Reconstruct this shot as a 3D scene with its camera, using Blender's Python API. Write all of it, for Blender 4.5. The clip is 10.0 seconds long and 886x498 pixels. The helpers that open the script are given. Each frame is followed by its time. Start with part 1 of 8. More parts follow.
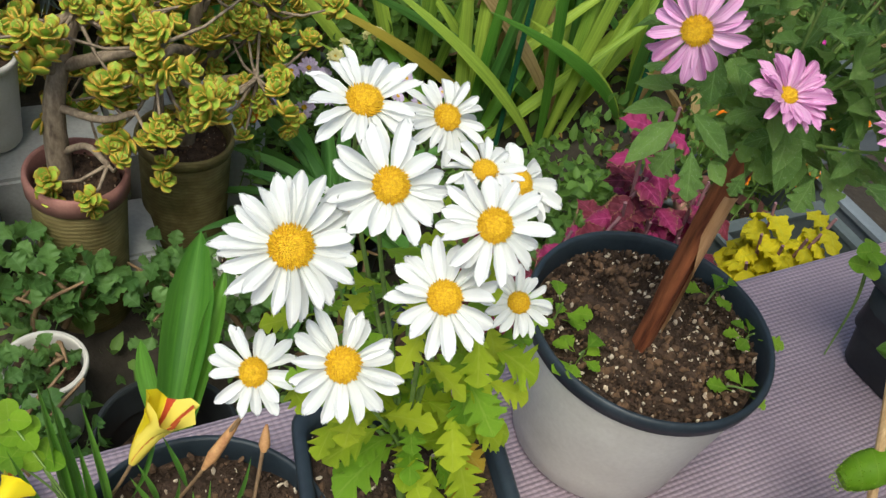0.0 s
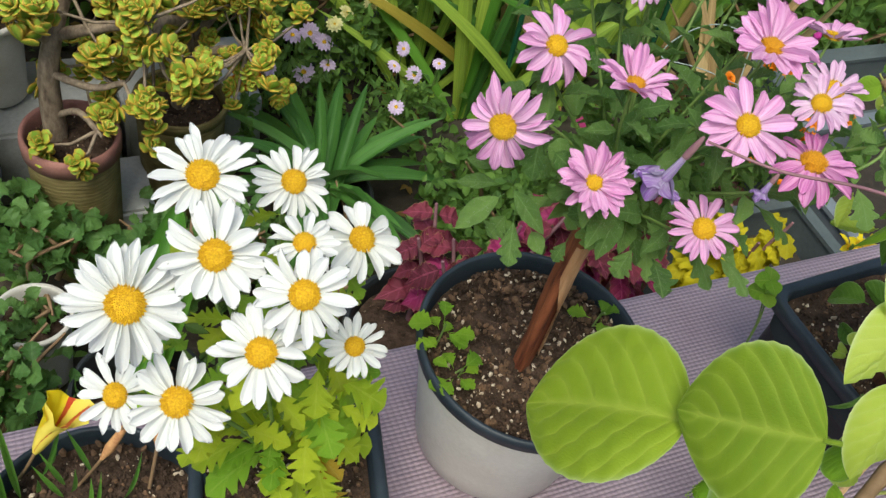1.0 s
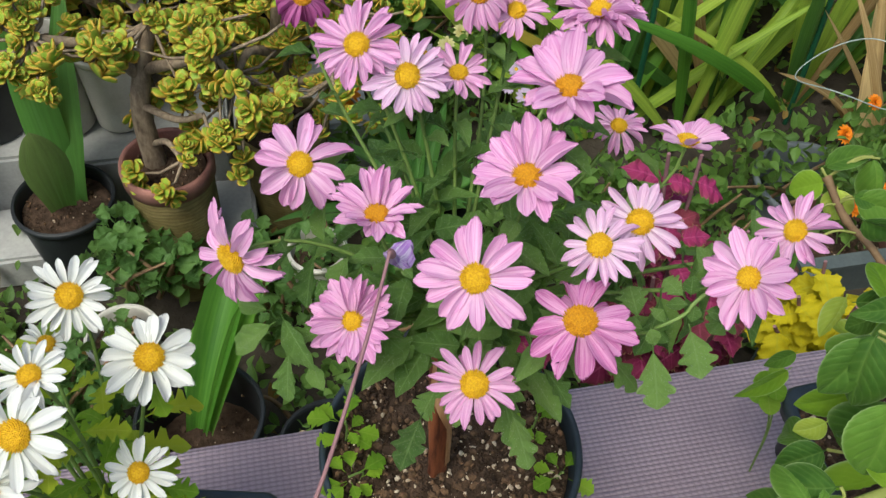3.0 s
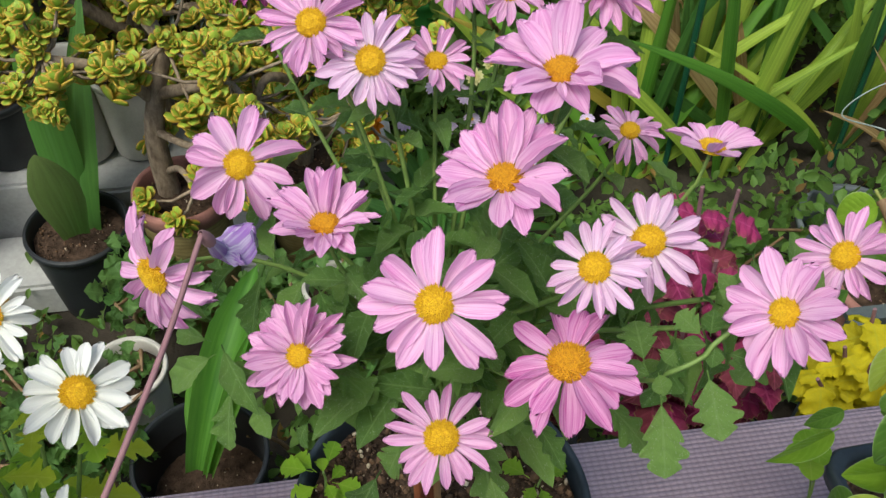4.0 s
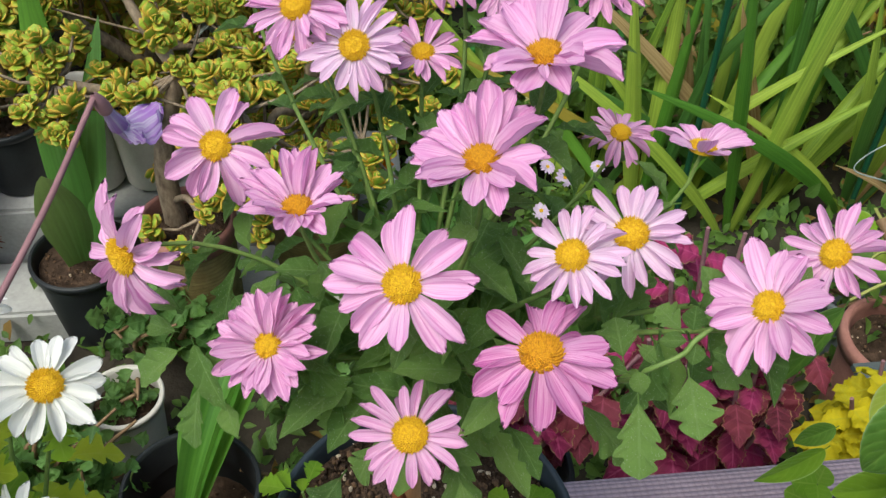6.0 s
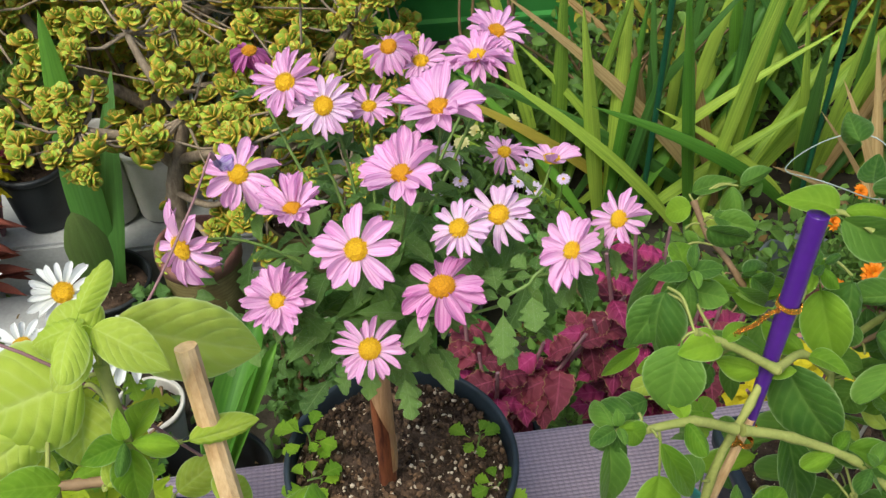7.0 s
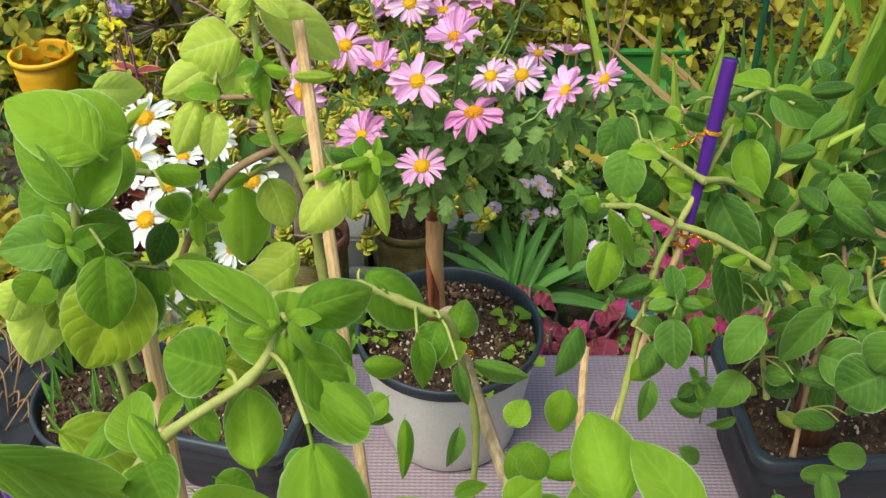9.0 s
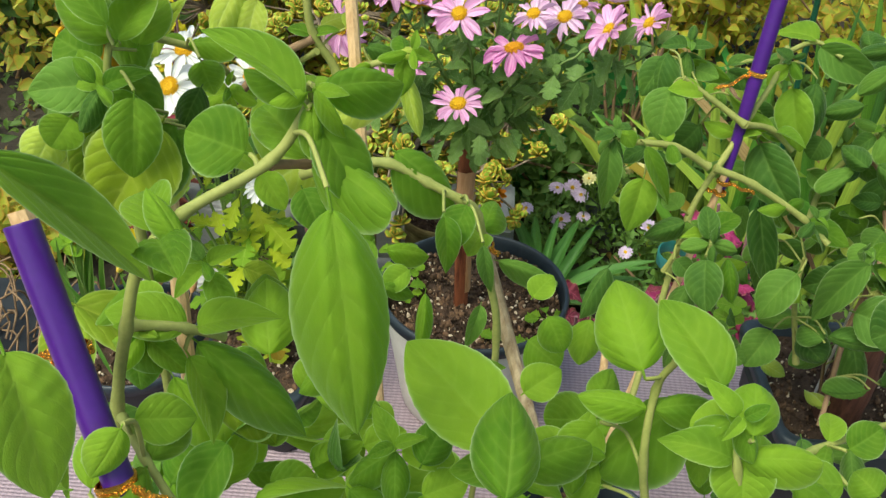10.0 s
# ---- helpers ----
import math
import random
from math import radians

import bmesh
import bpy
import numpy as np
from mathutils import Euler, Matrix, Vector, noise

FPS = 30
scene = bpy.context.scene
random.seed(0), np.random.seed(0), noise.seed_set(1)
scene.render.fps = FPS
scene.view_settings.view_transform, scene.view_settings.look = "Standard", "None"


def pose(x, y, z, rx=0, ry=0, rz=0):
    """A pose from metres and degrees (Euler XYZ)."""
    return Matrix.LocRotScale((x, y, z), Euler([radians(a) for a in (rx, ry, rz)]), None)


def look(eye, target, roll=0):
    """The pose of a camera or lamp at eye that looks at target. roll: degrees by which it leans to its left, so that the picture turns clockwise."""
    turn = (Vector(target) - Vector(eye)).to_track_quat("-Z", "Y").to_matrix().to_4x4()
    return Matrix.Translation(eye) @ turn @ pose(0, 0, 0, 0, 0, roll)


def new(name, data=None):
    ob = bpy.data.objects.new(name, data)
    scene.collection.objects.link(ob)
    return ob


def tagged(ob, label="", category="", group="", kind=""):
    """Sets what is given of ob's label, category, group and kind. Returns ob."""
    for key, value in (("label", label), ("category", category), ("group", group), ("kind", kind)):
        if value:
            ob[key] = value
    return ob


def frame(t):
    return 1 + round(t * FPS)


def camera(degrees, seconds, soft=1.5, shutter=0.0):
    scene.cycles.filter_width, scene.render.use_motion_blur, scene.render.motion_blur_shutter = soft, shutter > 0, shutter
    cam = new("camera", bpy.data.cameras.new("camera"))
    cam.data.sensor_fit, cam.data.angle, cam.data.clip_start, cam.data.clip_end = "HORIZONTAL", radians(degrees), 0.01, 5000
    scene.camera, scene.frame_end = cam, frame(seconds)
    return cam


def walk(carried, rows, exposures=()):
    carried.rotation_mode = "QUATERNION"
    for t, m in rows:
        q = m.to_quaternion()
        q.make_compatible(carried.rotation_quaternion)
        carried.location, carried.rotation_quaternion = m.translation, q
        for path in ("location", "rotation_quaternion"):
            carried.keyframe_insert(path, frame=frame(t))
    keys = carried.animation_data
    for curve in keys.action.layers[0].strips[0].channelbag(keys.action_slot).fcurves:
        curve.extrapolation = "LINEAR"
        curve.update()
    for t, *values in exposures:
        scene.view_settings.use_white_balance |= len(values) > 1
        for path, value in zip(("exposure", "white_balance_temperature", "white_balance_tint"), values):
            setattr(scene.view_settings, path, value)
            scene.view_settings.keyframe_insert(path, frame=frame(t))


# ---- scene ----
cam = camera(51.2, 10.0, soft=1.4)
METRES, EYE, TILT, LEAN, TURN = 1.0, 0.5531, -44.590, -10.903, -25.849
ROWS = [
    (0.0, 0.0, 0.0, 0.0, 0.0, 0.0, -0.0),
    (0.5, 0.048, -0.0213, 0.0365, 0.55, -3.42, -0.75),
    (1.0, 0.0966, -0.0468, 0.0605, 2.62, -3.94, -3.2),
    (1.5, 0.1357, -0.0513, 0.0948, 4.42, -4.92, -3.23),
    (2.0, 0.1903, -0.0334, 0.124, 7.79, -5.23, -2.88),
    (2.5, 0.252, 0.0081, 0.1302, 13.77, -5.34, -3.15),
    (3.0, 0.2838, 0.0496, 0.1324, 16.53, -5.38, -4.17),
    (4.5, 0.2849, 0.1449, 0.1115, 19.7, -1.58, -6.14),
    (5.0, 0.2858, 0.1587, 0.105, 19.89, -0.91, -7.14),
    (6.5, 0.3269, 0.0762, 0.0971, 19.9, 0.92, -7.52),
    (7.0, 0.3829, -0.0129, 0.0847, 19.93, 1.68, -4.53),
    (7.5, 0.4269, -0.0861, 0.0512, 19.63, 3.57, -2.91),
    (8.0, 0.4588, -0.1001, 0.0272, 20.5, 4.53, -3.56),
    (8.5, 0.4873, -0.1243, -0.0228, 23.49, 6.5, -7.63),
    (9.0, 0.5084, -0.1349, -0.0763, 26.56, 6.73, -10.92),
    (9.5, 0.5151, -0.1217, -0.1126, 27.08, 7.25, -13.51),
    (10.0, 0.5121, -0.1152, -0.1302, 27.84, 7.92, -14.97),
]
walk(cam, [(t, pose(0, 0, EYE, TILT, LEAN, TURN) @ pose(METRES * x, METRES * y, METRES * z, 90 + pitch, roll, yaw)) for t, x, y, z, yaw, pitch, roll in ROWS],
     [(0.0, 0.2, 6350.0, 1.0), (4.5, 0.16, 6350.0, 1.0), (6.5, 0.28, 6350.0, 1.0), (8.5, 0.56, 6500.0, 0.0), (10.0, 0.48, 6650.0, -6.0)])

# ---------------------------------------------------------------- world and light
world = bpy.data.worlds.new("sky")
scene.world = world
world.use_nodes = True
wn = world.node_tree.nodes
sky = wn.new("ShaderNodeTexSky")
sky.sky_type = "NISHITA"
sky.sun_disc = False
sky.sun_elevation = radians(62)
sky.sun_rotation = radians(223)
sky.dust_density = 4.0
wn["Background"].inputs["Strength"].default_value = 0.15
world.node_tree.links.new(sky.outputs["Color"], wn["Background"].inputs["Color"])
sun_data = bpy.data.lights.new("sun", "SUN")
sun_data.energy = 2.6
sun_data.angle = radians(30)
sun_data.color = (1.0, 0.95, 0.87)
sun = new("sun", sun_data)
sun.matrix_world = look((-1.0, -1.05, 2.7), (0, 0, 0))


# ---------------------------------------------------------------- materials
def material(name, roughness=0.6, metallic=0.0, specular=0.4):
    m = bpy.data.materials.new(name)
    m.use_nodes = True
    b = m.node_tree.nodes["Principled BSDF"]
    b.inputs["Roughness"].default_value = roughness
    b.inputs["Metallic"].default_value = metallic
    b.inputs["Specular IOR Level"].default_value = specular
    return m, m.node_tree.nodes, m.node_tree.links, b


def ramp(nodes, links, source, stops):
    r = nodes.new("ShaderNodeValToRGB")
    while len(r.color_ramp.elements) < len(stops):
        r.color_ramp.elements.new(0.5)
    for e, (p, c) in zip(r.color_ramp.elements, stops):
        e.position, e.color = p, (*c, 1)
    links.new(source, r.inputs["Fac"])
    return r.outputs["Color"]


def noise_tex(nodes, links, scale, detail=4.0, coords=None, rough=0.55):
    n = nodes.new("ShaderNodeTexNoise")
    n.inputs["Scale"].default_value, n.inputs["Detail"].default_value = scale, detail
    n.inputs["Roughness"].default_value = rough
    if coords:
        links.new(coords, n.inputs["Vector"])
    return n.outputs["Fac"]


def mixed(nodes, links, a, b, fac, mode="MIX"):
    x = nodes.new("ShaderNodeMix")
    x.data_type, x.blend_type = "RGBA", mode
    for value, slot in ((fac, 0), (a, 6), (b, 7)):
        if isinstance(value, (int, float)):
            x.inputs[slot].default_value = value
        elif isinstance(value, tuple):
            x.inputs[slot].default_value = (*value, 1)
        else:
            links.new(value, x.inputs[slot])
    return x.outputs[2]


def arith(nodes, links, op, a, b=0.0, c=0.0):
    x = nodes.new("ShaderNodeMath")
    x.operation = op
    for i, v in enumerate((a, b, c)):
        if isinstance(v, (int, float)):
            x.inputs[i].default_value = v
        else:
            links.new(v, x.inputs[i])
    return x.outputs[0]


def bumped(nodes, links, b, height, strength=0.4, distance=0.002):
    n = nodes.new("ShaderNodeBump")
    n.inputs["Strength"].default_value, n.inputs["Distance"].default_value = strength, distance
    links.new(height, n.inputs["Height"])
    links.new(n.outputs["Normal"], b.inputs["Normal"])
    return n


def coat(name, dark, light, scale=30.0, roughness=0.6, relief=0.3, fine=400.0, specular=0.4, metallic=0.0, depth=0.002):
    """A surface with coarse stains and a fine grain."""
    m, nodes, links, b = material(name, roughness, metallic, specular)
    co = nodes.new("ShaderNodeTexCoord").outputs["Object"]
    big = noise_tex(nodes, links, scale, 5.0, co)
    small = noise_tex(nodes, links, fine, 3.0, co)
    both = arith(nodes, links, "ADD", arith(nodes, links, "MULTIPLY", big, 0.7), arith(nodes, links, "MULTIPLY", small, 0.3))
    links.new(ramp(nodes, links, both, [(0.3, dark), (0.7, light)]), b.inputs["Base Color"])
    bumped(nodes, links, b, both, relief, depth)
    return m


def foliage(name, dark, light, vein, islands=False, roughness=0.5, through_it=0.35, pairs=7.0, veins=0.55, edge=None, tip=None, lift=0.25, relief=0.0009, edge_at=0.475, streaks=0.0, specks=0.0):
    """A leaf: midrib and side veins from its own UV map, blotches, light that shines through."""
    m, nodes, links, b = material(name, roughness, 0.0, 0.25)
    uv = nodes.new("ShaderNodeUVMap").outputs["UV"]
    sep = nodes.new("ShaderNodeSeparateXYZ")
    links.new(uv, sep.inputs[0])
    u, v = sep.outputs[0], sep.outputs[1]
    off = arith(nodes, links, "ABSOLUTE", arith(nodes, links, "SUBTRACT", u, 0.5))
    mid = arith(nodes, links, "LESS_THAN", off, 0.03)
    slant = arith(nodes, links, "SUBTRACT", v, arith(nodes, links, "MULTIPLY", off, 0.45))
    wave = arith(nodes, links, "PINGPONG", arith(nodes, links, "MULTIPLY", slant, pairs * 2), 1.0)
    side = arith(nodes, links, "POWER", wave, 7.0)
    rib = arith(nodes, links, "MINIMUM", arith(nodes, links, "ADD", mid, arith(nodes, links, "MULTIPLY", side, 0.7)), 1.0)
    if islands:
        rnd = nodes.new("ShaderNodeNewGeometry").outputs["Random Per Island"]
    else:
        rnd = nodes.new("ShaderNodeObjectInfo").outputs["Random"]
    co = nodes.new("ShaderNodeTexCoord").outputs["Object"]
    blot = noise_tex(nodes, links, 14.0 if not islands else 25.0, 3.0, co)
    grain = noise_tex(nodes, links, 160.0 if not islands else 300.0, 2.0, co)
    tone = arith(nodes, links, "ADD", arith(nodes, links, "MULTIPLY", rnd, 0.55), arith(nodes, links, "MULTIPLY", arith(nodes, links, "ADD", blot, grain), 0.28))
    if streaks:
        run = nodes.new("ShaderNodeCombineXYZ")
        links.new(arith(nodes, links, "MULTIPLY", u, 14.0), run.inputs[0])
        links.new(arith(nodes, links, "MULTIPLY", v, 1.6), run.inputs[1])
        links.new(arith(nodes, links, "MULTIPLY", rnd, 50.0), run.inputs[2])
        line = noise_tex(nodes, links, 1.0, 3.0, run.outputs[0])
        tone = arith(nodes, links, "ADD", tone, arith(nodes, links, "MULTIPLY", arith(nodes, links, "SUBTRACT", line, 0.5), streaks))
    base = ramp(nodes, links, tone, [(0.15, dark), (0.85, light)])
    if tip:
        far = arith(nodes, links, "MULTIPLY", arith(nodes, links, "POWER", arith(nodes, links, "MULTIPLY", off, 2.0), 2.5), arith(nodes, links, "ADD", blot, 0.35))
        base = mixed(nodes, links, base, tip, far)
    if edge:
        rim = arith(nodes, links, "GREATER_THAN", off, edge_at)
        base = mixed(nodes, links, base, edge, rim)
    base = mixed(nodes, links, base, vein, arith(nodes, links, "MULTIPLY", rib, veins))
    if specks:
        dot = arith(nodes, links, "GREATER_THAN", noise_tex(nodes, links, 38.0, 1.0, co), 0.69)
        base = mixed(nodes, links, base, (0.6, 0.66, 0.52), arith(nodes, links, "MULTIPLY", dot, specks))
    links.new(base, b.inputs["Base Color"])
    bumped(nodes, links, b, arith(nodes, links, "ADD", arith(nodes, links, "MULTIPLY", rib, -0.8), arith(nodes, links, "MULTIPLY", grain, 0.6)), 0.7, relief)
    trans = nodes.new("ShaderNodeBsdfTranslucent")
    links.new(mixed(nodes, links, base, (0.9, 1.0, 0.35), lift), trans.inputs["Color"])
    mix = nodes.new("ShaderNodeMixShader")
    mix.inputs[0].default_value = through_it
    links.new(b.outputs[0], mix.inputs[1])
    links.new(trans.outputs[0], mix.inputs[2])
    links.new(mix.outputs[0], nodes["Material Output"].inputs["Surface"])
    return m


def felt_coat(name, dark, light, vein, edge, veins=0.25, through_it=0.38, pairs=6.5):
    """A soft felty leaf: sunken side veins, a fine net between them, a pale downy margin."""
    m, nodes, links, b = material(name, 0.62, 0.0, 0.14)
    sep = nodes.new("ShaderNodeSeparateXYZ")
    links.new(nodes.new("ShaderNodeUVMap").outputs["UV"], sep.inputs[0])
    u, v = sep.outputs[0], sep.outputs[1]
    off = arith(nodes, links, "ABSOLUTE", arith(nodes, links, "SUBTRACT", u, 0.5))
    co = nodes.new("ShaderNodeTexCoord").outputs["Object"]
    rnd = nodes.new("ShaderNodeObjectInfo").outputs["Random"]
    shift = nodes.new("ShaderNodeVectorMath")
    links.new(co, shift.inputs[0])
    mul = nodes.new("ShaderNodeCombineXYZ")
    links.new(arith(nodes, links, "MULTIPLY", rnd, 37.0), mul.inputs[2])
    links.new(mul.outputs[0], shift.inputs[1])
    spot = shift.outputs[0]
    blot = noise_tex(nodes, links, 2.6, 3.0, spot)
    grain = noise_tex(nodes, links, 60.0, 3.0, spot)
    mid = arith(nodes, links, "POWER", arith(nodes, links, "MAXIMUM", arith(nodes, links, "SUBTRACT", 1.0, arith(nodes, links, "MULTIPLY", off, 18.0)), 0.0), 1.5)
    slant = arith(nodes, links, "SUBTRACT", v, arith(nodes, links, "MULTIPLY", off, 0.44))
    slant = arith(nodes, links, "SUBTRACT", slant, arith(nodes, links, "MULTIPLY", arith(nodes, links, "MULTIPLY", off, off), 0.68))
    slant = arith(nodes, links, "ADD", slant, arith(nodes, links, "MULTIPLY", blot, 0.05))
    wave = arith(nodes, links, "PINGPONG", arith(nodes, links, "MULTIPLY", slant, pairs * 2), 1.0)
    side = arith(nodes, links, "POWER", wave, 3.0)
    net = nodes.new("ShaderNodeTexVoronoi")
    net.feature = "DISTANCE_TO_EDGE"
    net.inputs["Scale"].default_value = 34.0
    links.new(spot, net.inputs["Vector"])
    cell = arith(nodes, links, "MINIMUM", arith(nodes, links, "MULTIPLY", net.outputs["Distance"], 5.0), 1.0)
    tone = arith(nodes, links, "ADD", arith(nodes, links, "MULTIPLY", rnd, 0.5), arith(nodes, links, "ADD", arith(nodes, links, "MULTIPLY", blot, 0.45), arith(nodes, links, "MULTIPLY", grain, 0.06)))
    base = ramp(nodes, links, tone, [(0.2, dark), (0.92, light)])
    rib = arith(nodes, links, "MINIMUM", arith(nodes, links, "ADD", mid, arith(nodes, links, "MULTIPLY", side, 0.55)), 1.0)
    base = mixed(nodes, links, base, vein, arith(nodes, links, "MULTIPLY", rib, veins))
    rim = arith(nodes, links, "POWER", arith(nodes, links, "MULTIPLY", off, 2.0), 34.0)
    base = mixed(nodes, links, base, edge, arith(nodes, links, "MULTIPLY", rim, 0.7))
    links.new(base, b.inputs["Base Color"])
    b.inputs["Sheen Weight"].default_value = 0.16
    b.inputs["Sheen Roughness"].default_value = 0.3
    b.inputs["Sheen Tint"].default_value = (0.8, 1.0, 0.65, 1)
    high = arith(nodes, links, "ADD", arith(nodes, links, "MULTIPLY", rib, -1.0), arith(nodes, links, "ADD", arith(nodes, links, "MULTIPLY", cell, 0.1), arith(nodes, links, "MULTIPLY", grain, 0.1)))
    bumped(nodes, links, b, high, 0.4, 0.0013)
    trans = nodes.new("ShaderNodeBsdfTranslucent")
    links.new(mixed(nodes, links, base, (0.7, 1.0, 0.12), 0.2), trans.inputs["Color"])
    mix = nodes.new("ShaderNodeMixShader")
    mix.inputs[0].default_value = through_it
    links.new(b.outputs[0], mix.inputs[1])
    links.new(trans.outputs[0], mix.inputs[2])
    links.new(mix.outputs[0], nodes["Material Output"].inputs["Surface"])
    return m


def petal_coat(name, inner, outer, streak, streaks=0.35, spread=0.5):
    m, nodes, links, b = material(name, 0.5, 0.0, 0.25)
    uv = nodes.new("ShaderNodeUVMap").outputs["UV"]
    sep = nodes.new("ShaderNodeSeparateXYZ")
    links.new(uv, sep.inputs[0])
    u, v = sep.outputs[0], sep.outputs[1]
    co = nodes.new("ShaderNodeCombineXYZ")
    rnd = nodes.new("ShaderNodeObjectInfo").outputs["Random"]
    links.new(arith(nodes, links, "MULTIPLY", u, 13.0), co.inputs[0])
    links.new(arith(nodes, links, "MULTIPLY", v, 0.8), co.inputs[1])
    links.new(arith(nodes, links, "MULTIPLY", rnd, 40.0), co.inputs[2])
    lines = noise_tex(nodes, links, 1.0, 2.0, co.outputs[0])
    base = ramp(nodes, links, v, [(0.0, inner), (0.35, tuple(0.5 * (p + q) for p, q in zip(inner, outer))), (0.8, outer)])
    amount = arith(nodes, links, "MULTIPLY", arith(nodes, links, "SUBTRACT", lines, 0.42), streaks * 5.0)
    amount = arith(nodes, links, "MINIMUM", arith(nodes, links, "MAXIMUM", amount, 0.0), 0.85)
    base = mixed(nodes, links, base, streak, amount)
    shade = arith(nodes, links, "ADD", 1.0 - spread * 0.5, arith(nodes, links, "MULTIPLY", rnd, spread * 0.5))
    hsv = nodes.new("ShaderNodeHueSaturation")
    links.new(shade, hsv.inputs["Value"])
    links.new(base, hsv.inputs["Color"])
    base = hsv.outputs[0]
    links.new(base, b.inputs["Base Color"])
    bumped(nodes, links, b, lines, 0.5, 0.0006)
    trans = nodes.new("ShaderNodeBsdfTranslucent")
    links.new(base, trans.inputs["Color"])
    mix = nodes.new("ShaderNodeMixShader")
    mix.inputs[0].default_value = 0.3
    links.new(b.outputs[0], mix.inputs[1])
    links.new(trans.outputs[0], mix.inputs[2])
    links.new(mix.outputs[0], nodes["Material Output"].inputs["Surface"])
    return m


def edged_petal(name, inner, outer, margin):
    """A petal with a band of another colour along one edge."""
    m = petal_coat(name, inner, outer, margin, 0.0, 0.1)
    nodes, links = m.node_tree.nodes, m.node_tree.links
    b = nodes["Principled BSDF"]
    sep = nodes.new("ShaderNodeSeparateXYZ")
    links.new(nodes.new("ShaderNodeUVMap").outputs["UV"], sep.inputs[0])
    wob = noise_tex(nodes, links, 6.0, 2.0)
    edge = arith(nodes, links, "GREATER_THAN", arith(nodes, links, "ADD", sep.outputs[0], arith(nodes, links, "MULTIPLY", wob, 0.12)), 0.86)
    tone = mixed(nodes, links, b.inputs["Base Color"].links[0].from_socket, margin, edge)
    links.new(tone, b.inputs["Base Color"])
    return m


def mat_rubber():
    """Mauve drawer-liner mat with small raised dashes in rows."""
    m, nodes, links, b = material("mauve_mat", 0.75, 0.0, 0.25)
    co = nodes.new("ShaderNodeTexCoord").outputs["Object"]
    sep = nodes.new("ShaderNodeSeparateXYZ")
    links.new(co, sep.inputs[0])
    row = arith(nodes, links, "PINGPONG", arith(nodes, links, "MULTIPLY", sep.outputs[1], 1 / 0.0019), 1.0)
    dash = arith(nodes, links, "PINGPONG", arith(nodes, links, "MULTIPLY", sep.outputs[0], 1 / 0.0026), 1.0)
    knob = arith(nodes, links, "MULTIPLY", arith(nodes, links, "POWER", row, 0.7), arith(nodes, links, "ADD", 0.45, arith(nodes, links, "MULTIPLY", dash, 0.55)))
    stain = noise_tex(nodes, links, 9.0, 5.0, co)
    grain = noise_tex(nodes, links, 260.0, 2.0, co)
    tone = arith(nodes, links, "ADD", arith(nodes, links, "MULTIPLY", stain, 0.75), arith(nodes, links, "MULTIPLY", grain, 0.25))
    base = ramp(nodes, links, tone, [(0.3, (0.29, 0.22, 0.258)), (0.7, (0.41, 0.32, 0.368))])
    # colour goes darker between the raised dashes
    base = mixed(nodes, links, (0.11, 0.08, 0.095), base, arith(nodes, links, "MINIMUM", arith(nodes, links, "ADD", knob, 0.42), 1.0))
    links.new(base, b.inputs["Base Color"])
    bumped(nodes, links, b, knob, 0.9, 0.0013)
    return m


def ribbed(name, dark, light, pitch):
    """Clay with turned grooves and moss."""
    m, nodes, links, b = material(name, 0.8, 0.0, 0.2)
    co = nodes.new("ShaderNodeTexCoord").outputs["Object"]
    sep = nodes.new("ShaderNodeSeparateXYZ")
    links.new(co, sep.inputs[0])
    wob = noise_tex(nodes, links, 12.0, 2.0, co)
    z = arith(nodes, links, "ADD", sep.outputs[2], arith(nodes, links, "MULTIPLY", wob, 0.026))
    groove = arith(nodes, links, "PINGPONG", arith(nodes, links, "MULTIPLY", z, 2 / pitch), 1.0)
    stain = noise_tex(nodes, links, 35.0, 5.0, co)
    base = ramp(nodes, links, stain, [(0.3, dark), (0.72, light)])
    base = mixed(nodes, links, base, tuple(0.45 * c for c in dark), arith(nodes, links, "MULTIPLY", arith(nodes, links, "POWER", groove, 4.0), arith(nodes, links, "MULTIPLY", stain, 0.8)))
    moss = arith(nodes, links, "MULTIPLY", arith(nodes, links, "MAXIMUM", arith(nodes, links, "SUBTRACT", noise_tex(nodes, links, 18.0, 5.0, co), 0.48), 0.0), 3.0)
    base = mixed(nodes, links, base, (0.055, 0.06, 0.02), moss)
    links.new(base, b.inputs["Base Color"])
    rough = arith(nodes, links, "ADD", arith(nodes, links, "MULTIPLY", groove, stain), arith(nodes, links, "MULTIPLY", noise_tex(nodes, links, 220.0, 4.0, co), 0.6))
    bumped(nodes, links, b, rough, 0.55, 0.0018)
    return m


def bark(name, dark, light, stretch=0.12, scale=160.0):
    m, nodes, links, b = material(name, 0.7, 0.0, 0.3)
    co = nodes.new("ShaderNodeTexCoord").outputs["Object"]
    mp = nodes.new("ShaderNodeMapping")
    mp.inputs["Scale"].default_value = (1, 1, stretch)
    links.new(co, mp.inputs[0])
    n = noise_tex(nodes, links, scale, 6.0, mp.outputs[0], 0.65)
    links.new(ramp(nodes, links, n, [(0.32, dark), (0.68, light)]), b.inputs["Base Color"])
    bumped(nodes, links, b, n, 0.7, 0.0015)
    return m


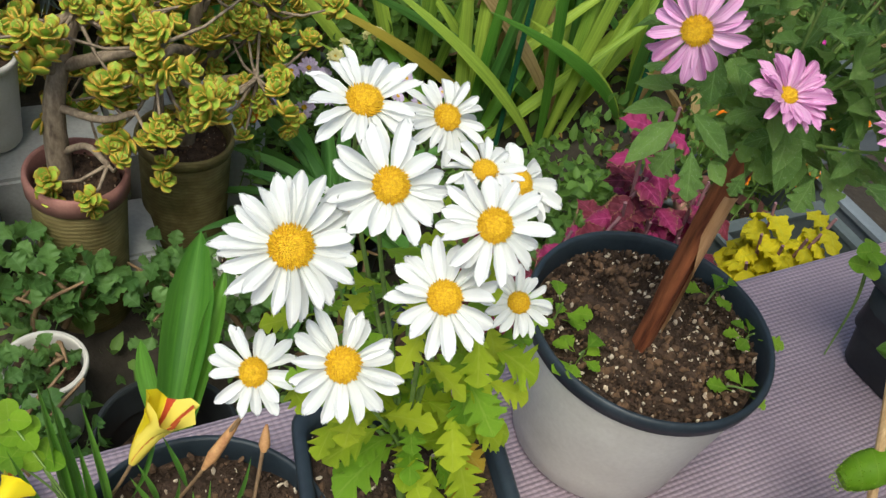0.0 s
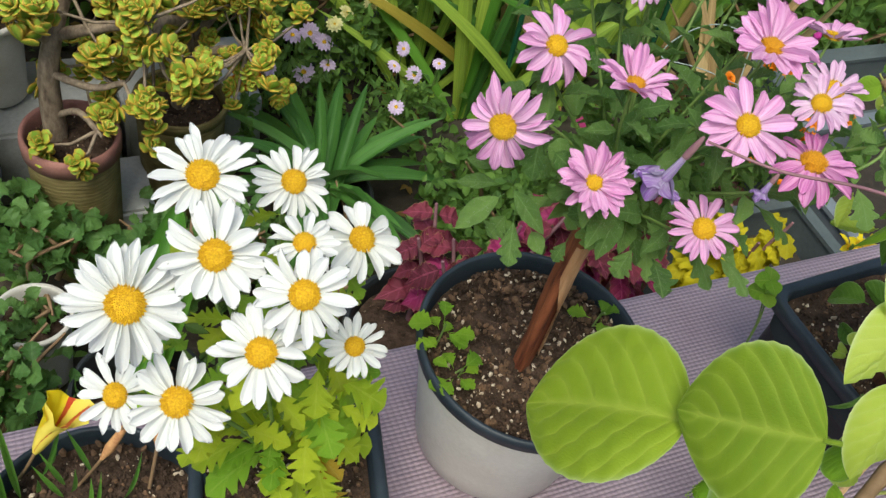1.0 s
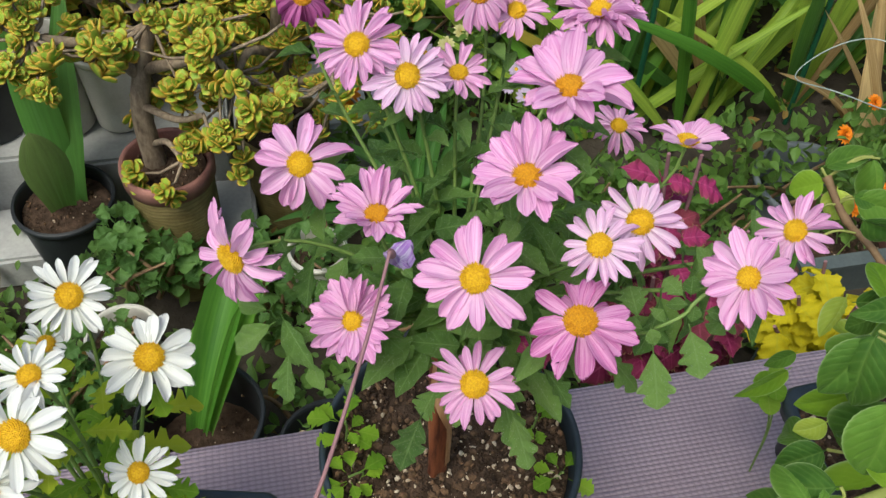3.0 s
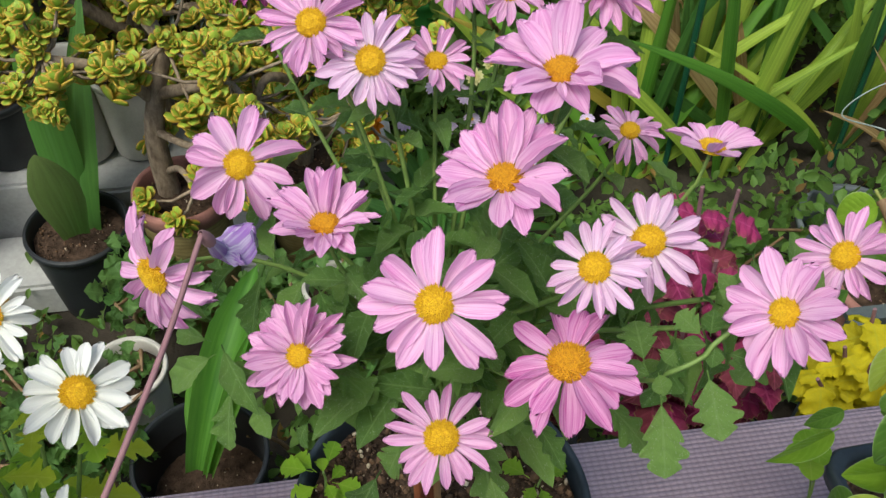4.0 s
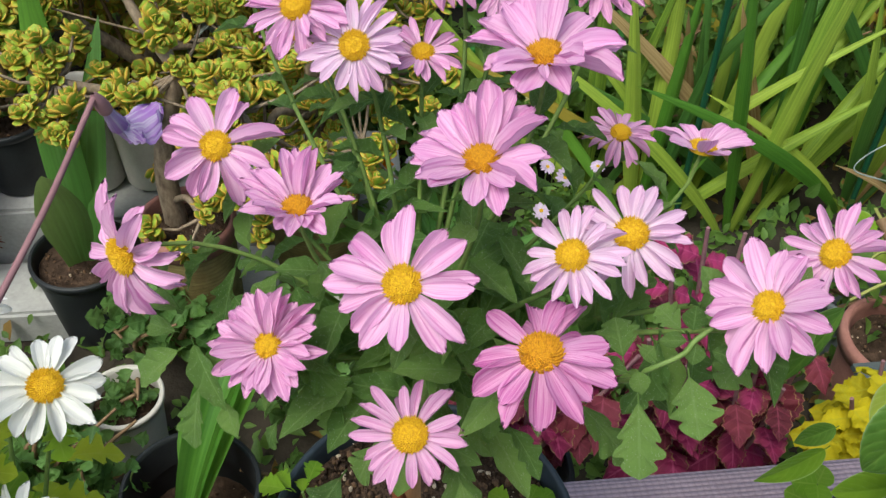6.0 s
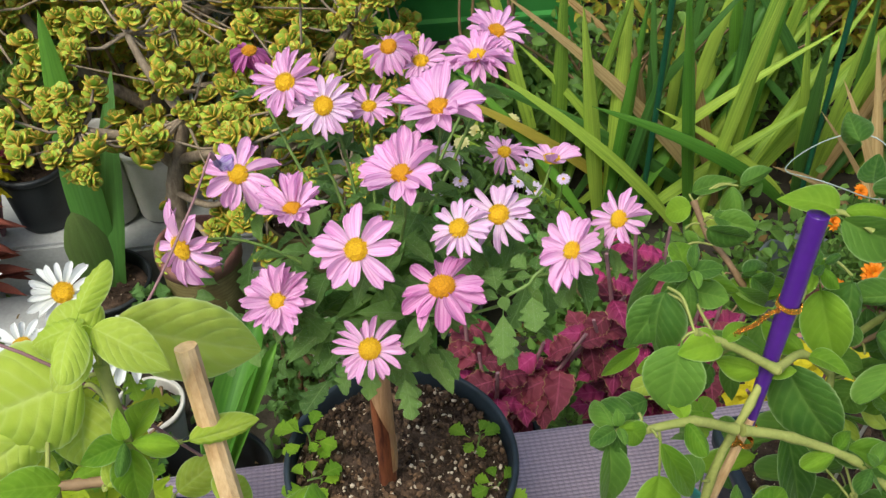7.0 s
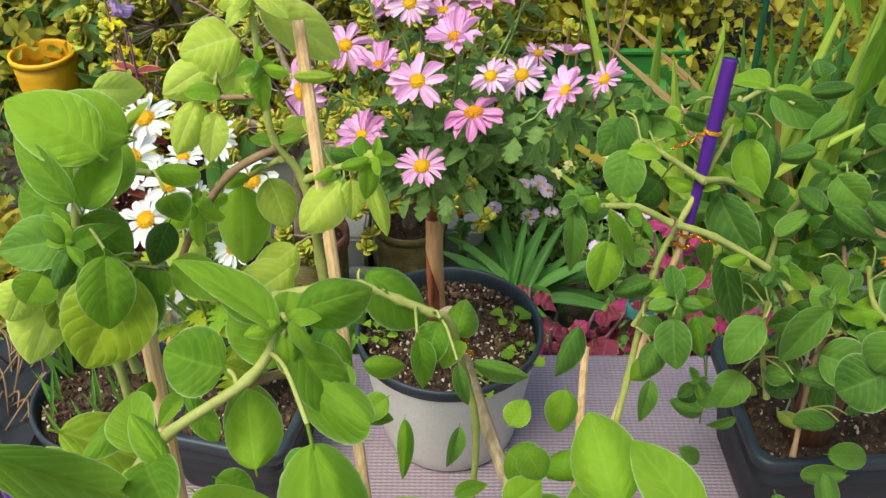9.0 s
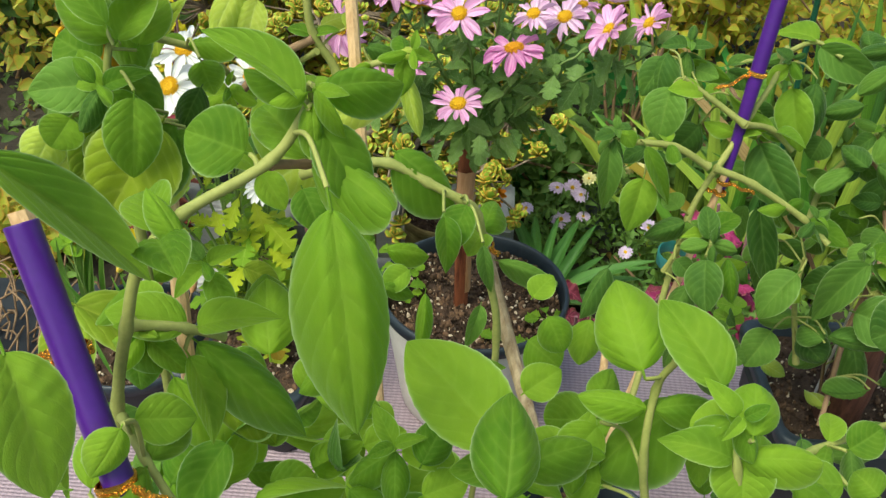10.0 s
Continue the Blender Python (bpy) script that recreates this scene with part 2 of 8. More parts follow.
MAT_RUBBER = mat_rubber()
MAT_BENCH = coat("bench_board", (0.10, 0.085, 0.075), (0.2, 0.17, 0.15))
MAT_GROUND = coat("ground_soil", (0.014, 0.011, 0.008), (0.055, 0.043, 0.031), 6.0, 0.95, 0.8, 60.0, depth=0.02)
MAT_CONCRETE = coat("concrete", (0.26, 0.26, 0.25), (0.46, 0.46, 0.45), 8.0, 0.85, 0.4, 150.0)
MAT_GREY = coat("grey_plastic", (0.1, 0.115, 0.13), (0.17, 0.195, 0.215), 9.0, 0.6, 0.15, 200.0)
MAT_SLATE = coat("slate_plastic", (0.05, 0.062, 0.064), (0.1, 0.12, 0.12), 9.0, 0.6, 0.15, 200.0)
MAT_WHITE_POT = coat("white_pot_plastic", (0.48, 0.445, 0.4), (0.66, 0.63, 0.58), 14.0, 0.45, 0.08, 260.0)
MAT_RIM = coat("slate_pot_plastic", (0.012, 0.018, 0.025), (0.03, 0.042, 0.054), 30.0, 0.45, 0.12, 300.0, 0.4)
MAT_BLACK = coat("black_pot_plastic", (0.008, 0.009, 0.011), (0.022, 0.026, 0.03), 18.0, 0.5, 0.12, 260.0)
MAT_SOIL = coat("potting_soil", (0.012, 0.008, 0.0055), (0.1, 0.063, 0.043), 90.0, 0.95, 1.0, 520.0, 0.15, depth=0.005)
MAT_PERLITE = coat("pale_grit", (0.26, 0.17, 0.1), (0.72, 0.62, 0.48), 160.0, 0.9, 0.5, 700.0)
MAT_CHIP = coat("brown_chip", (0.02, 0.01, 0.005), (0.2, 0.112, 0.06), 130.0, 0.9, 0.6, 500.0)
MAT_TERRA = coat("terracotta", (0.2, 0.085, 0.07), (0.34, 0.16, 0.13), 25.0, 0.85, 0.4, 300.0)
MAT_RIBBED = ribbed("olive_ribbed_clay", (0.12, 0.09, 0.032), (0.25, 0.2, 0.085), 0.0065)
MAT_TRUNK = bark("red_brown_bark", (0.075, 0.018, 0.008), (0.33, 0.105, 0.042))
MAT_SPLIT = bark("bare_split_wood", (0.32, 0.15, 0.062), (0.62, 0.37, 0.19))
MAT_STAKE = bark("pale_wood_stake", (0.46, 0.27, 0.12), (0.76, 0.54, 0.3), 0.05, 220.0)
MAT_DRYSTICK = bark("weathered_stick", (0.25, 0.17, 0.09), (0.55, 0.43, 0.28), 0.06, 260.0)
MAT_DARKTRUNK = bark("dark_brown_trunk", (0.05, 0.018, 0.01), (0.17, 0.07, 0.04))
MAT_GREYBARK = bark("grey_brown_bark", (0.12, 0.085, 0.058), (0.34, 0.265, 0.185), 0.4, 120.0)
MAT_STRAW = coat("purple_plastic", (0.045, 0.007, 0.15), (0.075, 0.014, 0.22), 20.0, 0.28, 0.05, 300.0, 0.5)
MAT_GOLD, gn, gl, gb = material("gold_twist_tie", 0.22, 1.0)
gb.inputs["Base Color"].default_value = (0.85, 0.42, 0.07, 1)
bumped(gn, gl, gb, noise_tex(gn, gl, 900.0, 2.0), 0.8, 0.0008)
MAT_TEAL = coat("teal_tape", (0.03, 0.2, 0.19), (0.06, 0.3, 0.28), 20.0, 0.45, 0.05)
MAT_WIRE = coat("pale_wire", (0.16, 0.2, 0.18), (0.4, 0.46, 0.43), 40.0, 0.5, 0.1)
MAT_GREENTUB = coat("green_tub_plastic", (0.03, 0.17, 0.03), (0.06, 0.27, 0.06), 10.0, 0.5, 0.1)
MAT_GREENSTAKE = coat("green_stake_plastic", (0.006, 0.045, 0.022), (0.013, 0.085, 0.042), 20.0, 0.45, 0.1)
MAT_YELLOWTUB = coat("yellow_bucket_plastic", (0.55, 0.27, 0.01), (0.75, 0.42, 0.02), 15.0, 0.5, 0.1)

GREEN_MUM = foliage("mum_leaf", (0.065, 0.165, 0.038), (0.255, 0.425, 0.108), (0.3, 0.46, 0.16), pairs=4.0, veins=0.55, lift=0.12, relief=0.0018, through_it=0.44, specks=0.55)
GREEN_MUM_PALE = foliage("daisy_leaf", (0.27, 0.42, 0.014), (0.52, 0.6, 0.03), (0.56, 0.64, 0.1), pairs=4.0, veins=0.4, through_it=0.48)
GREEN_MUM_MID = foliage("daisy_leaf_green", (0.12, 0.3, 0.014), (0.3, 0.5, 0.03), (0.4, 0.54, 0.1), pairs=4.0, veins=0.4, through_it=0.48)
GREEN_MUM_RUST = foliage("daisy_leaf_rusty", (0.42, 0.24, 0.03), (0.56, 0.44, 0.05), (0.5, 0.42, 0.1), pairs=4.0, veins=0.4, through_it=0.42, lift=0.0)
GREEN_FUZZ = felt_coat("felty_leaf", (0.07, 0.185, 0.014), (0.32, 0.51, 0.04), (0.38, 0.56, 0.09), (0.6, 0.72, 0.42), veins=0.24, through_it=0.5)
# Darker copy of felty_leaf: the shade among crowded plants put into its colour.
GREEN_FUZZ_SHADED = felt_coat("felty_leaf_shaded", (0.022, 0.075, 0.012), (0.145, 0.28, 0.038), (0.26, 0.4, 0.09), (0.4, 0.52, 0.24), veins=0.24, through_it=0.26)
GREEN_FUZZ_YOUNG = felt_coat("felty_leaf_young", (0.09, 0.18, 0.014), (0.32, 0.42, 0.025), (0.46, 0.54, 0.09), (0.5, 0.6, 0.25), veins=0.42, through_it=0.36)
GREEN_FUZZ_PALE = felt_coat("felty_leaf_underside", (0.4, 0.52, 0.06), (0.58, 0.68, 0.13), (0.68, 0.78, 0.28), (0.76, 0.84, 0.55), 0.42, 0.5)
GREEN_JADE = foliage("jade_leaf", (0.12, 0.25, 0.025), (0.42, 0.56, 0.065), (0.2, 0.28, 0.04), True, 0.4, 0.15, 1.0, 0.0, lift=0.0, relief=0.0003, tip=(0.62, 0.3, 0.05))
GREEN_SWORD = foliage("sword_leaf", (0.1, 0.22, 0.024), (0.46, 0.6, 0.085), (0.3, 0.42, 0.07), pairs=0.01, veins=0.25, roughness=0.4, streaks=1.1)
GREEN_BRIGHT = foliage("bright_strap_leaf", (0.045, 0.16, 0.018), (0.16, 0.36, 0.045), (0.16, 0.36, 0.06), pairs=0.01, veins=0.3, roughness=0.4, streaks=1.1)
GREEN_DARKSTRAP = foliage("dark_strap_leaf", (0.026, 0.09, 0.018), (0.1, 0.245, 0.05), (0.14, 0.28, 0.085), pairs=0.01, veins=0.4, roughness=0.4, streaks=1.1)
DRY_SWORD = foliage("dry_sword_leaf", (0.26, 0.15, 0.055), (0.62, 0.46, 0.22), (0.5, 0.36, 0.18), pairs=0.01, veins=0.2, roughness=0.8, lift=0.0, streaks=1.1)
YELLOW_SWORD = foliage("yellowing_sword_leaf", (0.3, 0.27, 0.03), (0.46, 0.36, 0.06), (0.4, 0.4, 0.08), pairs=0.01, veins=0.2, lift=0.0, streaks=1.1)
GREEN_COVER = foliage("small_green_leaf", (0.024, 0.075, 0.013), (0.138, 0.25, 0.046), (0.18, 0.28, 0.07), True, pairs=3.0, veins=0.3)
GREEN_SCALLOP = foliage("scalloped_leaf", (0.03, 0.095, 0.02), (0.15, 0.285, 0.075), (0.22, 0.37, 0.13), True, pairs=3.0, veins=0.3, through_it=0.42)
GREEN_SHRUB = foliage("shrub_leaf", (0.15, 0.22, 0.022), (0.55, 0.58, 0.07), (0.3, 0.36, 0.06), True, pairs=3.0, veins=0.2, tip=(0.58, 0.25, 0.05), through_it=0.5)
GREEN_SILVER = foliage("silver_leaf", (0.25, 0.31, 0.27), (0.46, 0.52, 0.48), (0.5, 0.55, 0.5), True, pairs=3.0, veins=0.2, lift=0.0)
COLEUS_RED = foliage("coleus_leaf", (0.085, 0.014, 0.026), (0.24, 0.042, 0.066), (0.44, 0.09, 0.165), pairs=5.0, veins=0.45, edge=(0.32, 0.19, 0.09), edge_at=0.468, lift=0.0, through_it=0.25)
COLEUS_PINK = foliage("magenta_coleus_leaf", (0.17, 0.012, 0.055), (0.4, 0.032, 0.15), (0.55, 0.1, 0.25), pairs=5.0, veins=0.5, tip=(0.2, 0.05, 0.06), edge=(0.3, 0.2, 0.09), edge_at=0.47, lift=0.0, through_it=0.25)
COLEUS_YELLOW = foliage("yellow_coleus_leaf", (0.36, 0.32, 0.008), (0.78, 0.66, 0.02), (0.55, 0.55, 0.05), pairs=4.0, veins=0.4, lift=0.0)
MAROON_LEAF = foliage("maroon_leaf", (0.09, 0.025, 0.018), (0.28, 0.08, 0.055), (0.3, 0.1, 0.06), pairs=4.0, veins=0.3, lift=0.0)
PINK_EDGED = foliage("pink_edged_leaf", (0.2, 0.03, 0.05), (0.4, 0.06, 0.1), (0.5, 0.1, 0.15), pairs=4.0, veins=0.3, edge=(0.5, 0.45, 0.1), edge_at=0.4, lift=0.0)
DRY_LITTER = foliage("litter_leaf", (0.08, 0.04, 0.015), (0.32, 0.21, 0.06), (0.2, 0.12, 0.05), True, pairs=3.0, veins=0.2, roughness=0.8, lift=0.0)
STEM_GREEN = coat("green_stem", (0.09, 0.16, 0.035), (0.2, 0.29, 0.07), 50.0, 0.6, 0.3, 400.0)
STEM_PALE = coat("felty_stem", (0.18, 0.21, 0.045), (0.34, 0.35, 0.1), 50.0, 0.7, 0.3, 500.0)
STEM_BROWN = coat("brown_stem", (0.12, 0.07, 0.035), (0.27, 0.17, 0.09), 50.0, 0.7, 0.3, 500.0)
BUD_PEACH = coat("withered_bud", (0.34, 0.14, 0.06), (0.66, 0.38, 0.16), 160.0, 0.7, 0.3, 500.0)
STEM_PURPLE = coat("purple_stem", (0.16, 0.07, 0.09), (0.3, 0.16, 0.17), 60.0, 0.7, 0.2, 500.0)
PETAL_PINK = petal_coat("pink_petal", (0.88, 0.63, 0.81), (0.83, 0.46, 0.72), (0.62, 0.2, 0.5), 0.55, 0.26)
PETAL_PALE = petal_coat("pale_pink_petal", (0.88, 0.74, 0.86), (0.82, 0.55, 0.77), (0.5, 0.16, 0.42), 0.35, 0.2)
PETAL_DEEP = petal_coat("deep_pink_petal", (0.58, 0.2, 0.44), (0.5, 0.12, 0.36), (0.25, 0.02, 0.14), 0.5, 0.35)
PETAL_ROSE = petal_coat("rose_petal", (0.82, 0.48, 0.72), (0.74, 0.33, 0.6), (0.5, 0.07, 0.34), 0.6, 0.3)
PETAL_WHITE = petal_coat("white_petal", (0.8, 0.81, 0.76), (0.85, 0.85, 0.84), (0.66, 0.66, 0.68), 0.25, 0.1)
PETAL_ORANGE = petal_coat("orange_petal", (0.85, 0.26, 0.01), (0.88, 0.3, 0.015), (0.65, 0.1, 0.01), 0.4, 0.3)
PETAL_MAUVE = petal_coat("mauve_petal", (0.8, 0.72, 0.82), (0.68, 0.55, 0.74), (0.4, 0.24, 0.5), 0.3, 0.3)
PETAL_CREAM = petal_coat("cream_petal", (0.75, 0.7, 0.25), (0.8, 0.76, 0.4), (0.7, 0.6, 0.2), 0.3, 0.2)
PETAL_YELLOW = petal_coat("yellow_petal", (0.85, 0.66, 0.02), (0.87, 0.7, 0.02), (0.7, 0.05, 0.03), 0.0, 0.1)
PETAL_STRIPED = edged_petal("yellow_petal_red_margin", (0.82, 0.66, 0.1), (0.86, 0.72, 0.12), (0.52, 0.035, 0.03))
PETAL_LILAC = petal_coat("lilac_petal", (0.5, 0.4, 0.58), (0.33, 0.16, 0.5), (0.66, 0.6, 0.72), 0.6, 0.3)
DISC_YELLOW = coat("yellow_disc", (0.45, 0.2, 0.004), (0.86, 0.6, 0.02), 7.0, 0.7, 0.5, 30.0)
DISC_GOLD = coat("golden_disc", (0.36, 0.12, 0.004), (0.78, 0.42, 0.012), 7.0, 0.7, 0.5, 30.0)
MAGENTA_BALL = coat("magenta_bloom", (0.3, 0.01, 0.14), (0.5, 0.03, 0.3), 200.0, 0.7, 0.5, 900.0)


# ---------------------------------------------------------------- mesh helpers
rng = random.Random(7)


class Geo:
    """Collects vertices, faces and a UV for each vertex."""

    def __init__(self):
        self.v, self.f, self.uv = [], [], []

    def grid(self, rows, closed=False, uvs=None):
        """Rows of equal length, joined by quads."""
        o, n = len(self.v), len(rows[0])
        for i, row in enumerate(rows):
            for j, p in enumerate(row):
                self.v.append(tuple(p))
                self.uv.append(uvs[i][j] if uvs else (j / max(1, n - 1), i / max(1, len(rows) - 1)))
        for i in range(len(rows) - 1):
            for j in range(n if closed else n - 1):
                k = (j + 1) % n
                self.f.append((o + i * n + j, o + i * n + k, o + (i + 1) * n + k, o + (i + 1) * n + j))

    def cap(self, row, flip=False):
        o = len(self.v)
        self.v += [tuple(p) for p in row]
        self.uv += [(0.5, 0.5)] * len(row)
        ids = list(range(o, o + len(row)))
        self.f.append(tuple(reversed(ids)) if flip else tuple(ids))

    def lathe(self, profile, seg=48, centre=(0, 0, 0)):
        """A turned form from (radius, height) pairs."""
        rows = [[(centre[0] + r * math.cos(2 * math.pi * k / seg), centre[1] + r * math.sin(2 * math.pi * k / seg), centre[2] + z) for k in range(seg)] for r, z in profile]
        self.grid(rows, True)

    def box(self, a, b):
        x0, y0, z0 = a
        x1, y1, z1 = b
        o = len(self.v)
        self.v += [(x0, y0, z0), (x1, y0, z0), (x1, y1, z0), (x0, y1, z0), (x0, y0, z1), (x1, y0, z1), (x1, y1, z1), (x0, y1, z1)]
        self.uv += [(0.5, 0.5)] * 8
        self.f += [tuple(o + i for i in q) for q in ((3, 2, 1, 0), (4, 5, 6, 7), (0, 1, 5, 4), (1, 2, 6, 5), (2, 3, 7, 6), (3, 0, 4, 7))]

    def tube(self, points, radius, sides=7, ends=True):
        """A tube along points; radius is a number or one per point."""
        pts = [Vector(p) for p in points]
        rad = radius if isinstance(radius, (list, tuple)) else [radius] * len(pts)
        rows, side = [], None
        for i, p in enumerate(pts):
            d = (pts[min(i + 1, len(pts) - 1)] - pts[max(i - 1, 0)]).normalized()
            if side is None:
                side = d.orthogonal().normalized()
            side = (side - d * side.dot(d)).normalized()
            other = d.cross(side)
            rows.append([p + (side * math.cos(2 * math.pi * k / sides) + other * math.sin(2 * math.pi * k / sides)) * rad[i] for k in range(sides)])
        self.grid(rows, True)
        if ends:
            self.cap(rows[0], True)
            self.cap(rows[-1])

    def mesh(self, name, smooth=True):
        m = bpy.data.meshes.new(name)
        m.from_pydata(self.v, [], self.f)
        layer = m.uv_layers.new(name="UVMap")
        idx = np.zeros(len(m.loops), dtype=np.int32)
        m.loops.foreach_get("vertex_index", idx)
        layer.data.foreach_set("uv", np.array(self.uv, dtype=np.float32)[idx].ravel())
        m.polygons.foreach_set("use_smooth", [smooth] * len(m.polygons))
        m.update()
        return m


def bend(points, n=8):
    """A smooth run of points through the given ones (Catmull-Rom)."""
    p = [Vector(q) for q in points]
    p = [p[0] * 2 - p[1]] + p + [p[-1] * 2 - p[-2]]
    res = []
    for i in range(1, len(p) - 2):
        for k in range(n):
            t = k / n
            a, b, c, d = p[i - 1:i + 3]
            res.append(0.5 * (2 * b + (c - a) * t + (2 * a - 5 * b + 4 * c - d) * t * t + (3 * b - a - 3 * c + d) * t ** 3))
    return res + [p[-2]]


def taper(n, a, b):
    return [a + (b - a) * i / max(1, n - 1) for i in range(n)]


def thing(name, label, category, at=(0, 0, 0), group="", kind=""):
    ob = new(name)
    ob.empty_display_size = 0.02
    ob.location = at
    return tagged(ob, label, category, group, kind)


def place_of(ob):
    p = Vector(ob.location)
    return p + place_of(ob.parent) if ob.parent else p


def part(name, geo, mat, parent, label="", smooth=True, m=None):
    """One mesh under a thing or part. Geometry given in world metres is moved into the parent's frame, unless m gives a pose."""
    data = geo.mesh(name, smooth) if isinstance(geo, Geo) else geo
    if not data.materials:
        data.materials.append(mat)
    ob = new(name, data)
    ob.parent = parent
    if m is None:
        ob.location = -place_of(parent) if parent else Vector()
    else:
        ob.matrix_basis = m
    if label:
        tagged(ob, label)
    return ob


def single(name, geo, mat, label, category, kind="", smooth=True, group=""):
    """A thing of one mesh, in world metres."""
    data = geo.mesh(name, smooth)
    data.materials.append(mat)
    return tagged(new(name, data), label, category, group, kind)


def frame_of(at, axis, normal, width, length, depth=None):
    """A pose with Y along axis and Z near normal, scaled to width and length."""
    y = Vector(axis).normalized()
    z = Vector(normal)
    z = z - y * z.dot(y)
    z = z.normalized() if z.length > 1e-6 else y.orthogonal().normalized()
    x = y.cross(z)
    m = Matrix.Identity(4)
    for i in range(3):
        m[i][0], m[i][1], m[i][2], m[i][3] = x[i] * width, y[i] * length, z[i] * (depth or length), at[i]
    return m


def blade(outline, n=10, k=5, arch=0.1, cup=0.1, ripple=0.0, stalk=0.0, twist=0.0, teeth=0, bite=0.0, asp=0.5, ends=0.0, puff=0.0, quilt=0.0, pairs=6.0, sweep=0.0, fold=0.0, curve=0.0, nick=0.0):
    """A leaf along +Y, one long and one wide. outline(v) is the half-width, from 0 to 0.5; asp is the usual width for one length."""
    g = Geo()
    rows, uvs = [], []
    for i in range(n + 1):
        v = (1 - ends) * i / n + ends * (0.5 - 0.5 * math.cos(math.pi * i / n))
        row, uvr = [], []
        w = outline(v)
        for j in range(k):
            u = 2 * j / (k - 1) - 1
            e = w
            if teeth and abs(u) > 0.99:
                e = w * (1 - bite * (i % 2))
            z = -arch * v * v + asp * (cup * (u * u) * w * 2 + ripple * math.sin(v * 17 + u * 2) * abs(u) * w)
            au = abs(u)
            z += asp * w * (puff * (math.sin(math.pi * au ** 0.7) * 0.5 - 0.75 * au ** 3) + fold * math.cos(u * 2.5 * math.pi))
            if quilt:
                z += quilt * asp * w * math.cos((v - 0.22 * au - curve * au * au) * pairs * 2 * math.pi) * au * (1 - au) * 4
            a = twist * v
            x = u * e
            end = nick * max(0.0, (v - 0.72) / 0.28) ** 1.5 * (0.5 - 0.5 * math.cos(3 * math.pi * u) + 0.9 * au ** 3)
            row.append((x * math.cos(a), stalk + (v + sweep * au * w * (1 - v)) * (1 - stalk) - end, z + asp * x * math.sin(a)))
            uvr.append((0.5 + 0.5 * u, v))
        rows.append(row)
        uvs.append(uvr)
    g.grid(rows, False, uvs)
    if stalk:
        g.tube([(0, 0, -0.01), (0, stalk * 0.5, 0.0), (0, stalk + 0.02, 0)], 0.02, 5, False)
    return g


def ovate(v):
    return 0.5 * (math.sin(math.pi * v ** 0.78) ** 0.8) * min(1.0, 0.35 + (1 - v) * 2.2) if 0 < v < 1 else 0.0


def round_leaf(v):
    return 0.5 * (math.sin(math.pi * v ** 0.86) ** 0.58) * min(1.0, 0.5 + (1 - v) * 2.5) if 0 < v < 1 else 0.0


def lance(v):
    return 0.5 * (math.sin(math.pi * v ** 0.9) ** 1.1) if 0 < v < 1 else 0.0


def sword(v):
    return 0.5 * min(1.0, (1 - v) * 2.2) ** 0.7 * (0.55 + 0.45 * min(1.0, v * 3))


def broad_line(v):
    """A long leaf, widest above its middle, with a blunt end."""
    return 0.5 * min(1.0, max(0.0, 1 - v) * 4.0) ** 0.55 * (0.5 + 0.5 * min(1.0, v * 1.8))


def strap_line(v):
    """A long leaf of even width that narrows late."""
    return 0.5 * max(0.0, 1 - v ** 3.5) ** 0.7 * (0.45 + 0.55 * min(1.0, v * 2.2))


def notched(v, at, depth, wide):
    return 1 - depth * sum(math.exp(-((v - c) / wide) ** 2) for c in at)


def mum_line(v):
    """A wedge-based leaf with a few rounded lobes."""
    if v <= 0 or v >= 1:
        return 0.0
    return 0.5 * max(0.02, math.sin(math.pi * v ** 1.15)) ** 0.75 * notched(v, (0.44, 0.72), 0.4, 0.05)


def plain_mum(v):
    if v <= 0 or v >= 1:
        return 0.0
    return 0.5 * math.sin(math.pi * v ** 0.9) ** 0.9 * notched(v, (0.62, 0.82), 0.13, 0.03)


def cut_line(v):
    """A deeply cut leaf with toothed lobes."""
    if v <= 0 or v >= 1:
        return 0.0
    tooth = 0.93 + 0.07 * math.cos(v * 68)
    return 0.5 * max(0.05, math.sin(math.pi * v ** 1.1)) ** 0.7 * notched(v, (0.22, 0.47, 0.71), 0.6, 0.045) * tooth


def pointed(v, widest, blunt, sharp):
    """Half-width of a leaf that is blunt at its foot and drawn to a point."""
    if v <= 0 or v >= 1:
        return 0.0
    if v < widest:
        return 0.5 * (1 - (1 - v / widest) ** 2) ** blunt
    return 0.5 * (1 - ((v - widest) / (1 - widest)) ** 2.1) ** sharp


def felt(v):
    return pointed(v, 0.42, 0.55, 0.85)


def felt_long(v):
    return pointed(v, 0.45, 0.62, 0.95)


def felt_round(v):
    return pointed(v, 0.46, 0.5, 0.66)


def petal_line(v):
    if v < 0.55:
        return 0.5 * (0.34 + 0.66 * math.sin(math.pi / 2 * max(0.0, v) / 0.55))
    return 0.5 * (0.26 + 0.74 * max(0.0, 1 - ((v - 0.55) / 0.45) ** 3.2) ** 0.65)


def meshes(mat, specs, name):
    """A handful of leaf shapes on one material."""
    res = []
    for s in specs:
        d = blade(**s).mesh(name)
        d.materials.append(mat)
        res.append(d)
    return res


def many(template, mats):
    """One Geo that holds the template at each of the poses."""
    g = Geo()
    tv = np.array(template.v)
    for m in mats:
        a = np.array(m)
        o = len(g.v)
        g.v += (tv @ a[:3, :3].T + a[:3, 3]).tolist()
        g.uv += template.uv
        g.f += [tuple(o + i for i in f) for f in template.f]
    return g


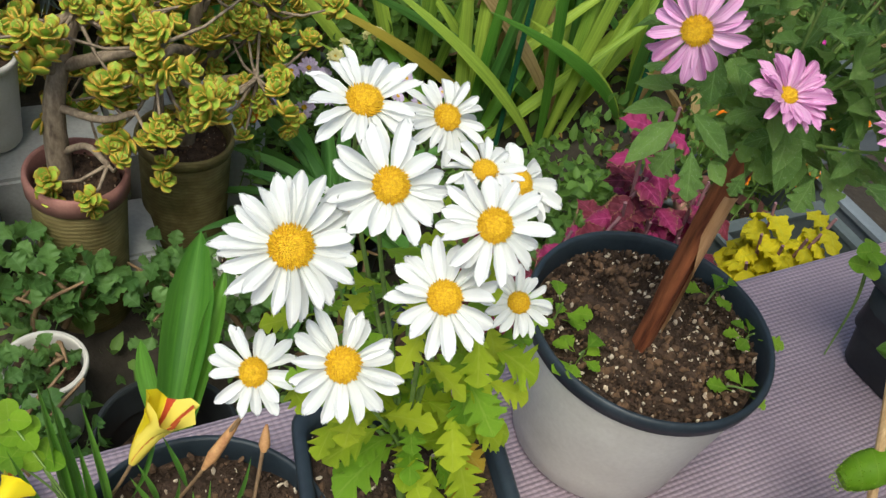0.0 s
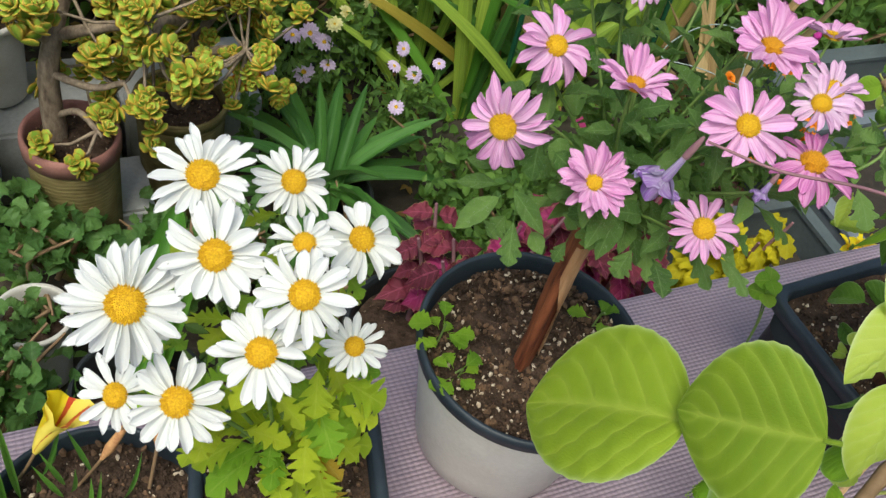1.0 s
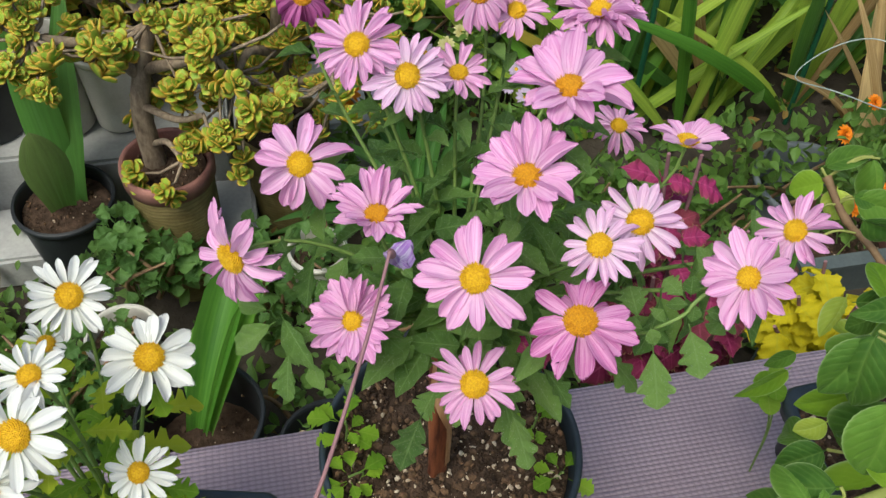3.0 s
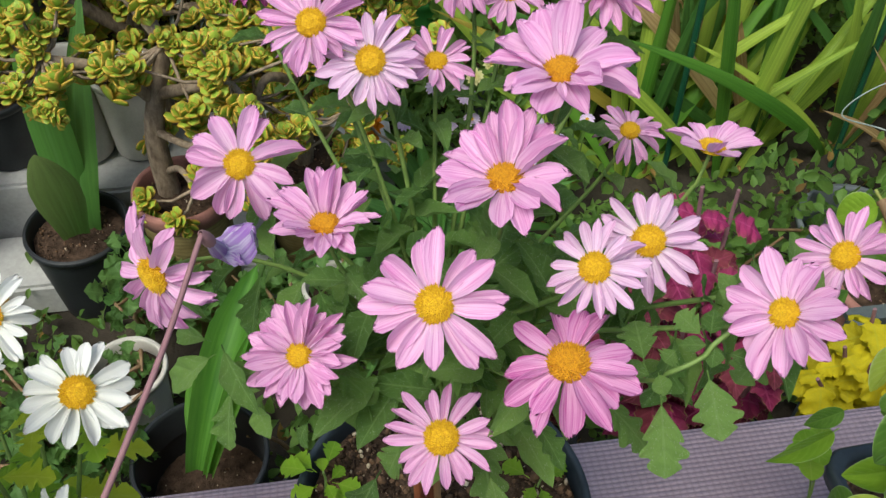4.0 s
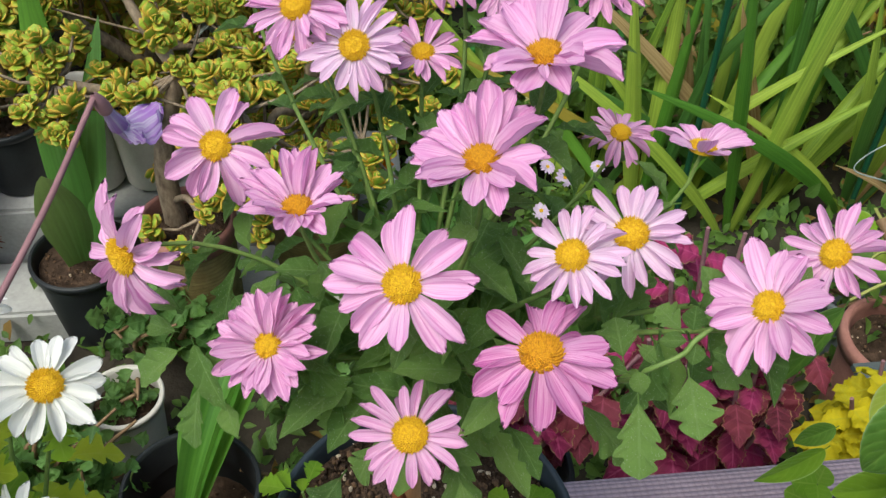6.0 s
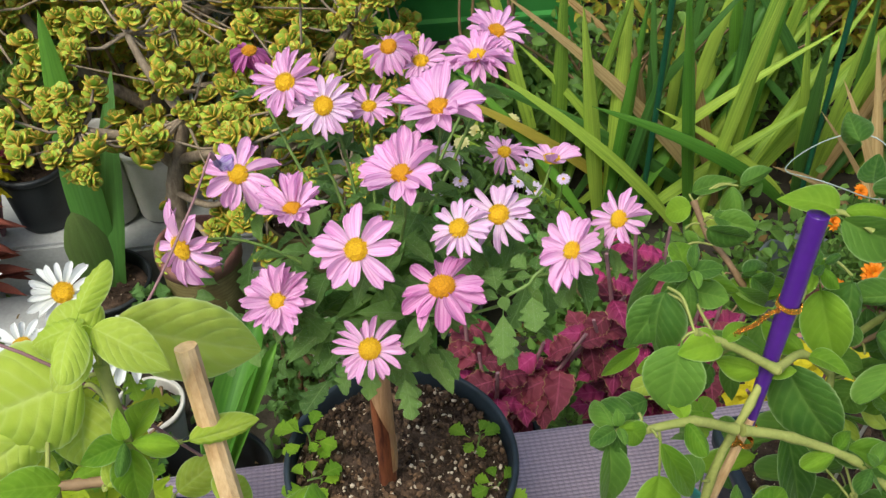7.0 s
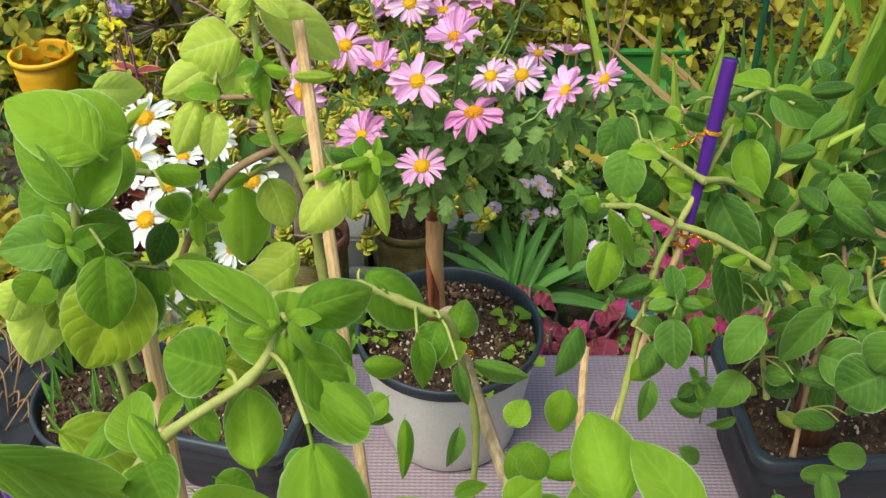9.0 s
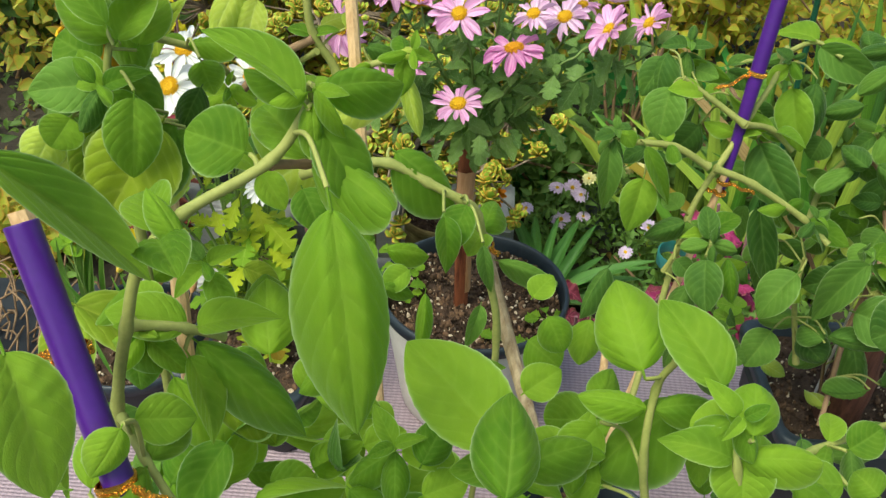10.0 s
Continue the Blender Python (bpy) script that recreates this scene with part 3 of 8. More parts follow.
def put(name, data, parent, m, label=""):
    """A piece on shared mesh data, at a pose in world metres."""
    ob = new(name, data)
    ob.parent = parent
    ob.matrix_basis = Matrix.Translation(-place_of(parent)) @ m
    if label:
        tagged(ob, label)
    return ob


def any_way(r, up=0.0):
    while True:
        v = Vector((r.uniform(-1, 1), r.uniform(-1, 1), r.uniform(-1, 1)))
        if 0.1 < v.length < 1:
            v = v.normalized() + Vector((0, 0, up))
            return v.normalized()


# ---------------------------------------------------------------- setting
g = Geo()
n = 60
rows = []
for i in range(n + 1):
    y = -3 + 9.5 * i / n
    rows.append([(-5 + 11 * j / n, y, -0.6 + 0.02 * noise.noise(Vector((j * 0.7, i * 0.7, 0)))) for j in range(n + 1)])
g.grid(rows)
g.v += [(-60, -60, -0.64), (60, -60, -0.64), (60, 60, -0.64), (-60, 60, -0.64)]
g.uv += [(0.5, 0.5)] * 4
g.f.append(tuple(range(len(g.v) - 4, len(g.v))))
single("ground", g, MAT_GROUND, "dark bare garden soil between the pots", "ground", "structure")

bench = thing("bench", "long low bench board with a mauve mat laid on it", "bench", (0.4, 0.0, -0.045))
g = Geo()
g.box((-0.9, -0.62, -0.045), (1.75, 0.352, -0.006))
part("board", g, MAT_BENCH, bench, smooth=False)
for x in (-0.7, 1.5):
    for y in (-0.5, 0.25):
        g = Geo()
        g.box((x - 0.03, y - 0.03, -0.61), (x + 0.03, y + 0.03, -0.045))
        part("leg", g, MAT_BENCH, bench, smooth=False)
g = Geo()
prof = [(-0.63, -0.05), (-0.632, -0.004), (-0.626, 0.0), (0.352, 0.0), (0.3595, -0.003), (0.361, -0.012), (0.361, -0.06)]
g.grid([[(x, y, z + (0.0006 * noise.noise(Vector((x * 9, y * 9, 2))) if -0.6 < y < 0.35 else 0)) for x in np.linspace(-0.92, 1.77, 60)] for y, z in prof])
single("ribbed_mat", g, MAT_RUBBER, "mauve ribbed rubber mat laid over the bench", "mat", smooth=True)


# ---------------------------------------------------------------- pots and soil
def round_pot(name, at, top_z, base_z, r_top, r_base, mat, label, rim=None, rim_h=0.008, rim_out=0.003, group="", wall=0.003):
    """A tapered pot with a rolled rim, hollow, with its own wall thickness."""
    x, y = at
    pot = thing(name, label, "plant pot", (x, y, base_z), group)
    h = top_z - base_z
    g = Geo()
    body_top = h - (rim_h if rim else 0) * 0.4
    g.lathe([(0.0, 0.001), (r_base * 0.9, 0.0), (r_base - 0.002, 0.001), (r_base, 0.004)] + [(r_base + (r_top - r_base) * k / 6, 0.004 + (body_top - 0.004) * k / 6) for k in range(1, 7)] + [(r_top - wall * 0.5, body_top)], 56, (x, y, base_z))
    part("body", g, mat, pot)
    g = Geo()
    o = rim_out
    g.lathe([(r_top - 0.002, h - rim_h * 1.6), (r_top + o, h - rim_h * 1.5), (r_top + o + 0.001, h - rim_h * 0.5), (r_top + o, h - rim_h * 0.12), (r_top, h), (r_top - o * 0.8, h - rim_h * 0.2), (r_top - o, h - rim_h), (r_top - o - 0.001 - (r_top - r_base) * 0.05 / h, h - 0.05)], 64, (x, y, base_z))
    part("rim", g, rim or mat, pot)
    return pot


def soil_round(at, z, r, seed, grit=240, label="dark crumbly potting soil with pale grit"):
    """A heap of soil in a pot, with crumbs, pale grit and bark chips on it."""
    rr = random.Random(seed)
    soil = thing("potting_soil", label, "soil", (at[0], at[1], z))
    g = Geo()
    rings = 22
    rows = []
    for i in range(rings + 1):
        q = r * i / rings
        rows.append([(at[0] + q * math.cos(a), at[1] + q * math.sin(a), z + 0.004 * noise.noise(Vector((q * 70 * math.cos(a), q * 70 * math.sin(a), seed))) + 0.0025 * noise.noise(Vector((q * 260 * math.cos(a), q * 260 * math.sin(a), seed))) - 0.004 * (i / rings) ** 2) for a in [2 * math.pi * k / 64 for k in range(64)]])
    g.grid(rows, True)
    part("surface", g, MAT_SOIL, soil)
    crumbs(soil, lambda: (lambda q, a: (at[0] + q * math.cos(a), at[1] + q * math.sin(a)))(r * 0.97 * math.sqrt(rr.random()), rr.uniform(0, 6.3)), z, rr, grit)
    return soil


def lump():
    """A small uneven stone."""
    bm = bmesh.new()
    bmesh.ops.create_icosphere(bm, subdivisions=1, radius=0.5)
    g = Geo()
    r = random.Random(3)
    g.v = [tuple(v.co * r.uniform(0.75, 1.15)) for v in bm.verts]
    g.uv = [(0.5, 0.5)] * len(g.v)
    g.f = [tuple(v.index for v in f.verts) for f in bm.faces]
    bm.free()
    return g


LUMP = lump()


def crumbs(soil, spot, z, rr, grit):
    for name, mat, count, lo, hi in (("pale_grit", MAT_PERLITE, grit, 0.0013, 0.0055), ("bark_litter", MAT_CHIP, int(grit * 2.2), 0.0016, 0.0085), ("soil_crumble", MAT_SOIL, grit * 7, 0.0014, 0.0056)):
        ms = []
        for i in range(count):
            x, y = spot()
            s = lo + (hi - lo) * rr.random() ** 2.2
            ms.append(Matrix.Translation((x, y, z + s * 0.12)) @ Euler((rr.uniform(0, 6), rr.uniform(0, 6), rr.uniform(0, 6))).to_matrix().to_4x4() @ Matrix.Diagonal((s, s * rr.uniform(0.6, 1), s * rr.uniform(0.4, 0.8), 1)))
        tagged(part(name, many(LUMP, ms), mat, soil, smooth=False), kind="stuff")


def square_pot(at, z0, top, half, mat, label, turn=0.0, base=0.8, grit=140, seed=5, soil_drop=0.012):
    """A square pot with rounded corners and a broad flat rim, and its soil."""
    pot = thing("square_pot", label, "plant pot", (at[0], at[1], z0))

    def ring(h, r, z, seg=6):
        pts = []
        for c in range(4):
            for k in range(seg):
                a = c * math.pi / 2 + (k / (seg - 1)) * math.pi / 2
                cx, cy = [(1, 1), (-1, 1), (-1, -1), (1, -1)][c]
                px, py = cx * (h - r) + r * math.cos(a), cy * (h - r) + r * math.sin(a)
                pts.append((at[0] + px * math.cos(turn) - py * math.sin(turn), at[1] + px * math.sin(turn) + py * math.cos(turn), z))
        return pts

    r = half * 0.22
    g = Geo()
    g.grid([ring(half * base * 0.97, r, z0), ring(half * base, r, z0 + 0.003), ring(half - 0.003, r, top - 0.012), ring(half - 0.006, r, top - 0.012), ring(half * 0.9, r * 0.9, z0 + (top - z0) * 0.4)], True)
    g.cap(ring(half * base * 0.97, r, z0), True)
    part("body", g, mat, pot)
    g = Geo()
    g.grid([ring(half - 0.003, r, top - 0.014), ring(half + 0.002, r, top - 0.013), ring(half + 0.003, r, top - 0.002), ring(half + 0.001, r, top), ring(half - 0.004, r, top - 0.0005), ring(half - 0.006, r * 0.95, top - 0.004), ring(half - 0.008, r * 0.9, top - 0.03)], True)
    part("rim", g, MAT_RIM, pot)
    rr = random.Random(seed)
    soil = thing("potting_soil", "brown crumbly soil with pale grit in a square pot", "soil", (at[0], at[1], top - soil_drop))
    g = Geo()
    h = half - 0.0075
    rows = []
    for i in range(17):
        f = i / 16
        rows.append([(at[0] + (p[0] - at[0]) * f, at[1] + (p[1] - at[1]) * f, top - soil_drop + 0.005 * noise.noise(Vector((p[0] * f * 60, p[1] * f * 60, seed))) * (1.2 - f)) for p in ring(h, r, 0)])
    g.grid(rows, True)
    part("surface", g, MAT_SOIL, soil)

    def spot():
        px, py = rr.uniform(-h, h) * 0.95, rr.uniform(-h, h) * 0.95
        return at[0] + px * math.cos(turn) - py * math.sin(turn), at[1] + px * math.sin(turn) + py * math.cos(turn)

    crumbs(soil, spot, top - soil_drop, rr, grit)
    return pot


round_pot("white_pot", (0.374, 0.263), 0.129, 0.001, 0.0815, 0.064, MAT_WHITE_POT, "round white plastic pot with a slate-blue rim, on the mat", MAT_RIM, 0.0075, 0.002)
soil_round((0.374, 0.263), 0.1165, 0.077, 1, 430, "dark potting soil with pale grit and bark chips")
square_pot((0.188, 0.222), 0.001, 0.085, 0.061, MAT_BLACK, "square black plastic pot of the white daisies", radians(-13), seed=8, grit=170)
square_pot((0.69, 0.205), 0.001, 0.105, 0.072, MAT_BLACK, "square black plastic pot with a thick-trunked plant", radians(3), seed=9, grit=170)
round_pot("black_pot", (0.07, 0.232), 0.075, 0.001, 0.071, 0.055, MAT_BLACK, "round black plastic pot with a yellow oxalis", MAT_RIM, 0.008, 0.002)
soil_round((0.07, 0.232), 0.064, 0.067, 4, 120, "dark moist soil in a black pot")


# ---------------------------------------------------------------- daisies
PETALS = {}
for key, mat in (("pink", PETAL_PINK), ("pale", PETAL_PALE), ("deep", PETAL_DEEP), ("rose", PETAL_ROSE), ("white", PETAL_WHITE)):
    PETALS[key] = meshes(mat, [dict(outline=petal_line, n=10, k=9, arch=a, cup=c, ripple=0.14, asp=0.28, ends=0.8, fold=f, twist=w, nick=q) for a, c, f, w, q in ((0.06, 0.3, 0.1, 0.12, 0.05), (0.17, 0.45, 0.12, -0.22, 0.07), (-0.08, 0.3, 0.09, 0.28, 0.03), (0.3, 0.55, 0.12, -0.1, 0.06), (0.1, 0.9, 0.08, 0.45, 0.04), (0.0, 0.6, 0.12, -0.45, 0.08))], "petal")


def disc_mesh(mat, spots=240):
    """A low dome set with small florets in a spiral."""
    g = Geo()
    g.lathe([(1.0, -0.15), (0.98, 0.12), (0.8, 0.3), (0.5, 0.42), (0.02, 0.46)], 18)
    tv = Geo()
    tv.v = [(0.5, 0, 0), (0, 0.5, 0), (-0.5, 0, 0), (0, -0.5, 0), (0, 0, 0.75)]
    tv.uv = [(0.5, 0.5)] * 5
    tv.f = [(0, 1, 4), (1, 2, 4), (2, 3, 4), (3, 0, 4)]
    ms = []
    for i in range(spots):
        q = math.sqrt((i + 0.5) / spots)
        a = i * 2.39996
        z = 0.46 - 0.36 * q ** 2.4
        s = (0.115 if q < 0.5 else 0.15) * (0.75 + 0.5 * noise.random())
        ms.append(Matrix.Translation((q * math.cos(a), q * math.sin(a), z)) @ Euler((0, q * 0.8, a)).to_matrix().to_4x4() @ Matrix.Diagonal((s, s, s * (1.1 if q < 0.5 else 1.9), 1)))
    f = many(tv, ms)
    o = len(g.v)
    g.v += f.v
    g.uv += f.uv
    g.f += [tuple(o + i for i in q) for q in f.f]
    d = g.mesh("disc", False)
    d.materials.append(mat)
    return d


noise.seed_set(7)
DISCS = {"yellow": disc_mesh(DISC_YELLOW), "gold": disc_mesh(DISC_GOLD)}
cg = Geo()
cg.lathe([(0.06, -0.5), (0.1, -0.32), (0.55, -0.25), (0.85, -0.12), (0.8, -0.02), (0.2, 0.0)], 14)
CALYX = cg.mesh("flower")
CALYX.materials.append(STEM_GREEN)


def daisy(plant, at, face, size, petals, key, lift, disc, rows=1, droop=0.0, width=0.27):
    """A daisy: calyx, disc and single petals. lift raises (+) or bends back (-) the petals, in degrees."""
    r = random.Random(int(1000 * (at[0] * 7 + at[1] * 13 + at[2] * 29)))
    z = Vector(face).normalized()
    rot = z.to_track_quat("Z", "Y").to_matrix().to_4x4()
    head = new("flower", CALYX)
    head.parent = plant
    size *= 0.95
    dr = size * disc
    head.matrix_basis = Matrix.Translation(Vector(at) - place_of(plant)) @ rot @ Matrix.Diagonal((dr, dr, dr, 1))
    d = new("disc", DISCS["gold" if key in ("deep", "rose") or (key == "pink" and r.random() < 0.35) else "yellow"])
    d.parent = head
    k = 1 / dr
    start = r.uniform(0, 6.3)
    for row in range(rows):
        for i in range(petals):
            a = start + 2 * math.pi * (i + 0.5 * row + r.uniform(-0.36, 0.36)) / petals
            lf = radians(lift + row * 16 + r.uniform(-17, 17) - droop * r.random() * 40)
            ln = size * r.uniform(0.84, 1.07) * (1 - 0.2 * row)
            axis = Vector((math.cos(a) * math.cos(lf), math.sin(a) * math.cos(lf), math.sin(lf)))
            nrm = Vector((-math.cos(a) * math.sin(lf), -math.sin(a) * math.sin(lf), math.cos(lf)))
            side = axis.cross(nrm)
            nrm = (nrm + side * r.uniform(-0.4, 0.4)).normalized()
            base = Vector((math.cos(a), math.sin(a), 0)) * dr * 0.72 + Vector((0, 0, dr * (-0.06 + 0.05 * (i % 2) + 0.09 * row)))
            ln -= dr * 0.7
            p = new("petal", PETALS[key][r.choice((0, 1, 2, 0, 1, 4, 5) if droop == 0 else (1, 3, 3, 4))])
            p.parent = head
            p.matrix_basis = Matrix.Scale(k, 4) @ frame_of(base, axis, nrm, size * width * (0.88 if petals > 17 else 1.0) * r.uniform(0.85, 1.12), ln)
    return head


def stem_run(a, b, end_dir, sag=0.25):
    """Points of a stem from a to b that arrives along end_dir."""
    a, b, e = Vector(a), Vector(b), Vector(end_dir).normalized()
    dist = (b - a).length
    c1 = a + Vector((0, 0, dist * sag)) + (b - a) * 0.15
    c2 = b - e * dist * 0.3
    return [a * (1 - t) ** 3 + 3 * c1 * t * (1 - t) ** 2 + 3 * c2 * t * t * (1 - t) + b * t ** 3 for t in [i / 11 for i in range(12)]]


MUM_LEAVES = meshes(GREEN_MUM, [dict(outline=mum_line, n=26, k=7, arch=a, cup=c, ripple=0.16, stalk=0.14, sweep=0.55, quilt=0.08, pairs=4.0) for a, c in ((0.12, 0.2), (0.3, -0.2), (0.45, 0.15))] + [dict(outline=plain_mum, n=16, k=7, arch=a, cup=0.25, stalk=0.1, ripple=0.15, ends=0.3, quilt=0.08, pairs=4.0) for a in (0.15, 0.35)] + [dict(outline=lance, n=12, k=5, arch=0.25, cup=0.35, stalk=0.08, ripple=0.15, ends=0.3)], "leaf")
CUT = dict(outline=cut_line, n=34, k=7, ripple=0.14, stalk=0.14, sweep=0.7)
PALE_LEAVES = meshes(GREEN_MUM_PALE, [dict(arch=a, cup=c, **CUT) for a, c in ((0.1, 0.1), (0.3, 0.05), (0.5, 0.1))], "leaf") + meshes(GREEN_MUM_MID, [dict(arch=a, cup=c, **CUT) for a, c in ((0.15, 0.1), (0.4, -0.1))], "leaf") + meshes(GREEN_MUM_RUST, [dict(arch=0.45, cup=0.2, **CUT)], "leaf")


def leafy(plant, pts, count, data, lo, hi, r, width=0.5, start=0.1, end=0.85, sag=0.3):
    """Leaves up a stem, turning round it."""
    a = r.uniform(0, 6)
    for i in range(count):
        f = start + (end - start) * (i + r.random() * 0.6) / count
        q = f * (len(pts) - 1)
        j = min(int(q), len(pts) - 2)
        p = Vector(pts[j]).lerp(Vector(pts[j + 1]), q - j)
        d = (Vector(pts[j + 1]) - Vector(pts[j])).normalized()
        a += 2.4
        s = d.orthogonal().normalized()
        out = s * math.cos(a) + d.cross(s) * math.sin(a)
        axis = (out + d * 0.55 + Vector((0, 0, -sag * r.random()))).normalized()
        ln = (hi - (hi - lo) * f) * r.uniform(0.8, 1.2)
        put("leaf", r.choice(data), plant, frame_of(p, axis, d + Vector((0, 0, 0.6)), ln * width * r.uniform(0.85, 1.15), ln))


# pink chrysanthemum
pink = thing("pink_chrysanthemum", "pink daisy-flowered chrysanthemum on a short bare trunk, in a white pot", "flowering plant", (0.362, 0.253, 0.112))
g = Geo()
tr = bend([(0.362, 0.254, 0.1), (0.3625, 0.2535, 0.15), (0.361, 0.253, 0.2), (0.361, 0.252, 0.25), (0.363, 0.249, 0.285)], 6)
rows = []
for i, p in enumerate(tr):
    f = i / (len(tr) - 1)
    rows.append([p + Vector((math.cos(a), math.sin(a), 0)) * (0.0058 + 0.001 * f) * (1 + 0.2 * math.cos(3 * a + 0.6) + 0.1 * noise.noise(Vector((a * 3, f * 9, 1)))) for a in [2 * math.pi * k / 20 for k in range(20)]])
g.grid(rows, True)
part("trunk", g, MAT_TRUNK, pink, "red-brown peeling bark")
g = Geo()
g.grid([[p + Vector((math.cos(a), math.sin(a), 0)) * 0.0081 * (1 + 0.04 * math.sin(a * 9 + i)) for a in np.linspace(-1.1 - 1.3 * max(0.0, min(1.0, (i - 6) / 5)), 0.35 - 0.5 * abs(i / 15 - 0.4), 9)] for i, p in enumerate(tr[4:20])])
part("bare_patch", g, MAT_SPLIT, pink, "bare pale wood where the bark has split")
FORK = (0.365, 0.249, 0.278)
pink_r = random.Random(21)


def flower(at, face, size, petals=20, key="pink", lift=8, rows=1, droop=0.0, disc=0.27, width=0.25, leaves=11):
    pts = stem_run(FORK, Vector(at) - Vector(face).normalized() * size * 0.08, face)
    g = Geo()
    g.tube(pts, taper(12, 0.0013, 0.0007), 6)
    part("stem", g, STEM_GREEN, pink)
    leafy(pink, pts, leaves, MUM_LEAVES[2:] + MUM_LEAVES[3:5], 0.015, 0.033, pink_r, 0.42, 0.12, 0.9)
    daisy(pink, at, face, size, petals, key, lift, disc, rows, droop, width)


flower((0.310, 0.322, 0.432), (0.00, -0.08, 1.00), 0.0151, 24, 'deep', -38, droop=0.6)
flower((0.328, 0.289, 0.432), (-0.24, -0.45, 0.86), 0.0197, 22, 'pink', 6)
flower((0.346, 0.276, 0.425), (-0.22, -0.65, 0.72), 0.0191, 21, 'pale', 4)
flower((0.383, 0.313, 0.433), (-0.32, -0.32, 0.89), 0.0175, 20, 'pink', -20, droop=0.5)
flower((0.400, 0.314, 0.422), (-0.04, -0.28, 0.96), 0.0164, 18, 'pink', 16)
flower((0.426, 0.287, 0.439), (-0.14, -0.03, 0.99), 0.0203, 24, 'pink', 12, 2)
flower((0.440, 0.310, 0.439), (0.19, -0.21, 0.96), 0.0185, 20, 'pink', 18)
flower((0.399, 0.239, 0.444), (-0.12, -0.1, 0.99), 0.0255, 15, 'pink', 24, width=0.36, disc=0.22)
flower((0.300, 0.259, 0.400), (-0.12, -0.55, 0.82), 0.0222, 14, 'pink', 4, droop=0.25, width=0.31, disc=0.24)
flower((0.326, 0.228, 0.400), (-0.02, -0.04, 1.00), 0.0205, 21, 'pink', 38, disc=0.25, width=0.31)
flower((0.269, 0.236, 0.376), (-0.71, -0.66, 0.2), 0.0245, 18, 'pink', 10, 1, droop=0.75, width=0.27, leaves=8)
flower((0.313, 0.213, 0.354), (-0.13, -0.43, 0.89), 0.0212, 30, 'pink', 20, 1, width=0.3, disc=0.22)
flower((0.354, 0.184, 0.411), (-0.27, -0.48, 0.83), 0.0222, 15, 'pink', 6, width=0.3, disc=0.25)
flower((0.356, 0.177, 0.351), (-0.22, -0.30, 0.93), 0.0195, 20, 'pink', 2, disc=0.3)
flower((0.378, 0.213, 0.428), (-0.14, -0.12, 0.98), 0.0238, 18, 'pink', 28, width=0.35, disc=0.23)
flower((0.401, 0.191, 0.411), (-0.36, -0.39, 0.85), 0.0160, 18, 'pale', 4, disc=0.3)
flower((0.422, 0.204, 0.405), (-0.30, -0.39, 0.87), 0.0188, 18, 'pale', 4, disc=0.28)
flower((0.390, 0.170, 0.396), (-0.15, -0.06, 0.99), 0.0225, 17, 'rose', -14, width=0.32, disc=0.28)
flower((0.458, 0.246, 0.401), (0.1, 0.22, 0.95), 0.0177, 10, 'pink', 26, width=0.36)
flower((0.439, 0.272, 0.388), (-0.04, -0.23, 0.97), 0.0140, 19, 'pink', -6)
flower((0.447, 0.166, 0.414), (-0.71, -0.20, 0.67), 0.0196, 17, 'pink', 14, width=0.32, disc=0.23)
flower((0.474, 0.185, 0.412), (-0.68, -0.17, 0.71), 0.0165, 18, 'pink', 8)
flower((0.369, 0.286, 0.415), (-0.03, -0.22, 0.98), 0.0152, 18, 'pink', 8)
flower((0.326, 0.327, 0.399), (-0.37, -0.23, 0.90), 0.0166, 18, 'pink', 8)
# larger hanging leaves along the outer flower stems
side_r = random.Random(211)
for at, face, count in (((0.447, 0.166, 0.414), (-0.71, -0.2, 0.67), 5), ((0.474, 0.185, 0.412), (-0.68, -0.17, 0.71), 5), ((0.458, 0.246, 0.401), (-0.08, 0.34, 0.94), 5), ((0.269, 0.236, 0.376), (-0.71, -0.66, 0.2), 6), ((0.313, 0.213, 0.354), (-0.13, -0.43, 0.89), 5)):
    leafy(pink, stem_run(FORK, at, face), count, MUM_LEAVES[:3], 0.02, 0.034, side_r, 0.56, 0.45, 0.9, 1.4)
g = Geo()
g.tube(bend([FORK, (0.416, 0.178, 0.370), (0.420, 0.168, 0.388), (0.429, 0.168, 0.394), (0.433, 0.170, 0.398), (0.446, 0.175, 0.404)], 5), 0.0008, 6)
part("stem", g, STEM_GREEN, pink)
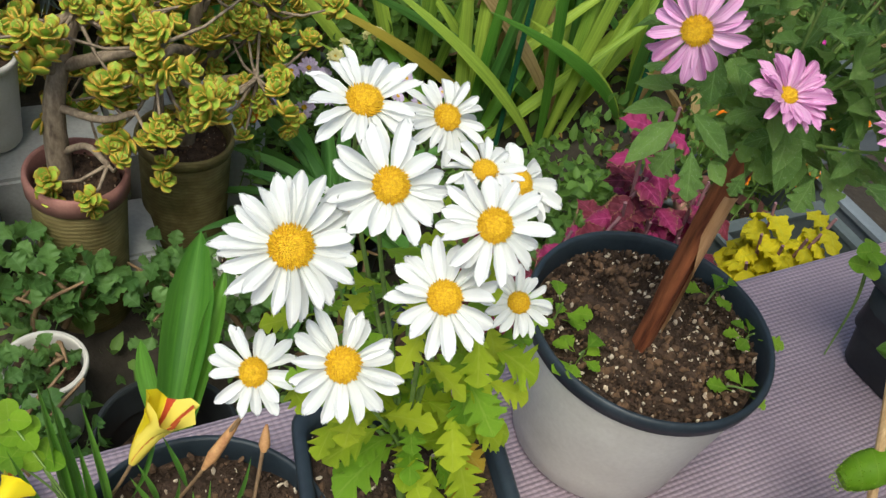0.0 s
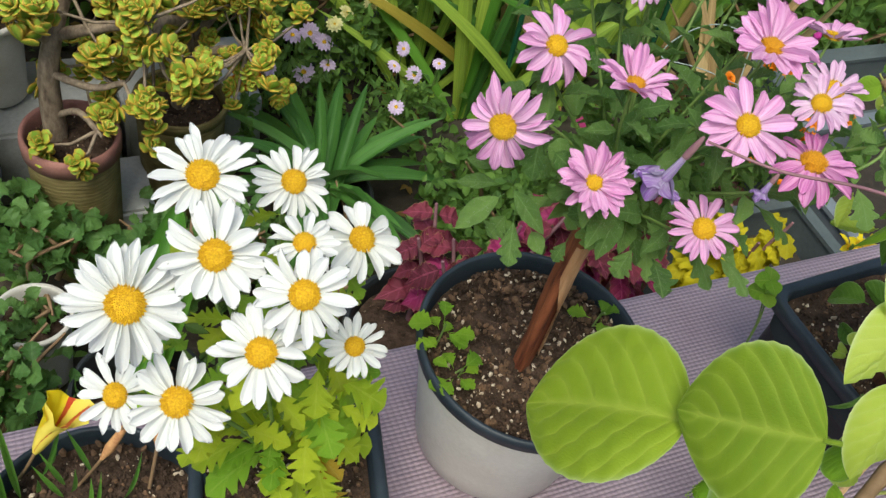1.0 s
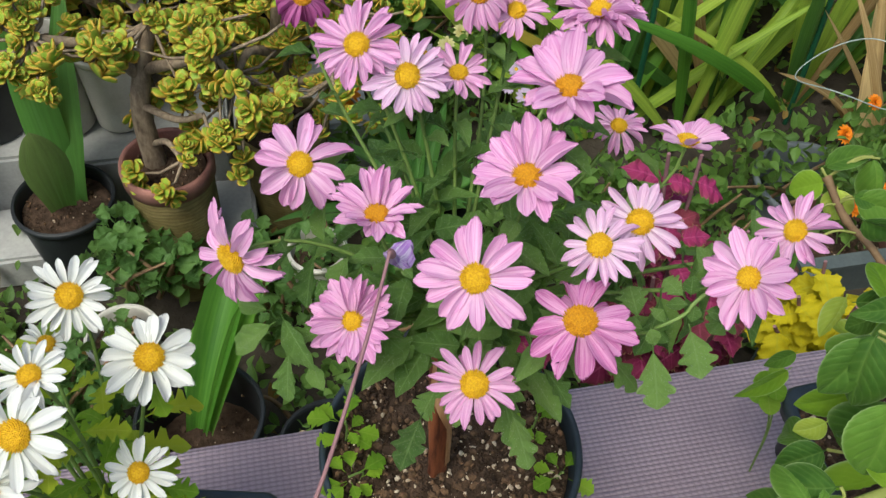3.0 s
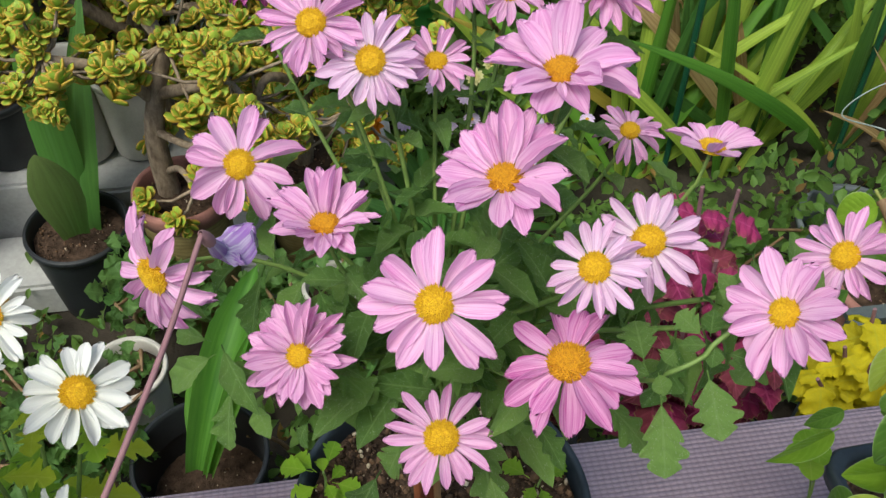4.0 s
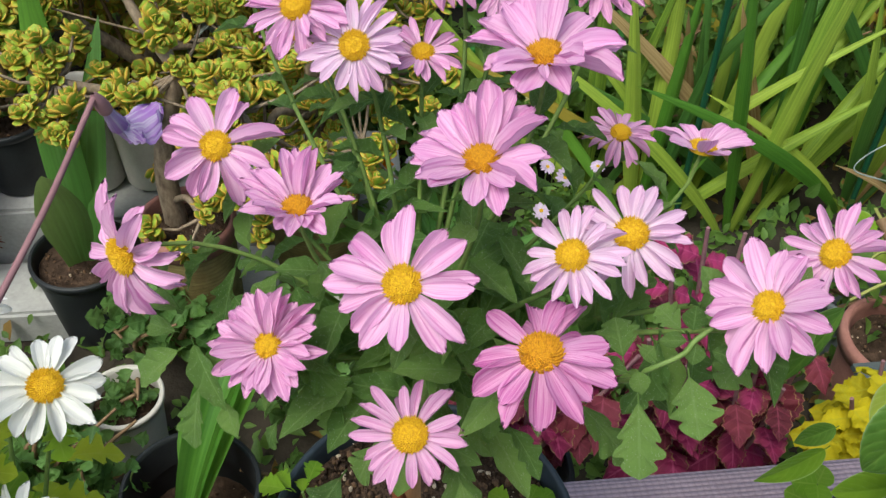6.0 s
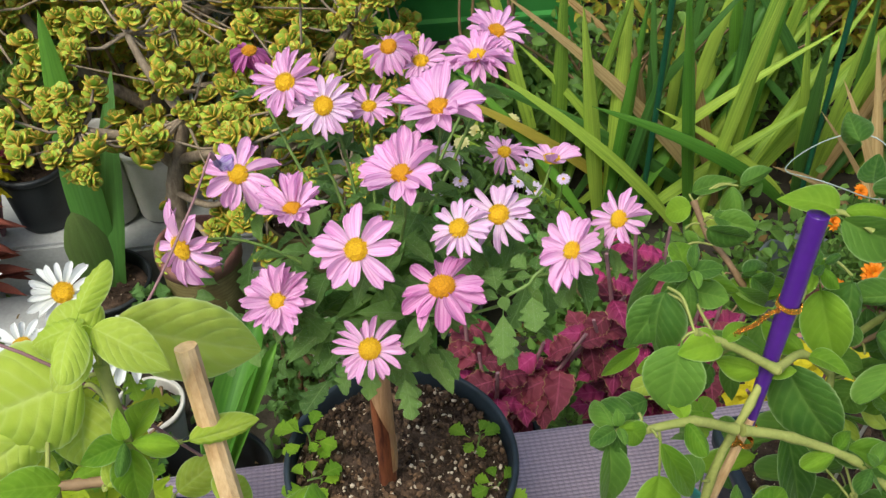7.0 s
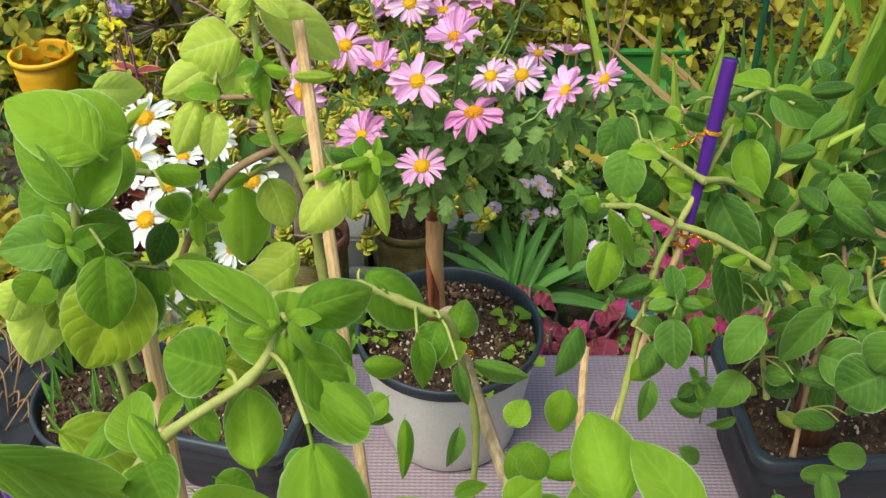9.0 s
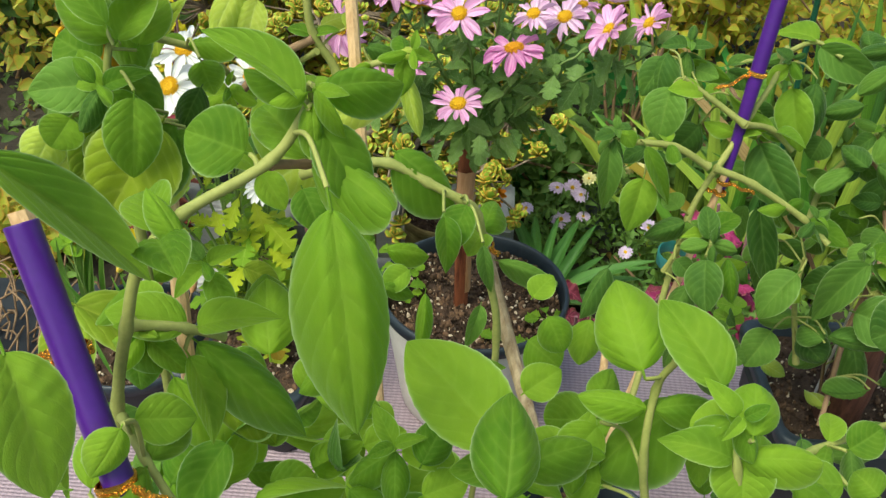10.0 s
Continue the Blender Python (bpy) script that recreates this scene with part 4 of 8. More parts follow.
# leaves of the outer shoots, one by one
for b, t, w, face, k in (
    ((0.281, 0.234, 0.331), (0.258, 0.235, 0.309), 0.012, (-0.44, -0.41, 0.80), 3),
    ((0.281, 0.243, 0.340), (0.267, 0.256, 0.338), 0.008, (-0.45, -0.44, 0.78), 5),
    ((0.280, 0.238, 0.334), (0.261, 0.251, 0.328), 0.008, (-0.44, -0.43, 0.79), 4),
    ((0.284, 0.235, 0.335), (0.294, 0.210, 0.324), 0.010, (-0.47, -0.39, 0.79), 3),
    ((0.286, 0.227, 0.322), (0.280, 0.210, 0.302), 0.013, (-0.45, -0.37, 0.81), 0),
    ((0.291, 0.238, 0.311), (0.280, 0.235, 0.297), 0.015, (-0.44, -0.39, 0.81), 1),
    ((0.294, 0.221, 0.316), (0.297, 0.209, 0.309), 0.009, (-0.47, -0.36, 0.81), 3),
    ((0.313, 0.213, 0.313), (0.305, 0.209, 0.301), 0.009, (-0.48, -0.35, 0.81), 1),
    ((0.348, 0.202, 0.312), (0.338, 0.196, 0.295), 0.014, (-0.52, -0.32, 0.80), 0),
    ((0.363, 0.206, 0.316), (0.362, 0.193, 0.305), 0.007, (-0.54, -0.31, 0.78), 4),
    ((0.377, 0.224, 0.333), (0.375, 0.211, 0.318), 0.016, (-0.56, -0.34, 0.76), 2),
    ((0.385, 0.209, 0.312), (0.382, 0.199, 0.299), 0.018, (-0.55, -0.31, 0.78), 1),
    ((0.352, 0.248, 0.362), (0.364, 0.241, 0.373), 0.011, (-0.56, -0.40, 0.72), 4),
    ((0.324, 0.215, 0.329), (0.313, 0.223, 0.321), 0.009, (-0.50, -0.37, 0.78), 4),
    ((0.301, 0.235, 0.356), (0.307, 0.224, 0.353), 0.010, (-0.51, -0.40, 0.76), 3),
    ((0.395, 0.249, 0.366), (0.397, 0.238, 0.357), 0.014, (-0.59, -0.38, 0.71), 3),
    ((0.306, 0.235, 0.326), (0.323, 0.219, 0.330), 0.008, (-0.50, -0.38, 0.78), 5),
    ((0.419, 0.246, 0.359), (0.423, 0.232, 0.351), 0.013, (-0.60, -0.36, 0.71), 4),
    ((0.408, 0.226, 0.341), (0.403, 0.219, 0.327), 0.012, (-0.58, -0.34, 0.74), 3),
    ((0.430, 0.165, 0.392), (0.427, 0.144, 0.391), 0.014, (-0.27, -0.33, 0.91), 0),
    ((0.417, 0.163, 0.385), (0.412, 0.141, 0.383), 0.014, (-0.23, -0.32, 0.92), 1),
    ((0.433, 0.170, 0.397), (0.431, 0.165, 0.393), 0.006, (-0.28, -0.36, 0.89), 3),
    ((0.435, 0.167, 0.397), (0.445, 0.160, 0.398), 0.006, (-0.30, -0.35, 0.89), 4),
    ((0.431, 0.170, 0.397), (0.423, 0.173, 0.395), 0.005, (-0.26, -0.37, 0.89), 5),
    ((0.430, 0.172, 0.398), (0.424, 0.180, 0.401), 0.009, (-0.26, -0.39, 0.88), 0),
    ((0.434, 0.175, 0.394), (0.436, 0.181, 0.399), 0.007, (-0.28, -0.39, 0.88), 3),
    ((0.438, 0.173, 0.402), (0.443, 0.176, 0.408), 0.006, (-0.30, -0.39, 0.87), 3),
    ((0.441, 0.175, 0.406), (0.436, 0.185, 0.411), 0.007, (-0.30, -0.40, 0.86), 3),
    ((0.423, 0.172, 0.394), (0.419, 0.170, 0.391), 0.008, (-0.24, -0.37, 0.90), 1),
    ((0.417, 0.168, 0.389), (0.418, 0.162, 0.385), 0.006, (-0.23, -0.35, 0.91), 4),
    ((0.417, 0.170, 0.384), (0.407, 0.176, 0.384), 0.006, (-0.21, -0.37, 0.91), 5),
    ((0.417, 0.176, 0.381), (0.416, 0.187, 0.389), 0.013, (-0.22, -0.39, 0.89), 1),
):
    b, t = Vector(b), Vector(t)
    put("leaf", MUM_LEAVES[k], pink, frame_of(b, t - b, face, w, (t - b).length))
# skirt of larger drooping leaves under the blooms
for i in range(44):
    a = pink_r.uniform(0, 6.283)
    up = pink_r.random()
    q = 0.008 + 0.062 * up + 0.012 * pink_r.random()
    at = Vector((0.37 + q * math.cos(a), 0.245 + q * math.sin(a), 0.3 + 0.034 * up + pink_r.uniform(-0.006, 0.008)))
    axis = Vector((math.cos(a), math.sin(a), pink_r.uniform(-0.4, 0.4)))
    ln = pink_r.uniform(0.018, 0.032)
    put("leaf", pink_r.choice(MUM_LEAVES), pink, frame_of(at, axis, (0, 0, 1), ln * 0.44, ln))

# white daisies
white = thing("white_daisy_plant", "white daisies with golden centres and yellowing leaves", "flowering plant", (0.188, 0.222, 0.073))
white_r = random.Random(5)
ROOT = (0.185, 0.226, 0.07)
CROWN = (0.178, 0.228, 0.12)
g = Geo()
g.tube(bend([ROOT, (0.18, 0.23, 0.1), CROWN], 4), 0.0028, 7)
part("trunk", g, STEM_GREEN, white)


def white_flower(at, face, size, petals=21, lift=4, disc=0.285, width=0.235, leaves=8):
    face = Vector(face) + Vector((0.2, -0.14, 0.0))
    size *= 1.11
    pts = stem_run(CROWN, Vector(at) - Vector(face).normalized() * size * 0.08, face, 0.1)
    g = Geo()
    g.tube(pts, taper(12, 0.0015, 0.0009), 6)
    part("stem", g, STEM_GREEN, white)
    leafy(white, pts, leaves, PALE_LEAVES[:5], 0.018, 0.038, white_r, 0.6, 0.05, 0.88)
    daisy(white, at, face, size, petals, "white", lift, disc, 1, 0.0, width)


white_flower((0.141, 0.268, 0.335), (-0.21, -0.18, 0.96), 0.0246, 22, 6)
white_flower((0.188, 0.278, 0.312), (-0.18, -0.45, 0.88), 0.0205, 20, 2)
white_flower((0.139, 0.232, 0.322), (-0.37, -0.57, 0.73), 0.0239, 17, 0, width=0.29)
white_flower((0.099, 0.228, 0.303), (-0.31, -0.56, 0.77), 0.0284, 27, 2)
white_flower((0.172, 0.205, 0.318), (-0.45, -0.47, 0.76), 0.0226, 18, -6, width=0.28)
white_flower((0.152, 0.197, 0.291), (-0.36, -0.35, 0.86), 0.0230, 18, 2, width=0.28)
white_flower((0.207, 0.214, 0.252), (-0.38, -0.34, 0.86), 0.0171, 17, 0)
white_flower((0.115, 0.201, 0.258), (-0.30, -0.50, 0.81), 0.0243, 18, 2, width=0.29)
white_flower((0.091, 0.234, 0.221), (-0.72, -0.28, 0.64), 0.0214, 17, 2)
white_flower((0.178, 0.228, 0.325), (-0.30, -0.11, 0.95), 0.0168, 18, 4)
white_flower((0.219, 0.254, 0.288), (0.01, -0.42, 0.91), 0.0227, 16, -2, width=0.28)
white_flower((0.156, 0.303, 0.242), (0.13, -0.28, 0.95), 0.0129, 16, 20, disc=0.34)
for i in range(30):
    a = white_r.uniform(-2.0, 0.6)
    q = 0.003 + 0.012 * white_r.random()
    low = white_r.random()
    at = Vector((CROWN[0] + 0.014 + q * math.cos(a), CROWN[1] - 0.004 + q * math.sin(a), 0.115 + 0.13 * low))
    axis = Vector((0.7 * math.cos(a), 0.7 * math.sin(a), white_r.uniform(-1.2, 0.0)))
    ln = white_r.uniform(0.024, 0.042)
    put("leaf", white_r.choice(PALE_LEAVES if low < 0.5 else PALE_LEAVES[:5]), white, frame_of(at, axis, (-0.2, -0.3, 1), ln * 0.66, ln))

# ---------------------------------------------------------------- felty-leaved plants with stakes
FUZZ_KIND = dict(n=28, k=9, stalk=0.08, asp=0.65, ends=0.6, teeth=1, bite=0.018, pairs=6.5, curve=0.17)
FUZZ_SHAPES = [dict(outline=o, arch=a, cup=c, puff=p, quilt=q, twist=t, **FUZZ_KIND) for o, a, c, p, q, t in ((felt, 0.3, 0.25, 0.4, 0.06, 0.3), (felt, 0.58, -0.35, 0.5, 0.06, -0.45), (felt_long, 0.62, 0.4, 0.35, 0.04, 0.5), (felt_round, 0.32, 0.3, 0.4, 0.07, 0.2), (felt_round, 0.6, -0.4, 0.5, 0.07, -0.35), (felt_long, 0.4, -0.3, 0.5, 0.04, -0.45))]
FUZZ = meshes(GREEN_FUZZ, FUZZ_SHAPES, "leaf")
# same shapes on the darker copy, with shade in its colour
FUZZ_SHADED = meshes(GREEN_FUZZ_SHADED, FUZZ_SHAPES, "leaf")
FUZZ_YOUNG = meshes(GREEN_FUZZ_YOUNG, FUZZ_SHAPES[:1], "leaf")
FUZZ_PALE = meshes(GREEN_FUZZ_PALE, [dict(outline=o, arch=a, cup=c, puff=p, quilt=q, twist=t, **FUZZ_KIND) for o, a, c, p, q, t in ((felt, 0.25, -0.15, 0.4, 0.09, 0.2), (felt_long, 0.45, 0.2, 0.35, 0.09, -0.35), (felt_round, 0.38, -0.2, 0.4, 0.09, 0.25))], "leaf")
fuzz_r = random.Random(31)
holder = {}


def petiole(base, way):
    """A thin curved stalk from the plant's nearest stem to the foot of a leaf."""
    b = Vector(base)
    near = min(holder["stems"], key=lambda p: (p - b).length, default=b)
    gap = (near - b).length
    if 0.005 < gap < 0.03:
        g = Geo()
        g.tube(bend([near, near.lerp(b, 0.55) - Vector(way).normalized() * gap * 0.1 + Vector((0, 0, gap * 0.12)), b], 4), 0.0007, 5)
        part("petiole", g, STEM_PALE, holder["plant"])


def leaf(base, tip, width, face, pale=None):
    """One felty leaf from its stalk to its tip; its place settles which of the shapes it takes."""
    b, t = Vector(base), Vector(tip)
    r = random.Random(int(1e4 * (b.x * 7 + b.y * 13 + b.z * 29 + t.x * 3)))
    slim = width / (t - b).length
    petiole(b, t - b)
    if pale == 0.5:
        pick = FUZZ_YOUNG
    elif r.random() < (holder.get("pale", 0.2) if pale is None else pale):
        pick = FUZZ_PALE[1:2] + FUZZ_PALE[:1] if slim < 0.85 else FUZZ_PALE[:1] + FUZZ_PALE[2:]
    else:
        pick = FUZZ_SHADED if r.random() < holder.get("shaded", 0.15) else FUZZ
        pick = pick[2:3] + pick[5:] if slim < 0.5 else pick[3:5] if slim > 0.85 else pick[:2]
    put("leaf", r.choice(pick), holder["plant"], frame_of(b, t - b, Vector(face) + any_way(r) * 0.3 + Vector((0, 0, -holder.get("hang", 0.0))), width * 1.05, (t - b).length))


def shoot(points, r0=0.0022, r1=0.0015, mat=None, buds=1):
    """A stem, with small leaf pairs in its upper joints."""
    pts = bend(points, 6)
    holder["stems"] += [Vector(p) for p in pts]
    g = Geo()
    g.tube(pts, [r * (1.25 if i % 6 == 0 else 1.0) for i, r in enumerate(taper(len(pts), r0, r1))], 8)
    part("stem", g, mat or STEM_PALE, holder["plant"])
    for i in range(buds):
        p = pts[int((0.25 + 0.7 * (i + 0.5) / buds) * (len(pts) - 1))]
        a = fuzz_r.uniform(0, 6.3)
        for s in (0, math.pi):
            way = Vector((math.cos(a + s), math.sin(a + s), 0.5))
            ln = fuzz_r.uniform(0.01, 0.026)
            put("leaf", fuzz_r.choice(FUZZ), holder["plant"], frame_of(p, way, (0, -0.4, 1), ln * 0.62, ln))


def sprig(at, way, size, pairs=3, data=None):
    """A shoot tip: crossed pairs of leaves that shrink towards the tip."""
    p, d = Vector(at), Vector(way).normalized()
    s = d.orthogonal().normalized()
    o = d.cross(s)
    turn = fuzz_r.uniform(0, 3)
    for i in range(pairs):
        ln = size * (1 - 0.27 * i)
        for k in (0, math.pi):
            a = turn + i * 1.57 + k + fuzz_r.uniform(-0.2, 0.2)
            out = s * math.cos(a) + o * math.sin(a)
            axis = out + d * (0.05 + 0.5 * i) + Vector((0, 0, -0.25))
            put("leaf", fuzz_r.choice(data or (FUZZ_SHADED if fuzz_r.random() < holder.get("shaded", 0.15) else FUZZ)), holder["plant"], frame_of(p + d * size * 0.22 * i, axis, d + out * 0.2, ln * fuzz_r.uniform(0.5, 0.66), ln))


def filler(count, box, lo, hi, seed):
    """More leaves of the same plant, hanging outwards through a box."""
    r = random.Random(seed)
    (x0, y0, z0), (x1, y1, z1) = box
    for i in range(count):
        p = Vector((r.uniform(x0, x1), r.uniform(y0, y1), r.uniform(z0, z1)))
        a = r.uniform(0, 6.283)
        ln = r.uniform(lo, hi)
        petiole(p, (0, 0, -1))
        put("leaf", r.choice((FUZZ_SHADED if r.random() < holder.get("shaded", 0.15) else FUZZ) if r.random() < 0.95 else FUZZ_PALE), holder["plant"], frame_of(p, (math.cos(a), math.sin(a) - 0.2, r.uniform(-0.9, 0.3)), Vector((-0.2, -0.9, 0.35)) + any_way(r) * 0.5, ln * r.uniform(0.48, 0.64), ln))


def felty(label, at):
    holder["plant"] = thing("felty_leaved_plant", label, "potted plant", at, "felty-leaved plants on the bench")
    holder["stems"] = []


def stake(name, a, b, r, mat, label, top_cut=True):
    a, b = Vector(a), Vector(b)
    g = Geo()
    n = 8
    pts = [a.lerp(b, i / n) + Vector((noise.noise(Vector((i, 3, r * 999))), noise.noise(Vector((i, 7, r * 999))), 0)) * r * 0.25 for i in range(n + 1)]
    g.tube(pts, [r * (1 + 0.08 * noise.noise(Vector((i * 1.7, r * 777, 0)))) for i in range(n + 1)], 9)
    return single(name, g, mat, label, "plant stake", smooth=False)


def straw(a, b, r, r_low, label):
    """A hollow plastic tube, narrower at its foot, with a cut rim."""
    a, b = Vector(a), Vector(b)
    t = thing("plastic_tube", label, "plastic tube", a)
    n = 10
    pts = [a.lerp(b, i / n) for i in range(n + 1)]
    g = Geo()
    g.tube(pts, [r_low + (r - r_low) * min(1.0, 1.6 * i / n) * (1 + 0.015 * noise.noise(Vector((i * 1.3, r * 500, 0)))) for i in range(n + 1)], 22, False)
    part("wall", g, MAT_STRAW, t)
    g = Geo()
    g.tube([b, b.lerp(a, 0.3)], [r * 0.88, r * 0.86], 22, False)
    part("lining", g, MAT_STRAW, t)
    d = (b - a).normalized()
    g = Geo()
    g.tube([b - d * 0.0003, b + d * 0.0002, b + d * 0.0002, b - d * 0.0003], [r * 1.005, r * 0.99, r * 0.9, r * 0.875], 22, False)
    part("rim", g, MAT_STRAW, t)
    return t


def twist_tie(at, axis, r, label="gold foil twist tie wound round a stake", tail=(0.012, -0.004, 0.004), turns=2.2):
    """A flat foil strip wound round, its two ends twisted together into a tail."""
    at, axis = Vector(at), Vector(axis).normalized()
    s = axis.orthogonal().normalized()
    o = axis.cross(s)
    g = Geo()
    n = int(turns * 20)
    rows = []
    for k in range(n + 1):
        a = k * 2 * math.pi / 20
        d = s * math.cos(a) + o * math.sin(a)
        c = at + d * r * (1.08 + 0.04 * math.sin(k * 1.9)) + axis * (0.0011 * k / 20 + 0.0005 * math.sin(a))
        w = axis * 0.0009 + d * 0.0003 * math.sin(k * 0.9)
        rows.append([c - w, c - w * 0.4 + d * 0.0006, c + w * 0.4 + d * 0.0007, c + w])
    g.grid(rows)
    tie = thing("twist_tie", label, "twist tie", at)
    part("winding", g, MAT_GOLD, tie)
    run = Vector(tail)
    ln = run.length
    e = run.normalized()
    p = e.orthogonal().normalized()
    q = e.cross(p)
    start = at + e * r * 0.9
    for ph in (0.0, math.pi):
        pts = []
        for k in range(33):
            f = k / 32
            a = f * 2 * math.pi * max(3.0, ln / 0.0028) + ph
            c = start + e * ln * f + Vector((0, 0, -0.25 * ln * f * f + 0.06 * ln * math.sin(f * 9)))
            pts.append(c + (p * math.cos(a) + q * math.sin(a)) * 0.0008)
        g = Geo()
        g.tube(pts, 0.00062, 5)
        part("strand", g, MAT_GOLD, tie)
    return tie


# plant with a square pale stake
felty("felty-leaved plant tied to a pale wooden stake", (0.31, -0.03, 0.0))
holder["pale"] = 0.9
shoot([(0.320, -0.017, 0.304), (0.310, 0.017, 0.398), (0.304, 0.026, 0.440), (0.293, 0.027, 0.460), (0.290, 0.029, 0.480), (0.287, 0.041, 0.518)], 0.0027, 0.0016)
shoot([(0.293, 0.026, 0.459), (0.270, 0.022, 0.446), (0.253, 0.012, 0.425), (0.242, 0.001, 0.404)], 0.0022, 0.0018, STEM_BROWN)
shoot([(0.304, 0.026, 0.440), (0.318, 0.023, 0.448), (0.336, 0.023, 0.454)])
shoot([(0.291, 0.031, 0.483), (0.273, 0.032, 0.482), (0.258, 0.033, 0.481)], 0.0016, 0.0012, STEM_BROWN)
shoot([(0.295, 0.023, 0.454), (0.278, 0.033, 0.439), (0.273, 0.038, 0.432)], 0.0015, 0.001)
leaf((0.284, 0.056, 0.517), (0.327, 0.054, 0.497), 0.022, (0.2, -0.5, 0.84), 1.0)
leaf((0.286, 0.043, 0.522), (0.280, 0.046, 0.532), 0.015, (0.32, -0.80, 0.51))
leaf((0.280, 0.049, 0.505), (0.251, 0.039, 0.503), 0.029, (0.20, -0.68, 0.70))
leaf((0.288, 0.040, 0.527), (0.275, 0.032, 0.519), 0.009, (0.09, -0.76, 0.64))
leaf((0.276, 0.050, 0.499), (0.274, 0.035, 0.478), 0.016, (0.18, -0.82, 0.55))
leaf((0.302, 0.034, 0.492), (0.322, 0.037, 0.491), 0.007, (0.14, -0.67, 0.73))
leaf((0.266, 0.044, 0.494), (0.243, 0.030, 0.485), 0.019, (0.15, -0.70, 0.70))
leaf((0.259, 0.033, 0.482), (0.247, 0.015, 0.463), 0.016, (0.16, -0.75, 0.64))
leaf((0.267, 0.032, 0.476), (0.262, 0.016, 0.458), 0.015, (0.17, -0.77, 0.62))
leaf((0.325, 0.021, 0.445), (0.303, 0.003, 0.429), 0.022, (0.02, -0.66, 0.75))
leaf((0.269, 0.046, 0.427), (0.269, 0.018, 0.396), 0.028, (0.18, -0.72, 0.67))
leaf((0.283, 0.042, 0.433), (0.294, 0.026, 0.412), 0.020, (0.23, -0.72, 0.66))
leaf((0.317, 0.024, 0.457), (0.336, 0.026, 0.457), 0.010, (0.09, -0.62, 0.78))
leaf((0.334, 0.019, 0.457), (0.344, 0.021, 0.458), 0.008, (0.04, -0.62, 0.78))
leaf((0.336, 0.020, 0.450), (0.345, -0.000, 0.426), 0.009, (0.12, -0.73, 0.67))
leaf((0.328, 0.022, 0.445), (0.331, 0.009, 0.430), 0.013, (0.12, -0.74, 0.66))
leaf((0.298, 0.029, 0.399), (0.274, 0.012, 0.389), 0.022, (0.08, -0.59, 0.80))
leaf((0.239, 0.030, 0.405), (0.244, 0.016, 0.388), 0.021, (0.28, -0.68, 0.68))
leaf((0.282, 0.026, 0.487), (0.290, 0.032, 0.494), 0.008, (0.08, -0.75, 0.66))
leaf((0.307, 0.032, 0.462), (0.314, 0.037, 0.467), 0.013, (0.02, -0.71, 0.71))
leaf((0.293, 0.040, 0.459), (0.306, 0.046, 0.465), 0.011, (0.06, -0.68, 0.73))
leaf((0.257, 0.041, 0.476), (0.262, 0.046, 0.480), 0.013, (0.12, -0.74, 0.66))
sprig((0.337, 0.019, 0.456), (0.4, -0.5, 0.6), 0.018, 3)
sprig((0.290, 0.033, 0.495), (0, -0.5, 0.9), 0.016, 3)
sprig((0.287, 0.042, 0.531), (-0.2, -0.3, 0.9), 0.020, 2, FUZZ_PALE)
# plant beside it, nearer the bench front
felty("felty-leaved plant with broad green leaves", (0.2, -0.06, 0.0))
holder["pale"] = 0.1
shoot([(0.232, -0.07, 0.1), (0.236, -0.075, 0.3), (0.238, -0.075, 0.42), (0.236, -0.074, 0.479)], 0.0026, 0.0018)
shoot([(0.245, -0.075, 0.412), (0.242, -0.078, 0.446), (0.236, -0.074, 0.479), (0.242, -0.070, 0.508)], 0.0021, 0.0014)
shoot([(0.220, -0.036, 0.485), (0.232, -0.022, 0.477), (0.252, -0.009, 0.465), (0.259, 0.005, 0.446)], 0.0018, 0.0014)
leaf((0.218, 0.044, 0.457), (0.187, 0.083, 0.433), 0.044, (-0.63, -0.02, 0.78), 0.5)
leaf((0.229, 0.022, 0.482), (0.204, 0.047, 0.467), 0.039, (-0.60, -0.10, 0.79), 0.5)
leaf((0.226, -0.030, 0.505), (0.234, -0.051, 0.476), 0.021, (0.37, -0.70, 0.61))
leaf((0.232, -0.061, 0.482), (0.252, -0.066, 0.466), 0.020, (0.42, -0.56, 0.71))
leaf((0.262, -0.045, 0.468), (0.256, -0.059, 0.457), 0.013, (0.19, -0.65, 0.74))
leaf((0.260, -0.059, 0.455), (0.288, -0.060, 0.444), 0.021, (0.31, -0.51, 0.81))
leaf((0.306, -0.025, 0.429), (0.282, -0.043, 0.420), 0.023, (0.09, -0.57, 0.82))
leaf((0.285, -0.055, 0.436), (0.296, -0.065, 0.424), 0.013, (0.27, -0.59, 0.76))
leaf((0.236, -0.079, 0.478), (0.247, -0.094, 0.459), 0.018, (0.38, -0.60, 0.71))
leaf((0.258, -0.067, 0.463), (0.243, -0.092, 0.449), 0.029, (0.21, -0.57, 0.79))
leaf((0.228, -0.026, 0.509), (0.242, -0.026, 0.500), 0.011, (0.44, -0.60, 0.67))
leaf((0.306, -0.073, 0.441), (0.316, -0.085, 0.429), 0.016, (0.22, -0.57, 0.79))
leaf((0.261, -0.068, 0.461), (0.262, -0.076, 0.454), 0.011, (0.27, -0.64, 0.72))
leaf((0.236, -0.074, 0.480), (0.211, -0.085, 0.484), 0.020, (0.39, -0.66, 0.64))
leaf((0.235, -0.075, 0.479), (0.227, -0.072, 0.493), 0.010, (0.48, -0.76, 0.44))
leaf((0.237, -0.079, 0.481), (0.235, -0.087, 0.468), 0.012, (0.31, -0.82, 0.47))
